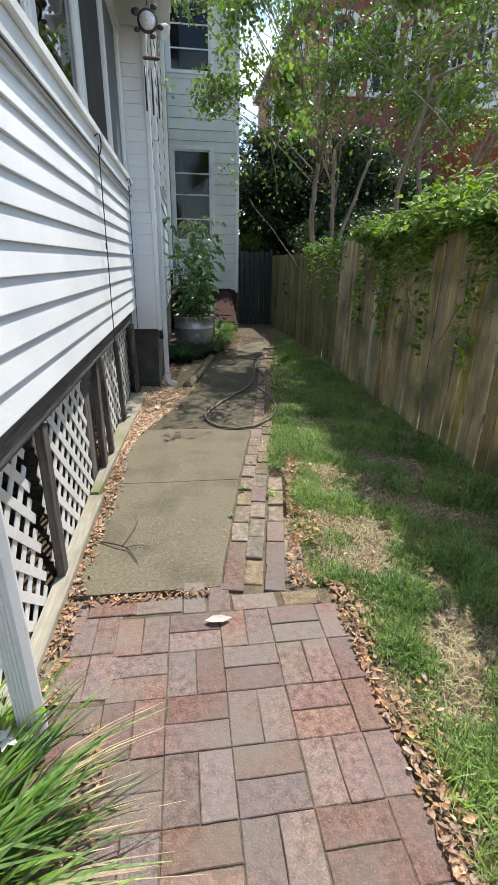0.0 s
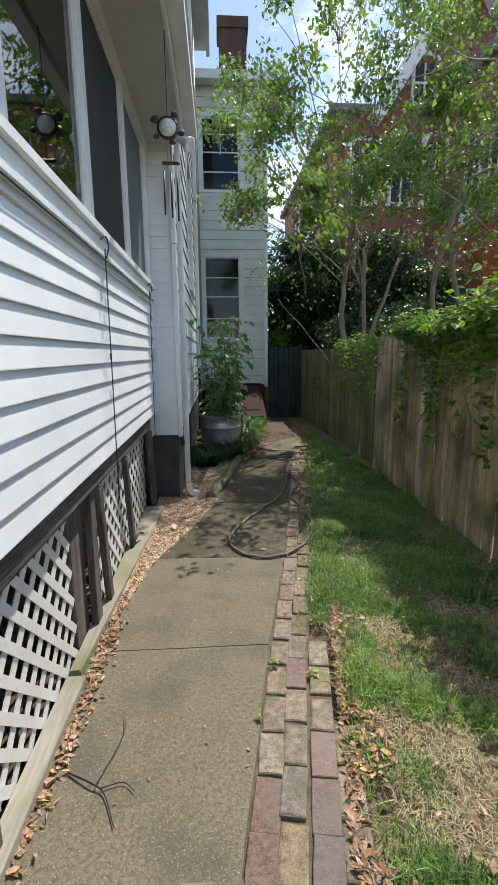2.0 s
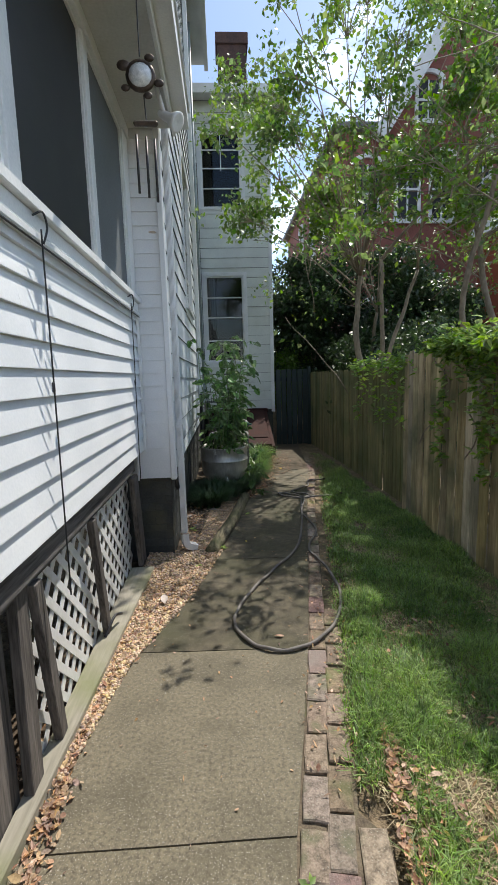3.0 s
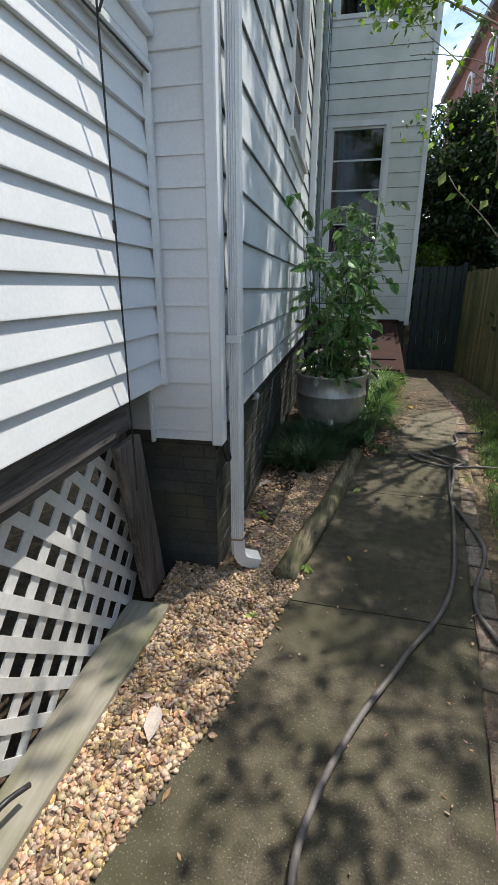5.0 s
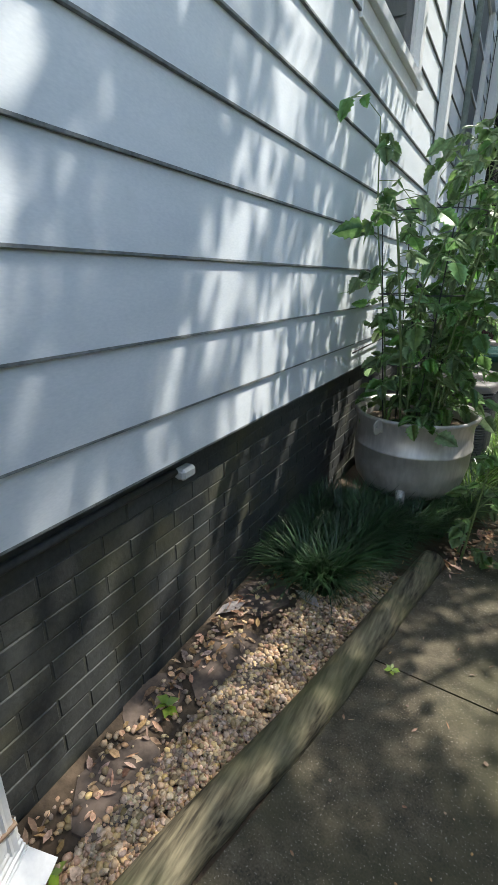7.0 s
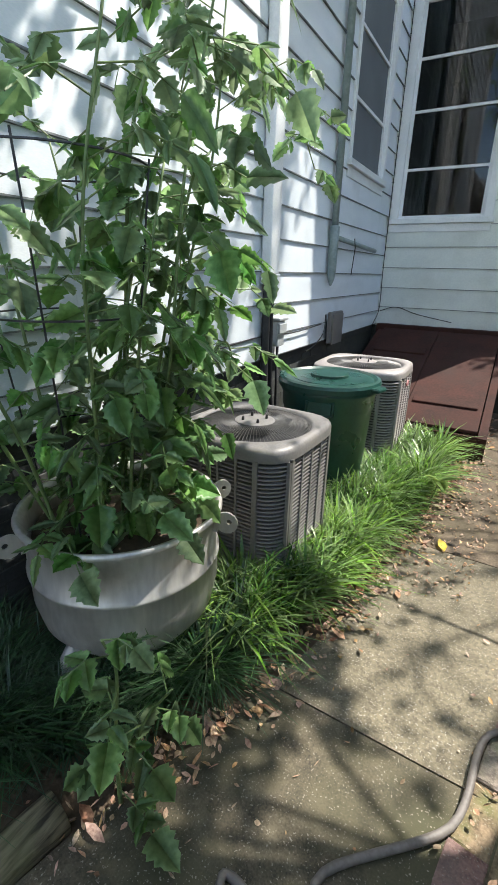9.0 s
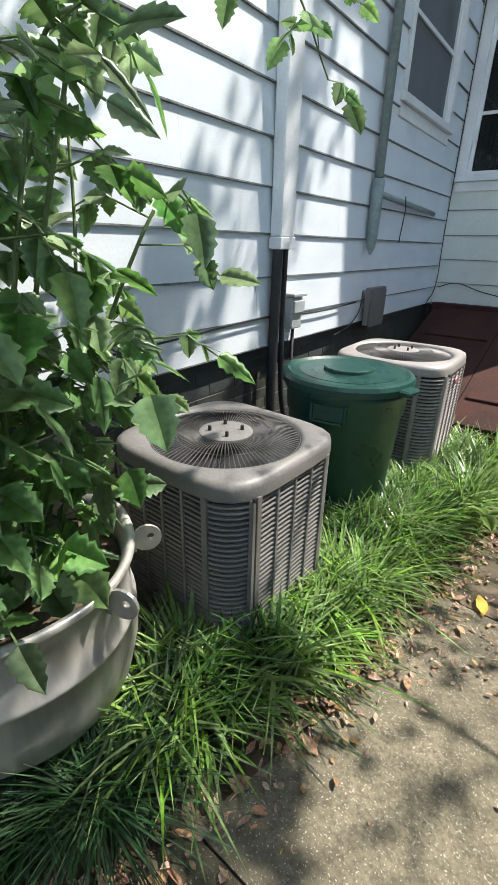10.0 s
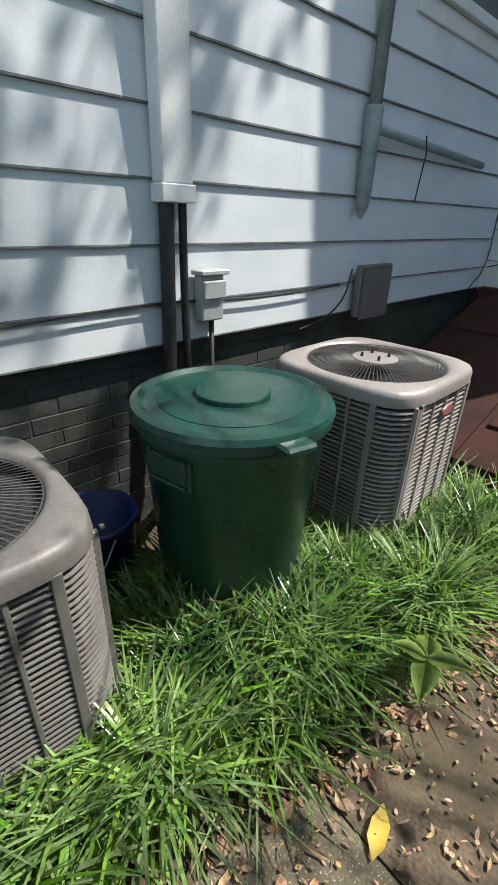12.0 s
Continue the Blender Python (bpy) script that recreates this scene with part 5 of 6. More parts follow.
bm = lathe(bmesh.new(), [(0.02, -0.09), (0.03, -0.05), (0.032, 0.0), (0.06, 0.05), (0.064, 0.07), (0.05, 0.072), (0.0, 0.06)], (0, 0, 0), 18)
bm.transform(M)
part("bulb_shade", bm, TRIM, flood, smooth=True)
part("bracket", tube(bmesh.new(), [(0.08, 4.9, 3.5), (0.10, 4.9, 3.42), (0.12, 4.9, 3.34)], 0.015, 8), TRIM, flood, smooth=True)


# ---- condensers, bin, cauldron, hatch ----
def rounded_square(cx, cy, h, r, n=5):
    pts = []
    for q, (sx, sy) in enumerate(((1, 1), (-1, 1), (-1, -1), (1, -1))):
        for k in range(n + 1):
            a = math.pi / 2 * (q + k / n)
            pts.append((cx + sx * (h - r) + r * math.cos(a), cy + sy * (h - r) + r * math.sin(a)))
    return pts


def loft(bm, loops, close=False):
    rings = [[bm.verts.new(p) for p in l] for l in loops]
    n = len(rings[0])
    for a, b in zip(rings, rings[1:]):
        for i in range(n):
            bm.faces.new((a[i], a[(i + 1) % n], b[(i + 1) % n], b[i]))
    if close:
        bm.faces.new(rings[0])
        bm.faces.new(rings[-1])
    return rings


def condenser(at, h, height, material, label, turn=0.0, badge=False):
    """An outdoor condenser: rounded louvred cabinet, vertical ribs, top cover with a round wire grille and its hub."""
    t = empty("air_conditioner", (0, 0, 0), label, "air conditioner", group="air conditioning condensers")
    bm = bmesh.new()
    loft(bm, [[(*p, z) for p in rounded_square(0, 0, h - 0.035, 0.10)] for z in (0.03, height - 0.05)], True)
    part("coil", bm, COIL, t)
    part("base", loft_part([[(*p, z) for p in rounded_square(0, 0, h, 0.125)] for z in (0.0, 0.05)]), material, t)
    n = 34
    for i in range(n):
        z = 0.07 + (height - 0.15) * i / (n - 1)
        bm = bmesh.new()
        o = [[(*p, z + dz) for p in rounded_square(0, 0, h - inn, 0.125 - inn)] for inn, dz in ((0.020, 0.0055), (0.004, 0.0035), (0.002, 0.0), (0.003, -0.0035), (0.007, -0.004), (0.020, 0.001))]
        loft(bm, o)
        part("louvre", bm, material, t)
    for s in range(4):
        M = Matrix.Rotation(s * math.pi / 2, 4, "Z")
        for k, y in enumerate((-0.62, -0.31, 0.0, 0.31, 0.62)):
            w = 0.006 if k not in (0, 4) else 0.012
            bm = bmesh.new()
            box(bm, (h - 0.012, y * h - w, 0.05), (h + 0.002, y * h + w, height - 0.055), 0.002, M)
            part("rib", bm, material, t)
        bm = bmesh.new()
        box(bm, (h - 0.012, -0.72 * h - 0.004, 0.05), (h + 0.004, -0.72 * h + 0.010, height - 0.06), 0.001, M)
        part("corner_seam", bm, material, t)
        bm = lathe(bmesh.new(), [(0.0, 0.012), (0.007, 0.010), (0.008, 0)], (0, 0, 0), 8)
        bm.transform(M @ Matrix.Translation((h + 0.006, -0.74 * h, height - 0.05)) @ Matrix.Rotation(math.pi / 2, 4, "Y"))
        part("screw", bm, BLACK_METAL, t)
    # top cover, square outside and round inside
    m = 48
    out_r, hole = h + 0.008, h * 0.86
    bm = bmesh.new()

    def sq(z, hh, rr):
        res = []
        for i in range(m):
            a = 2 * math.pi * i / m
            c, s = math.cos(a), math.sin(a)
            k = (abs(c) ** 4.6 + abs(s) ** 4.6) ** (-1 / 4.6)
            res.append((hh * c * k, hh * s * k, z))
        return res
    rd = lambda z, rr: [(rr * math.cos(2 * math.pi * i / m), rr * math.sin(2 * math.pi * i / m), z) for i in range(m)]
    loft(bm, [sq(height - 0.06, out_r, 0), sq(height - 0.025, out_r, 0), sq(height - 0.010, out_r - 0.005, 0), sq(height - 0.001, out_r - 0.02, 0), rd(height + 0.002, hole + 0.02), rd(height - 0.004, hole + 0.008), rd(height - 0.02, hole)])
    part("top_cover", bm, material, t, smooth=True)
    bm = bmesh.new()
    for i in range(96):
        a = 2 * math.pi * i / 96
        c, s = math.cos(a), math.sin(a)
        tube(bm, [(0.06 * c, 0.06 * s, height + 0.004), (hole * 0.62 * c, hole * 0.62 * s, height + 0.008), (hole * c, hole * s, height - 0.012)], 0.0017, 4)
    for rr in (0.66, 1.0):
        k = 36
        pts = [(hole * rr * math.cos(2 * math.pi * i / k), hole * rr * math.sin(2 * math.pi * i / k), height + 0.002 - 0.012 * rr) for i in range(k + 1)]
        tube(bm, pts, 0.002, 4)
    part("grille", bm, WIRE, t, kind="stuff")
    part("hub", lathe(bmesh.new(), [(0.098, 0.0), (0.096, 0.008), (0.086, 0.010), (0.0, 0.012)], (0, 0, height + 0.001), 24), material, t)
    for i in range(4):
        a = math.pi / 4 + i * math.pi / 2
        part("bolt", lathe(bmesh.new(), [(0.0, 0.02), (0.006, 0.018), (0.007, 0)], (0.058 * math.cos(a), 0.058 * math.sin(a), height + 0.011), 8), BLACK, t)
    bm = bmesh.new()
    for i in range(5):
        a = 2 * math.pi * i / 5
        M = Matrix.Rotation(a, 4, "Z") @ Matrix.Translation((0.14, 0, height - 0.07)) @ Matrix.Rotation(radians(25), 4, "X")
        box(bm, (-0.1, -0.05, -0.002), (0.1, 0.05, 0.002), 0, M)
    part("fan_blades", bm, BLACK_METAL, t)
    if badge:
        part("badge", lathe_scaled(0.05, 1.0, (h + 0.004, 0.02, height - 0.13)), RED, t)
    t.location = at
    t.rotation_euler = (0, 0, turn)
    return t


def loft_part(loops):
    bm = bmesh.new()
    loft(bm, loops, True)
    return bm


def lathe_scaled(r, s, at):
    bm = lathe(bmesh.new(), [(0.0, 0.006), (r * 0.9, 0.006), (r, 0.0)], (0, 0, 0), 20)
    bm.transform(Matrix.Translation(at) @ Matrix.Rotation(math.pi / 2, 4, "Y") @ Matrix.Diagonal((0.45, 1, 1, 1)))
    return bm


condenser((0.522, 8.775, -0.07), 0.31, 0.77, HVAC, "grey louvred air conditioner unit with dappled sunlight on its top", -0.05)
condenser((0.57, 10.46, -0.08), 0.335, 0.815, HVAC_LIGHT, "beige louvred air conditioner unit with a small red badge", 0.02, badge=True)

bin_ = empty("dustbin", (0.57, 9.62, -0.05), "dark green round plastic dustbin with its lid on", "bin")
B = (0.585, 9.63, -0.01)
part("body", lathe(bmesh.new(), [(0.0, 0.0), (0.232, 0.0), (0.240, 0.03), (0.277, 0.60), (0.286, 0.61), (0.290, 0.70), (0.300, 0.71), (0.300, 0.74), (0.28, 0.745)], B, 48), GREEN_PLASTIC, bin_, smooth=True)
part("lid", lathe(bmesh.new(), [(0.314, 0.735), (0.318, 0.765), (0.310, 0.782), (0.290, 0.788), (0.272, 0.776), (0.235, 0.782), (0.235, 0.784), (0.118, 0.788), (0.116, 0.802), (0.112, 0.804), (0.0, 0.806)], B, 64), GREEN_PLASTIC, bin_)
for a in (-80, 100):
    M = Matrix.Translation((B[0], B[1], B[2])) @ Matrix.Rotation(radians(a), 4, "Z")
    part("grip", boxes_at(M, ((0.262, -0.085, 0.60), (0.287, -0.070, 0.69)), ((0.262, 0.070, 0.60), (0.287, 0.085, 0.69)), ((0.255, -0.070, 0.60), (0.296, 0.070, 0.612))), GREEN_PLASTIC, bin_)
    part("grip_hollow", boxes_at(M, ((0.270, -0.069, 0.613), (0.2895, 0.069, 0.685))), GREEN_PLASTIC, bin_)
for a in (-12, 168):
    M = Matrix.Translation((B[0], B[1], B[2])) @ Matrix.Rotation(radians(a), 4, "Z")
    part("lid_handle", box(bmesh.new(), (0.30, -0.05, 0.742), (0.362, 0.05, 0.768), 0.008, M), GREEN_PLASTIC, bin_)

bucket = empty("bucket", (0.27, 9.27, -0.05), "dark blue plastic bucket standing behind the grass", "bucket")
part("body", lathe(bmesh.new(), [(0.0, 0.005), (0.115, 0.0), (0.145, 0.36), (0.155, 0.365), (0.153, 0.38), (0.14, 0.378), (0.112, 0.02), (0.0, 0.02)], (0.27, 9.27, -0.05), 28), BLUE_PLASTIC, bucket, smooth=True)
part("bail", tube(bmesh.new(), smooth_path([(0.42, 9.27, 0.30), (0.43, 9.2, 0.2), (0.40, 9.12, 0.12), (0.30, 9.1, 0.10)], 4), 0.003, 6), GREY_BOX, bucket)

CAUL = Vector((0.437, 7.972, 0.0))


def cauldron():
    c = empty("cauldron_planter", CAUL, "large dented galvanised metal cauldron used as a planter", "planter")
    prof = [(0.0, 0.08), (0.13, 0.095), (0.24, 0.15), (0.302, 0.24), (0.322, 0.34), (0.322, 0.44), (0.328, 0.445), (0.328, 0.458), (0.322, 0.463), (0.316, 0.55), (0.322, 0.62), (0.335, 0.63), (0.34, 0.642), (0.335, 0.655), (0.322, 0.652), (0.305, 0.62), (0.305, 0.50)]
    bm = lathe(bmesh.new(), [(a * 1.02, b * 0.95) for a, b in prof], CAUL, 64)
    for v in bm.verts:
        d = v.co - CAUL
        k = 0.006 * noise.noise((d.x * 5, d.y * 5, d.z * 4))
        v.co += Vector((d.x, d.y, 0)).normalized() * k if Vector((d.x, d.y, 0)).length > 0.01 else Vector()
    part("pot", bm, CAULDRON, c, smooth=True)
    for a in (60, 180, 300):
        x, y = CAUL.x + 0.2 * math.cos(radians(a)), CAUL.y + 0.2 * math.sin(radians(a))
        part("leg", tube(bmesh.new(), [(x, y, 0.2), (x + 0.02 * math.cos(radians(a)), y + 0.02 * math.sin(radians(a)), -0.04)], 0.025, 8, 0.018), CAULDRON, c, smooth=True)
    part("drain_stub", tube(bmesh.new(), [(0.455, 7.70, 0.22), (0.465, 7.65, 0.19), (0.47, 7.64, 0.11)], 0.026, 10), CAULDRON, c, smooth=True)
    for a, lean in ((56, 0.0), (17, 0.0), (-110, 0)):
        M = Matrix.Translation((CAUL.x, CAUL.y, 0.57)) @ Matrix.Rotation(radians(a), 4, "Z")
        bm = bmesh.new()
        n = 16
        out, inn = [], []
        for i in range(n):
            b = 2 * math.pi * i / n
            out.append((0.375 + 0.040 * math.cos(b), 0, 0.01 + 0.040 * math.sin(b)))
            inn.append((0.385 + 0.010 * math.cos(b), 0, 0.015 + 0.010 * math.sin(b)))
        for yy in (-0.004, 0.004):
            o = [bm.verts.new((p[0], yy, p[2])) for p in out]
            q = [bm.verts.new((p[0], yy, p[2])) for p in inn]
            for i in range(n):
                bm.faces.new((o[i], o[(i + 1) % n], q[(i + 1) % n], q[i]))
            if yy < 0:
                first = (o, q)
            else:
                for i in range(n):
                    bm.faces.new((first[0][i], first[0][(i + 1) % n], o[(i + 1) % n], o[i]))
                    bm.faces.new((first[1][i], first[1][(i + 1) % n], q[(i + 1) % n], q[i]))
        box(bm, (0.318, -0.0035, -0.03), (0.345, 0.0035, 0.035))
        bm.transform(M)
        part("lug_handle", bm, CAULDRON, c)
    bm = bmesh.new()
    bmesh.ops.create_circle(bm, cap_ends=True, segments=32, radius=0.304, matrix=Matrix.Translation((CAUL.x, CAUL.y, 0.53)))
    bmesh.ops.poke(bm, faces=bm.faces[:])
    bmesh.ops.subdivide_edges(bm, edges=bm.edges[:], cuts=3, use_grid_fill=True)
    for v in bm.verts:
        v.co.z += 0.02 * noise.noise(v.co * 14)
    part("potting_soil", bm, SOIL, c, smooth=True)
    bm = bmesh.new()
    for z, rr in ((0.9, 0.17), (1.25, 0.21), (1.62, 0.25)):
        tube(bm, [(0.40 + rr * math.cos(2 * math.pi * i / 24), 7.86 + rr * math.sin(2 * math.pi * i / 24), z) for i in range(25)], 0.003, 5)
    for i in range(4):
        a = 0.6 + i * math.pi / 2
        tube(bm, [(0.40 + 0.12 * math.cos(a), 7.86 + 0.12 * math.sin(a), 0.5), (0.40 + 0.25 * math.cos(a), 7.86 + 0.25 * math.sin(a), 1.64)], 0.003, 5)
    part("plant_cage", bm, BLACK_METAL, c)


cauldron()


def tomato(name, label, stems, seed, leaf=0.080, per=0.052, petiole=(0.09, 0.25)):
    """A tomato-like plant: curving stems, and along them stalks with toothed leaflets."""
    r = random.Random(seed)
    g = np.random.default_rng(seed)
    t = empty(name, stems[0][0], label, "plant")
    pos, yaw, pitch, size = [], [], [], []
    stalks = bmesh.new()
    for pts in stems:
        path = smooth_path(pts, 7)
        part("stem", tube(bmesh.new(), path, 0.0065, 6, 0.003), STEM, t, smooth=True)
        run, last = 0.0, Vector(path[0])
        ang = r.uniform(0, 6.28)
        for q in path[1:]:
            q = Vector(q)
            run += (q - last).length
            last = q
            if run < per:
                continue
            run = 0.0
            ang += 2.4 + r.uniform(-0.4, 0.4)
            L = r.uniform(*petiole)
            d = Vector((math.cos(ang), math.sin(ang), r.uniform(0.0, 0.5)))
            a = q
            b = q + d * L * 0.55
            e = q + d * L + Vector((0, 0, -L * 0.35))
            if e.x < 0.04:
                continue
            tube(stalks, [a, b, e], 0.0022, 4)
            for k, (p, side) in enumerate(((e, 0), (b.lerp(e, 0.5), 1), (b.lerp(e, 0.5), -1), (b, 1), (b, -1))):
                pos.append(tuple(p))
                yaw.append(ang - math.pi / 2 + side * r.uniform(0.8, 1.3))
                pitch.append(r.uniform(-1.2, 0.1))
                size.append(leaf * (1.3 if side == 0 else 0.85) * r.uniform(0.7, 1.25))
    part("leaf_stalk", stalks, STEM, t, kind="stuff")
    pos, yaw, pitch, size = map(np.array, (pos, yaw, pitch, size))
    n = len(pos)
    cy, sy, cp, sp = np.cos(yaw), np.sin(yaw), np.cos(pitch), np.sin(pitch)
    o, l = np.zeros(n), np.ones(n)
    Z = np.stack([cy, -sy, o, sy, cy, o, o, o, l], 1).reshape(n, 3, 3)
    X = np.stack([l, o, o, o, cp, -sp, o, sp, cp], 1).reshape(n, 3, 3)
    c = g.uniform(-0.95, 0.95, n)
    Y = np.stack([np.cos(c), o, np.sin(c), o, l, o, -np.sin(c), o, np.cos(c)], 1).reshape(n, 3, 3)
    v, f = scatter(TOMATO_V, TOMATO_F, pos, Z @ X @ Y, size)
    raw("leaves", v, f, TOMATO_LEAF, t, smooth=True)
    return t


S0 = (0.42, 7.88, 0.56)
stems = []
r_ = random.Random(4)
for i in range(7):
    a = i * 2.4
    bx, by = S0[0] + 0.13 * math.cos(a), S0[1] + 0.16 * math.sin(a)
    h = r_.uniform(0.9, 1.65)
    out = r_.uniform(0.10, 0.30)
    stems.append([(bx, by, 0.55), (bx + out * 0.4 * math.cos(a), by + out * 0.4 * math.sin(a), 0.55 + h * 0.35), (max(0.12, bx + out * math.cos(a)), by + out * math.sin(a), 0.55 + h * 0.7),
                  (max(0.14, bx + 1.3 * out * math.cos(a + 0.4)), by + 1.6 * out * math.sin(a + 0.4), 0.55 + h)])
stems.append([(0.45, 7.95, 0.56), (0.50, 7.98, 1.2), (0.52, 8.05, 1.75), (0.48, 8.3, 2.0), (0.50, 8.7, 2.08), (0.52, 9.05, 2.03), (0.52, 9.33, 1.85)])
stems.append([(0.5, 8.0, 0.56), (0.54, 8.2, 0.95), (0.60, 8.32, 1.25), (0.64, 8.42, 1.42), (0.66, 8.50, 1.38)])
stems.append([(0.55, 7.9, 0.56), (0.62, 8.06, 0.85), (0.64, 8.20, 1.08), (0.64, 8.32, 1.14), (0.64, 8.38, 1.05)])
stems.append([(0.45, 7.85, 0.56), (0.52, 7.92, 1.1), (0.57, 8.04, 1.6), (0.62, 8.18, 1.88)])
stems.append([(0.5, 7.95, 0.56), (0.58, 8.05, 1.15), (0.62, 8.16, 1.6), (0.60, 8.30, 1.72)])
stems.append([(0.55, 7.95, 0.56), (0.66, 7.98, 1.1), (0.72, 8.0, 1.6), (0.78, 8.1, 2.1)])
stems.append([(0.40, 7.75, 0.56), (0.38, 7.55, 1.1), (0.33, 7.40, 1.6), (0.32, 7.3, 1.55)])
stems.append([(0.5, 8.05, 0.56), (0.5, 8.2, 0.95), (0.48, 8.28, 1.3), (0.45, 8.32, 1.6)])
tomato("tomato_plant", "tall green tomato plant in a wire cage in the metal cauldron", stems, 21)
tomato("tomato_seedling", "young green tomato shoot growing beside the cauldron", [[(0.82, 7.50, 0.0), (0.84, 7.49, 0.25), (0.86, 7.50, 0.5), (0.86, 7.47, 0.62)], [(0.80, 7.55, 0.0), (0.83, 7.6, 0.2), (0.92, 7.62, 0.36)]], 33, leaf=0.07, per=0.06, petiole=(0.08, 0.15))

# sloping cellar hatch against the wing
hatch = empty("cellar_hatch", (0.75, 12.0, 0), "red-brown painted sloping wooden cellar hatch against the wing wall", "hatch")
HB, HT = (11.0, 0.13), (12.90, 0.76)


def slope_box(x0, x1, lift0, lift1, y0=HB[0], y1=HT[0]):
    bm = bmesh.new()
    dz = (HT[1] - HB[1]) / (HT[0] - HB[0])
    vs = []
    for x in (x0, x1):
        for y in (y0, y1):
            for l in (lift0, lift1):
                vs.append(bm.verts.new((x, y, HB[1] + (y - HB[0]) * dz + l)))
    for f in ((0, 1, 3, 2), (4, 6, 7, 5), (0, 4, 5, 1), (2, 3, 7, 6), (0, 2, 6, 4), (1, 5, 7, 3)):
        bm.faces.new([vs[i] for i in f])
    bmesh.ops.recalc_face_normals(bm, faces=bm.faces)
    bmesh.ops.bevel(bm, geom=bm.edges[:], offset=0.004, segments=1, affect="EDGES")
    return bm


part("door", slope_box(0.16, 0.795, 0.0, 0.03), HATCH, hatch)
part("door", slope_box(0.80, 1.44, 0.0, 0.03), HATCH, hatch)
part("batten", slope_box(0.2, 0.76, 0.031, 0.05, 12.2, 12.3), HATCH, hatch)
part("batten", slope_box(0.84, 1.40, 0.031, 0.05, 11.3, 11.4), HATCH, hatch)
part("top_rail", boxes(((0.05, 12.80, 0.70), (1.55, 12.905, 0.80)), bevel=0.006), HATCH, hatch)
for x in (0.08, 1.45):
    bm = bmesh.new()
    vs = [bm.verts.new((xx, y, z)) for xx in (x, x + 0.07) for y, z in ((10.98, -0.12), (12.90, -0.15), (12.90, 0.765), (10.98, 0.11))]
    for f in ((0, 1, 2, 3), (4, 7, 6, 5), (0, 4, 5, 1), (1, 5, 6, 2), (2, 6, 7, 3), (3, 7, 4, 0)):
        bm.faces.new([vs[i] for i in f])
    part("cheek", bm, HATCH, hatch)
part("front_board", boxes(((0.151, 10.955, -0.14), (1.449, 10.979, 0.125)), bevel=0.004), HATCH, hatch)
part("handle", boxes(((1.15, 11.9, 0.40), (1.30, 11.93, 0.425)), bevel=0.005), BLACK_METAL, hatch)

# log edging the bed
log = empty("edging_log", (0.5, 6.4, 0.03), "long weathered half-round log edging the gravel bed", "log")
bm = bmesh.new()
pts = [(0.295, 5.50, 0.012), (0.39, 5.92, 0.016), (0.50, 6.35, 0.018), (0.575, 6.75, 0.018), (0.64, 7.1, 0.014), (0.70, 7.4, 0.01)]
tube(bm, smooth_path(pts, 6), 0.063, 14, 0.060)
for v in bm.verts:
    v.co += Vector((1, 0.2, 0.6)) * (0.006 * noise.noise(v.co * 9) + 0.003 * noise.noise(Vector((v.co.x * 60, v.co.y * 4, v.co.z * 60))))
part("trunk", bm, LOG, log, smooth=True)

# hose
hose_pts = [(1.95, 8.3), (1.70, 8.25), (1.62, 7.9), (1.35, 7.6), (1.55, 7.35), (1.40, 7.12), (1.25, 6.25), (1.08, 5.53), (0.82, 5.08), (0.58, 4.66), (0.47, 4.30), (0.59, 4.03), (0.82, 3.97), (1.08, 4.18), (1.24, 4.6),
            (1.24, 5.1), (1.18, 5.48), (1.35, 5.99), (1.31, 6.58), (1.44, 7.2), (1.3, 7.45), (1.15, 7.5), (1.35, 7.25), (1.95, 7.3)]
bm = tube(bmesh.new(), [(x, y, float(ground_z(y)) + 0.016 + 0.004 * math.sin(i)) for i, (x, y) in enumerate(smooth_path(hose_pts, 9))], 0.0115, 8)
hose = empty("garden_hose", (1.0, 5.5, 0), "long dusty dark garden hose lying in a loop on the path", "hose")
part("tubing", bm, HOSE, hose, smooth=True)
for k, (x, y) in enumerate((hose_pts[0], hose_pts[-1])):
    part("coupling", lathe(bmesh.new(), [(0.0, -0.02), (0.016, -0.02), (0.017, -0.005), (0.014, 0.0), (0.017, 0.005), (0.016, 0.02), (0.0, 0.02)], (x, y, float(ground_z(y)) + 0.022), 12), BRASS, hose, "dull brass coupling")

# stake iron on the kerb timber
bm = tube(bmesh.new(), smooth_path([(-0.31, 4.14, 0.055), (-0.29, 4.18, 0.10), (-0.27, 4.25, 0.13), (-0.25, 4.33, 0.10)], 4), 0.009, 6)
tagged(part("iron_hook", bm, BLACK_METAL, label="bent iron hook lying on the kerb timber", smooth=True), category="hook")


# ---- plants on the ground ----
def blades(g, root, height, width, lean, segs=2, out=None):
    """Curved tapering blades: root (n, 3); out is the direction in which each bends."""
    n = len(root)
    a = g.uniform(0, 2 * math.pi, n) if out is None else out
    d = np.stack([np.cos(a), np.sin(a), np.zeros(n)], 1)
    s = np.stack([-np.sin(a), np.cos(a), np.zeros(n)], 1)
    V, F = [], []
    k = segs + 1
    for i in range(k):
        t = i / segs
        c = root + d * (lean * height * t ** 2)[:, None] + np.array((0, 0, 1.0)) * (height * (t - 0.45 * lean * t ** 2.5))[:, None]
        w = (width * (1 - t ** 3 * 0.9) / 2)[:, None]
        V += [c - s * w, c + s * w]
    v = np.stack(V, 1).reshape(-1, 3)
    base = (np.arange(n) * 2 * k)[:, None, None]
    f = np.array([(2 * i, 2 * i + 1, 2 * i + 3, 2 * i + 2) for i in range(segs)])[None] + base
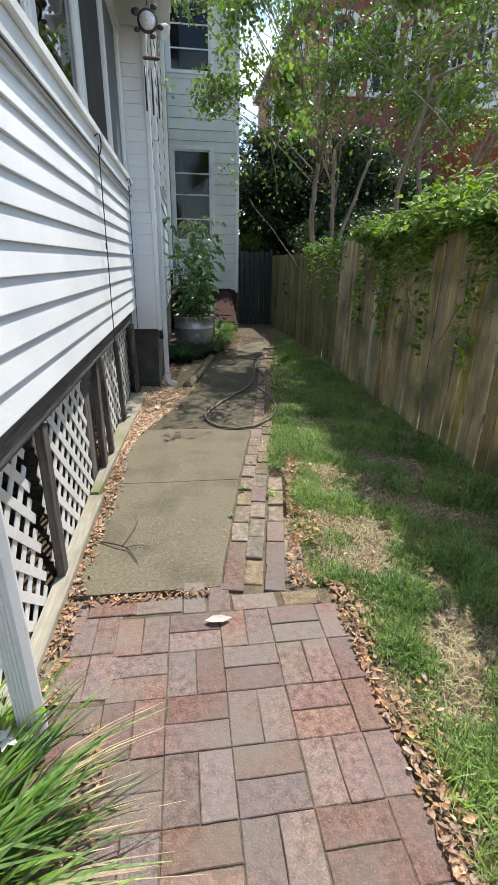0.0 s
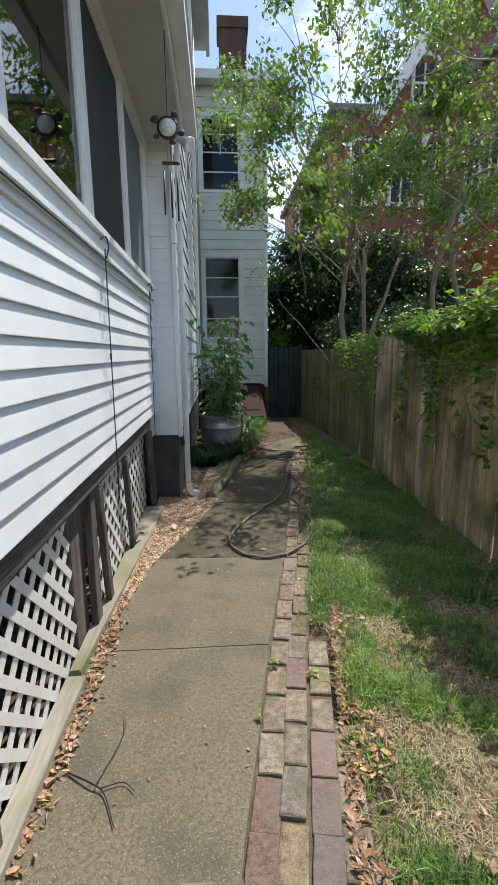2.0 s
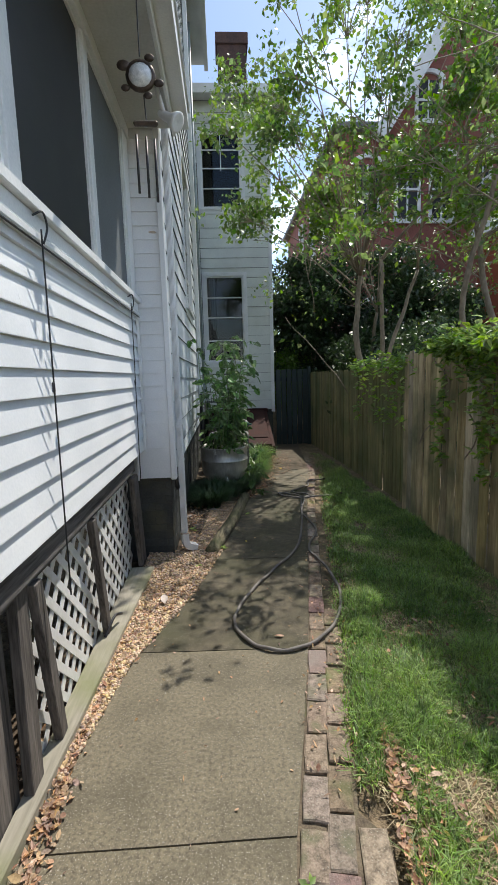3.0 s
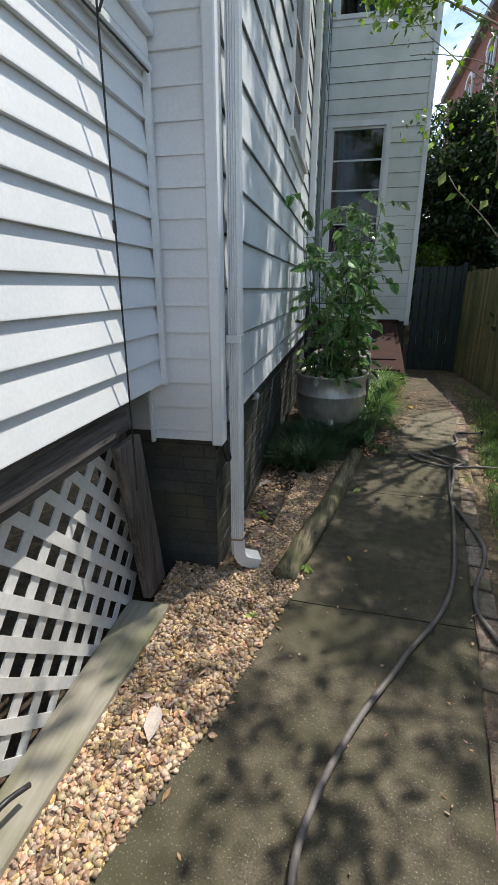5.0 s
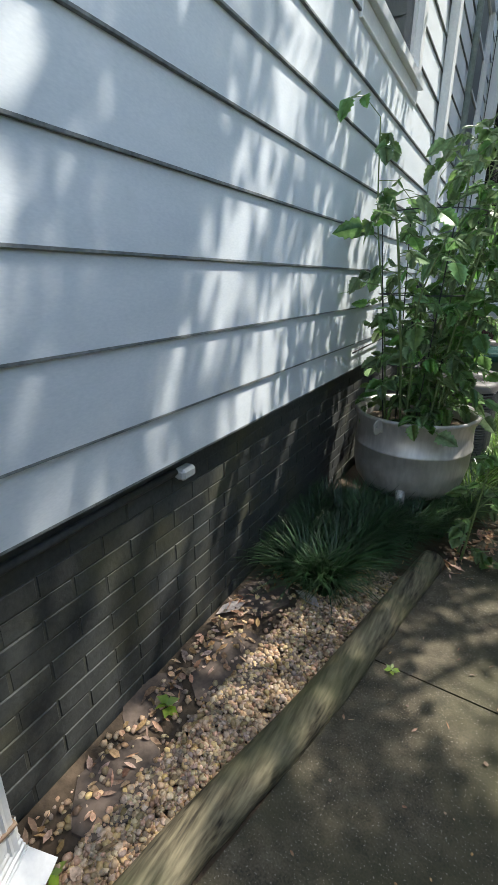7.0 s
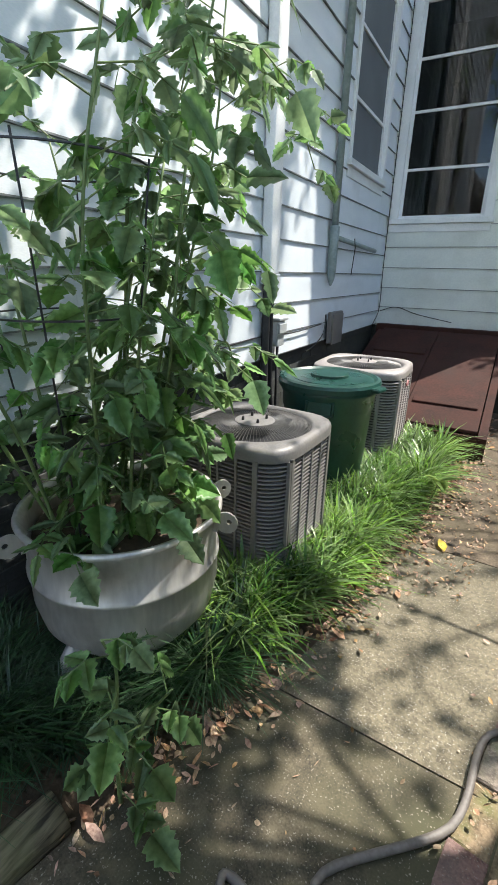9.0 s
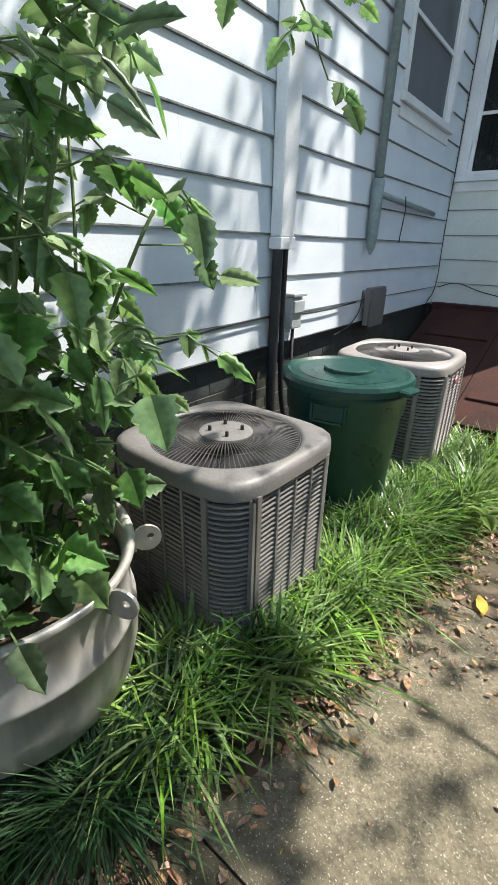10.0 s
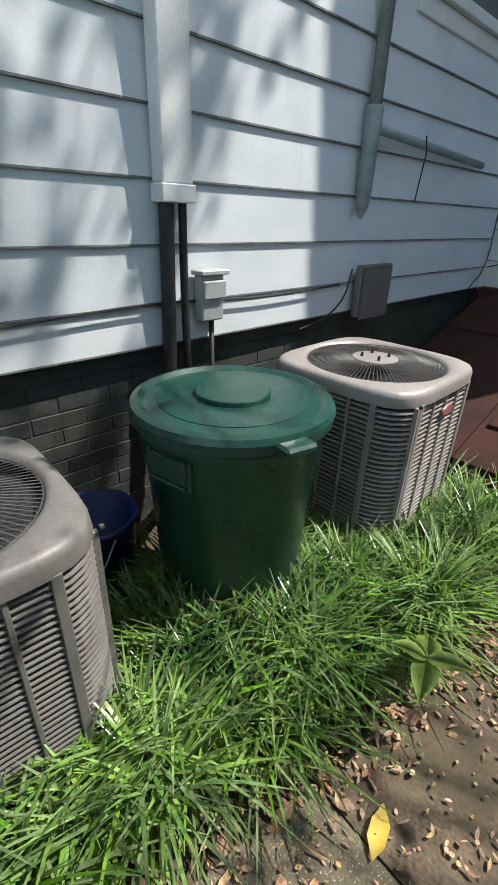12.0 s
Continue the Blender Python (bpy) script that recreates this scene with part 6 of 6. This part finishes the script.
    return v, f.reshape(-1, 4)


def lawn():
    g = np.random.default_rng(41)
    n = 420000
    y = g.uniform(0, 1, n) ** 1.3 * 11.5 - 0.3
    x = g.uniform(0.9, 2.6, n)
    edge = np.where(y < 1.72, 0.99, slab_right(y) + np.where(y < 3.1, 0.34, 0.15))
    p = 0.45 * (np.sin(x * 5.1 + 1.7 * np.sin(y * 2.3)) * np.sin(y * 4.3 + 1.3 * np.sin(x * 3.7)) + 0.6 * np.sin(x * 13 + y * 4) * np.sin(y * 11 - x * 5))
    dens = np.clip(0.50 + p * 2.0 + np.clip(y - 1.3, -1, 3) * 0.28, 0.05, 1) * np.clip((x - edge - 0.02) * 6, 0, 1) * np.where(y > 5.5, np.clip(1.3 - (y - 5.5) * 0.3, 0.1, 1), 1)
    ok = (g.random(n) < dens) & (x < 2.48)
    x, y, p = x[ok], y[ok], p[ok]
    n = len(x)
    h = g.uniform(0.03, 0.09, n) * np.clip(0.75 + 1.3 * p, 0.4, 1.7)
    v, f = blades(g, np.stack([x, y, ground_z(y) - 0.02 + 0 * x], 1), h + 0.01, g.uniform(0.003, 0.0065, n), g.uniform(0.2, 1.15, n))
    raw("lawn", v, f, GRASS, label="patchy green lawn with bare dry spots", kind="stuff")
    m = 60000
    y = g.uniform(-0.3, 6.0, m)
    x = g.uniform(1.0, 2.45, m)
    ok = x > np.where(y < 1.72, 1.02, slab_right(y) + 0.3)
    x, y = x[ok], y[ok]
    v, f = blades(g, np.stack([x, y, ground_z(y) - 0.018 + 0 * x], 1), g.uniform(0.02, 0.05, len(x)), g.uniform(0.002, 0.004, len(x)), g.uniform(1.0, 2.0, len(x)))
    return raw("dry_thatch", v, f, STRAW, label="pale straw-coloured dead grass lying between the tufts", kind="stuff")


lawn()


def mondo():
    """Separate fountains of arching blades, dense enough to hide the soil; round the cauldron finer ones with shade put
    into their colour.
    """
    g = np.random.default_rng(43)
    tufts = []
    for yy in np.arange(7.15, 11.0, 0.125):
        right = float(np.interp(yy, [7.1, 7.6, 8.0, 8.6, 9.3, 10.2, 10.9], [0.42, 0.66, 0.82, 0.98, 1.12, 1.22, 1.20]))
        left = 0.08 if yy < 7.75 else (0.78 if yy < 8.3 else 0.86)
        if yy > 9.15:
            left = 0.55 if yy < 10.0 else 0.9
        left = min(left, right - 0.18)
        for xx in np.arange(left, right, 0.125):
            p = (xx + g.uniform(-0.05, 0.05), yy + g.uniform(-0.05, 0.05))
            tufts.append(p if math.hypot(p[0] - 0.45, p[1] - 7.93) > 0.2 else (0.80, p[1]))
    for k in range(16):
        tufts.append((0.06 + g.uniform(0, 0.36), 6.90 + g.uniform(0, 0.6)))
    tufts = np.array(tufts)
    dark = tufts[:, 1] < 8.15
    for which, m, w, tall, material, text in ((dark, 210, 0.75, 0.88, SHADED_MONDO, "mondo grass by the cauldron, coloured dark blue-green for shade"),
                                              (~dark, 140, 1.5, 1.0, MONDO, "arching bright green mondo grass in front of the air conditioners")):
        t = np.repeat(tufts[which], m, 0)
        vigour = np.repeat(g.uniform(0.78, 1.15, which.sum()), m)
        n = len(t)
        a = g.uniform(0, 2 * math.pi, n)
        r = g.uniform(0, 0.032, n)
        root = np.stack([t[:, 0] + r * np.cos(a), t[:, 1] + r * np.sin(a), ground_z(t[:, 1]) - 0.01], 1)
        h = g.uniform(0.20, 0.40, n) * tall * vigour
        v, f = blades(g, root, h, w * g.uniform(0.0055, 0.0105, n), g.uniform(0.3, 1.15, n), 5, a + g.normal(0, 0.2, n))
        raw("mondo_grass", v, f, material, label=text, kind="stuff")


mondo()


def lily_clump():
    g = np.random.default_rng(47)
    c = empty("flower_clump", (-0.30, 0.62, 0), "clump of strap-leaved green plant with white flowers at the patio edge", "plant")
    n = 720
    a = g.uniform(0, 2 * math.pi, n)
    r = g.uniform(0, 0.26, n)
    root = np.stack([-0.40 + r * np.cos(a), 0.60 + 1.3 * r * np.sin(a), np.zeros(n) - 0.02], 1)
    h = g.uniform(0.22, 0.44, n)
    v, f = blades(g, root, h, g.uniform(0.009, 0.018, n), g.uniform(0.5, 1.3, n), 5, a + g.normal(0, 0.5, n))
    raw("strap_leaves", v, f, MONDO, c)
    b = g.uniform(-0.9, 0.9, 110)
    root = np.stack([-0.26 + 0.1 * np.cos(b), 0.60 + 0.36 * np.sin(b), np.zeros(110)], 1)
    v, f = blades(g, root, g.uniform(0.14, 0.30, 110), g.uniform(0.005, 0.010, 110), g.uniform(1.1, 1.7, 110), 5, b * 0.6)
    raw("withered_leaves", v, f, STRAW, c)
    m = 46
    a = g.uniform(0, 2 * math.pi, m)
    pos = np.stack([-0.30 + 0.09 * np.cos(a) * g.random(m), 1.02 + 0.1 * np.sin(a) * g.random(m), g.uniform(0.08, 0.24, m)], 1)
    v, f = scatter(LEAF_V, LEAF_F, pos, rotations(g, m, 0.6), 0.085 * g.uniform(0.7, 1.2, m))
    raw("round_leaves", v, f, VINE_LEAF, c)
    for p in ((-0.24, 0.95, 0.19), (-0.27, 0.88, 0.17), (-0.42, 0.78, 0.30)):
        pos = np.array([p] * 6)
        v, f = scatter(LEAF_V, LEAF_F, pos, rotations(g, 6, 0.7, np.arange(6) * 1.05), np.full(6, 0.04))
        raw("flower", v, f, PETAL, c)


lily_clump()


def weeds():
    g = np.random.default_rng(53)
    for i, (x, y, s) in enumerate(((0.09, 6.10, 0.045), (0.40, 5.60, 0.035), (0.14, 5.62, 0.035), (0.68, 6.62, 0.025), (0.20, 5.20, 0.025), (0.66, 2.75, 0.028), (0.84, 2.66, 0.03), (0.55, 2.4, 0.022))):
        w = empty("weed", (x, y, 0), "small green weed sprouting at the path edge", "weed")
        n = 7
        pos = np.array([(x, y, float(ground_z(y)) + s * 0.6)] * n) + g.normal(0, s * 0.15, (n, 3))
        v, f = scatter(LEAF_V, LEAF_F, pos, rotations(g, n, 0.5, np.arange(n) * 0.9), s * g.uniform(0.8, 1.4, n))
        raw("leaves", v, f, VINE_LEAF, w)
        part("stem", tube(bmesh.new(), [(x, y, float(ground_z(y)) - 0.02), (x, y, float(ground_z(y)) + s * 0.6)], 0.002, 5), STEM, w)


weeds()
w = empty("weed", (1.30, 9.72, 0), "broad-leaved pale green seedling rising out of the mondo grass", "weed")
part("stem", tube(bmesh.new(), smooth_path([(1.26, 9.72, -0.05), (1.29, 9.71, 0.10), (1.31, 9.71, 0.20)], 4), 0.004, 6, 0.003), STEM, w, smooth=True)
for turn, size, pitch in ((200, 0.15, 0.1), (285, 0.13, 0.35), (20, 0.15, -0.25), (70, 0.09, 0.1), (130, 0.12, 0.5)):
    M = Matrix.Translation((1.31, 9.71, 0.20)) @ Matrix.Rotation(radians(turn), 4, "Z") @ Matrix.Rotation(pitch, 4, "X") @ Matrix.Scale(size, 4)
    raw("leaf", [tuple(M @ Vector(p)) for p in OVATE_V], OVATE_F, VINE_LEAF, w, smooth=True)


# ---- gravel and leaf litter ----
def icosphere(sub):
    bm = bmesh.new()
    bmesh.ops.create_icosphere(bm, subdivisions=sub, radius=1)
    v, f = [tuple(p.co) for p in bm.verts], [[q.index for q in p.verts] for p in bm.faces]
    bm.free()
    return np.array(v), np.array(f)


def pebbles(name, n, region, size, seed, label, depth=0.015):
    g = np.random.default_rng(seed)
    V, F = icosphere(1)
    allv, allf, off = [], [], 0
    for k in range(6):
        r = np.random.default_rng(seed + k)
        sh = V * (1 + 0.2 * np.sin(V @ r.normal(0, 2.2, 3) + k)[:, None]) * (1 + 0.2 * np.sin(V @ r.normal(0, 3, 3))[:, None])
        m = n // 6
        x, y = region(g, m)
        s = size * g.uniform(0.5, 1.6, m)
        z = ground_z(y) + g.uniform(-0.5, 1, m) * depth + np.clip(slab_left(y) - x, 0, 0.6) * 0.03
        sc = np.stack([s * g.uniform(0.8, 1.3, m), s, s * g.uniform(0.4, 0.7, m)], 1)
        v, f = scatter(sh, F, np.stack([x, y, z], 1), rotations(g, m, 0.5), sc)
        allv.append(v)
        allf.append(f + off)
        off += len(v)
    return raw(name, np.concatenate(allv), np.concatenate(allf), PEBBLE, label=label, smooth=True, kind="stuff")


def gravel_region(g, m):
    y = 3.2 + 2.35 * g.random(m) ** 0.8
    l, r = np.where(y < 5.15, -0.27, -0.26), slab_left(y) + 0.01
    return l + (r - l) * g.random(m), y


def bed_region(g, m):
    y = 5.45 + 1.75 * g.random(m)
    r = slab_left(y) - 0.12
    l = np.where(g.random(m) < 0.12, 0.0, 0.48) * r
    return l + (r - l) * g.random(m), y


pebbles("gravel", 20500, gravel_region, 0.0088, 61, "warm tan and orange pea gravel beside the path")
pebbles("gravel", 7600, bed_region, 0.0080, 67, "pale pea gravel in the bed inside the log", 0.01)
for x, y, r in ((0.12, 5.85, 0.12), (0.17, 6.35, 0.15), (0.10, 6.75, 0.12), (0.03, 6.1, 0.10)):
    bm = bmesh.new()
    k = 11
    top = [bm.verts.new((x + r * (0.85 + 0.15 * math.sin(i * 2.3 + x * 9)) * math.cos(2 * math.pi * i / k), y + 1.2 * r * math.sin(2 * math.pi * i / k), 0.016)) for i in range(k)]
    bot = [bm.verts.new((v.co.x, v.co.y, -0.02)) for v in top]
    bm.faces.new(top)
    for i in range(k):
        bm.faces.new((top[i], top[(i + 1) % k], bot[(i + 1) % k], bot[i]))
    tagged(part("stepping_stone", bm, SLATE, label="flat dark stone half buried in the gravel bed"), category="stone", group="flat stones in the bed")

CURL_V = [(0, -0.5, 0), (-0.32, -0.15, 0.10), (0.30, -0.2, 0.12), (-0.28, 0.2, 0.13), (0.34, 0.22, 0.07), (0, 0.6, 0.04), (0, 0.0, -0.02)]
CURL_F = [(0, 6, 1), (0, 2, 6), (1, 6, 3), (2, 4, 6), (3, 6, 5), (4, 5, 6)]


def litter(n, region, size, seed, label, lift=0.012):
    g = np.random.default_rng(seed)
    x, y = region(g, n)
    z = ground_z(y) + lift * g.random(n) + 0.004 + np.clip(slab_left(y) - x, 0, 0.6) * 0.03
    v, f = scatter(CURL_V, CURL_F, np.stack([x, y, z], 1), rotations(g, n, 0.6), np.stack([size * g.uniform(0.5, 1.7, n) * g.uniform(0.5, 1.0, n), size * g.uniform(0.5, 1.9, n), size * g.uniform(0.4, 1.6, n)], 1))
    return raw("leaf_litter", v, f, DRY_LEAF, label=label, kind="stuff")


def patio_edge(g, n):
    y = g.uniform(-0.4, 3.4, n)
    e = np.where(y < 1.72, 0.96, slab_right(y) + 0.36)
    return e + np.abs(g.normal(0, 0.075, n)) * (1 + 0.7 * np.sin(y * 9)) - 0.01, y


def slab_left_edge(g, n):
    y = 1.0 + 4.2 * g.random(n)
    return np.where(y < 3.2, np.interp(y, [1, 3.2], [-0.30, -0.23]) + g.normal(0, 0.03, n), slab_left(y) - 0.17 + g.normal(0, 0.09, n)), y


def slab_front(g, n):
    return g.uniform(-0.2, 0.38, n), 1.715 + g.normal(0, 0.012, n)


def bed_leaves(g, n):
    y = g.uniform(5.5, 7.2, n)
    return np.abs(g.normal(0, 0.1, n)) + 0.0, y


def mondo_edge(g, n):
    y = g.uniform(7.3, 12.5, n)
    return slab_left(y) + g.normal(0, 0.07, n), y


def right_edge(g, n):
    y = g.uniform(3.0, 10.5, n)
    return slab_right(y) + g.normal(0.16, 0.09, n), y


def patio_corner(g, n):
    return g.uniform(-0.36, -0.2, n), g.uniform(1.2, 1.75, n)


def lawn_leaves(g, n):
    return g.uniform(1.1, 2.2, n), g.uniform(0, 4.5, n)


def left_of_patio(g, n):
    return -0.07 + np.abs(g.normal(0, 0.05, n)), g.uniform(0.2, 1.1, n)


for n, reg, size, seed, lab in ((1900, patio_edge, 0.025, 71, "dry brown leaves along the patio edge"), (1500, slab_left_edge, 0.025, 72, "dry leaves beside the slab"),
                                (150, slab_front, 0.022, 73, "dry leaves packed in the slab joint"), (230, bed_leaves, 0.026, 74, "dry leaves against the brick foundation"),
                                (700, mondo_edge, 0.022, 75, "dry leaves along the grass edge"), (330, mondo_edge, 0.042, 85, "larger curled brown leaves along the grass edge"), (700, right_edge, 0.018, 76, "dry leaves along the edging bricks"),
                                (130, patio_corner, 0.026, 77, "dry leaves in the patio corner"), (750, lawn_leaves, 0.026, 78, "scattered dry leaves on the lawn"),
                                (120, left_of_patio, 0.026, 79, "dry leaves beside the flower clump")):
    litter(n, reg, size, seed, lab)


def gravel_leaves(g, n):
    y = 3.0 + 2.2 * g.random(n)
    return -0.22 + (slab_left(y) + 0.20) * g.random(n), y


def bed_margin(g, n):
    y = g.uniform(8.9, 11.0, n)
    return slab_left(y) + g.uniform(-0.1, 0.38, n), y


litter(620, gravel_leaves, 0.024, 87, "dry brown leaves scattered over the pea gravel", 0.022)
litter(700, bed_margin, 0.016, 88, "brown leaf crumbs spread from the grass edge over the path")


def specks(g, n):
    y = g.uniform(2.0, 10.5, n)
    return slab_left(y) + (slab_right(y) - slab_left(y)) * g.random(n), y


litter(230, specks, 0.013, 83, "tiny dry petals and leaf bits scattered on the concrete", 0.003)


def single_leaf(x, y, size, turn, material, label, z=0.012, curl=1.0):
    v = [(a * 0.8, b * 1.3, c * curl) for a, b, c in CURL_V]
    M = Matrix.Translation((x, y, z + float(ground_z(y)))) @ Matrix.Rotation(radians(turn), 4, "Z") @ Matrix.Scale(size, 4)
    ob = raw("fallen_leaf", [tuple(M @ Vector(p)) for p in v], CURL_F, material, label=label)
    return tagged(ob, category="leaf")


single_leaf(0.40, 1.53, 0.085, -88, PALE_LEAF, "large pale fallen leaf lying on the brick patio", 0.016, 0.5)
single_leaf(-0.02, 4.62, 0.10, 10, PALE_LEAF, "large pale fallen leaf lying on the gravel", 0.03)
single_leaf(0.02, 6.59, 0.10, -30, PALE_LEAF, "long pale fallen leaf against the dark foundation", 0.02)
single_leaf(0.28, 6.81, 0.10, 70, PALE_LEAF, "long pale fallen leaf on the gravel bed", 0.02)
single_leaf(1.408, 9.38, 0.09, 20, YELLOW_LEAF, "bright yellow fallen leaf beside the grass", 0.012)
single_leaf(0.62, 5.75, 0.035, 20, YELLOW_LEAF, "small yellow fallen leaf on the concrete", 0.008)
single_leaf(0.74, 4.12, 0.045, 80, DRY_LEAF, "brown fallen leaf inside the hose loop", 0.008)
bm = tube(bmesh.new(), smooth_path([(-0.20, 2.20, 0.008), (-0.10, 2.14, 0.02), (-0.04, 2.10, 0.012), (0.02, 1.98, 0.008)], 4), 0.004, 5, 0.002)
tube(bm, smooth_path([(-0.06, 2.12, 0.014), (0.02, 2.14, 0.012), (0.07, 2.10, 0.01)], 4), 0.0025, 5, 0.0015)
tube(bm, smooth_path([(-0.08, 2.13, 0.014), (-0.02, 2.35, 0.02), (-0.05, 2.5, 0.01)], 4), 0.002, 5, 0.001)
tagged(part("twig", bm, BLACK, label="thin dark forked twig lying on the concrete slab"), category="twig")

# ---- brick paving ----


def piece_mesh(name, sx, sy, sz, material, chamfer=0.004, wear=0.0, seed=1):
    """A brick with a chamfered top; wear pushes its outline in and out."""
    me = bpy.data.meshes.new(name)
    bm = bmesh.new()
    r = random.Random(seed)
    base = [(-1, -1), (0, -1), (1, -1), (1, 0), (1, 1), (0, 1), (-1, 1), (-1, 0)]
    off = [(r.uniform(-wear, wear * 0.6), r.uniform(-wear, wear * 0.6), chamfer * r.uniform(0.7, 1.0 + 250 * wear)) for _ in base]
    rings = []
    for k, z in enumerate((-sz, -chamfer, 0.0)):
        ring = []
        for (bx, by), (ox, oy, c) in zip(base, off):
            inset = c if k == 2 else 0.0
            ring.append(bm.verts.new((bx * (sx / 2 + ox - inset), by * (sy / 2 + oy - inset), z)))
        rings.append(ring)
    for p, q in zip(rings, rings[1:]):
        for i in range(8):
            bm.faces.new((p[i], p[(i + 1) % 8], q[(i + 1) % 8], q[i]))
    bm.faces.new(rings[2])
    bm.to_mesh(me)
    bm.free()
    me.materials.append(material)
    return me


pr = random.Random(91)
patio = empty("pavement", (0.3, 0.5, 0), "worn red and grey brick patio in a basketweave pattern", "patio", kind="structure")
PAVERS = [piece_mesh("brick", 0.2062, 0.1022, 0.05, BRICK_PAVER, 0.0025, 0.0022, k) for k in range(10)]
MOSSY = [piece_mesh("brick", length, 0.098, 0.05, MOSSY_PAVER, 0.005, 0.004, k) for k, length in enumerate((0.198, 0.194, 0.190, 0.186, 0.198, 0.180))]


def lay(mesh, x, y, turn, z=0.0, parent=None, jitter=1.0, scale=(1, 1, 1)):
    ob = new("brick", mesh)
    ob.parent = parent
    ob.matrix_parent_inverse = Matrix.Translation(-parent.location)
    ob.scale = scale
    ob.location = (x + pr.uniform(-0.001, 0.001) * jitter, y + pr.uniform(-0.001, 0.001) * jitter, z + pr.uniform(-0.0025, 0.002) * jitter)
    ob.rotation_euler = (radians(pr.uniform(-0.5, 0.5) * jitter), radians(pr.uniform(-0.5, 0.5) * jitter), radians(turn + pr.uniform(-0.5, 0.5) * jitter))


bm = boxes(((-0.36, -2.0, -0.06), (0.96, 1.70, -0.0055)))
part("joint_sand", bm, JOINT, patio)
X0, Y0, MODX, MODY = 0.192, 0.975, 0.2195, 0.2065
for i in range(-3, 3):
    for j in range(-13, 3):
        cx, cy = X0 + MODX * (i + 0.5), Y0 + MODY * (j + 0.5)
        if i == -3 and j >= 0:
            continue
        if i <= -2 and 1 <= j:
            continue
        flat = (i + j) % 2 == 0
        for k in (-1, 1):
            if flat:
                lay(pr.choice(PAVERS), cx, cy + k * MODY / 4, 0, 0, patio, scale=(1.047, 0.985, 1))
            else:
                lay(pr.choice(PAVERS), cx + k * MODX / 4, cy, 90, 0, patio, scale=(0.985, 1.047, 1))
for j in range(-13, 3):
    lay(pr.choice(PAVERS), X0 + 3 * MODX + 0.055, Y0 + MODY * (j + 0.5), 90, 0, patio, scale=(0.985, 1.047, 1))
for x in (-0.06, 0.145):
    lay(pr.choice(PAVERS), x, 1.665, 0, 0.004, patio)
for x, y, a in ((-0.275, 1.685, 0), (-0.275, 1.582, 0), (-0.325, 1.475, 0), (-0.325, 1.37, 0), (-0.325, 1.265, 0), (-0.061, 1.515, 90), (-0.166, 1.515, 90), (-0.061, 1.305, 90), (-0.166, 1.305, 90), (0.305, 1.70, 90), (0.418, 1.70, 90), (0.58, 1.645, 0), (0.80, 1.645, 3), (-0.255, 1.24, 20)):
    lay(pr.choice(MOSSY if y < 1.5 and x < -0.2 or x > 0.7 else PAVERS), x, y, a, 0.0, patio, 2.0)
bm = bmesh.new()
prev = None
for y in np.arange(1.70, 11.0, 0.1):
    r0, w = float(slab_right(y)) - 0.01, 0.44 if y < 2.4 else (0.335 if y < 2.95 else (0.23 if y < 4.35 else 0.125))
    row = [bm.verts.new((r0, y, float(ground_z(y)) - 0.016)), bm.verts.new((r0 + w, y, float(ground_z(y)) - 0.018))]
    if prev:
        bm.faces.new((prev[0], prev[1], row[1], row[0]))
    prev = row
part("joint_sand", bm, JOINT, patio)
row_y = 1.83
k = 0
while row_y < 10.8:
    n = 4 if row_y < 2.35 else (3 if row_y < 2.9 else (2 if row_y < 4.3 else 1))
    lean = math.degrees(-math.atan(0.19))
    for i in range(n):
        x = float(slab_right(row_y)) + 0.060 + i * 0.104
        y = row_y + 0.05 * (i % 2) - 0.01 * i
        lay(pr.choice(MOSSY if (i > 0 or row_y > 2.2) and pr.random() < 0.85 else PAVERS + MOSSY), x, y, 90 + lean + pr.uniform(-2, 2), float(ground_z(y)) - 0.002 + pr.uniform(-0.004, 0.002), patio, 1.6)
    row_y += 0.205
    k += 1

# ---- foundation bricks ----
WALL_BRICK = piece_mesh("brick", 0.2015, 0.0615, 0.03, DARK_BRICK, 0.003)
UPRIGHT_E = Matrix.Rotation(radians(90), 4, "Z") @ Matrix.Rotation(radians(90), 4, "X")
UPRIGHT_S = Matrix.Rotation(radians(90), 4, "X")


def brick_face(parent, turn, place, length, z0, z1, count_most=300):
    pieces = []
    z, row = z0, 0
    while z < z1 - 0.03:
        u = -0.1 * (row % 2)
        while u < length:
            a, b = max(0.0, u), min(length, u + 0.2)
            if b - a > 0.05:
                pieces.append(((a + b) / 2, (b - a - 0.006) / 0.196, z + 0.031))
            u += 0.206
        z += 0.0655
        row += 1
    for u, s, zz in pieces:
        ob = new("brick", WALL_BRICK)
        ob.parent = parent
        p = place(u)
        ob.matrix_basis = Matrix.Translation((p[0], p[1], zz)) @ turn @ Matrix.Diagonal((s, 1, 1, 1))
    return len(pieces)


brick_face(pier, UPRIGHT_S, lambda u: (-0.50 + u, 5.507 + 0.002 * math.sin(u * 40)), 0.465, -0.03, 0.74)
brick_face(foundation, UPRIGHT_E, lambda u: (-0.0375 + 0.0012 * math.sin(u * 37), 5.51 + u), 5.9, 0.0, 0.73)
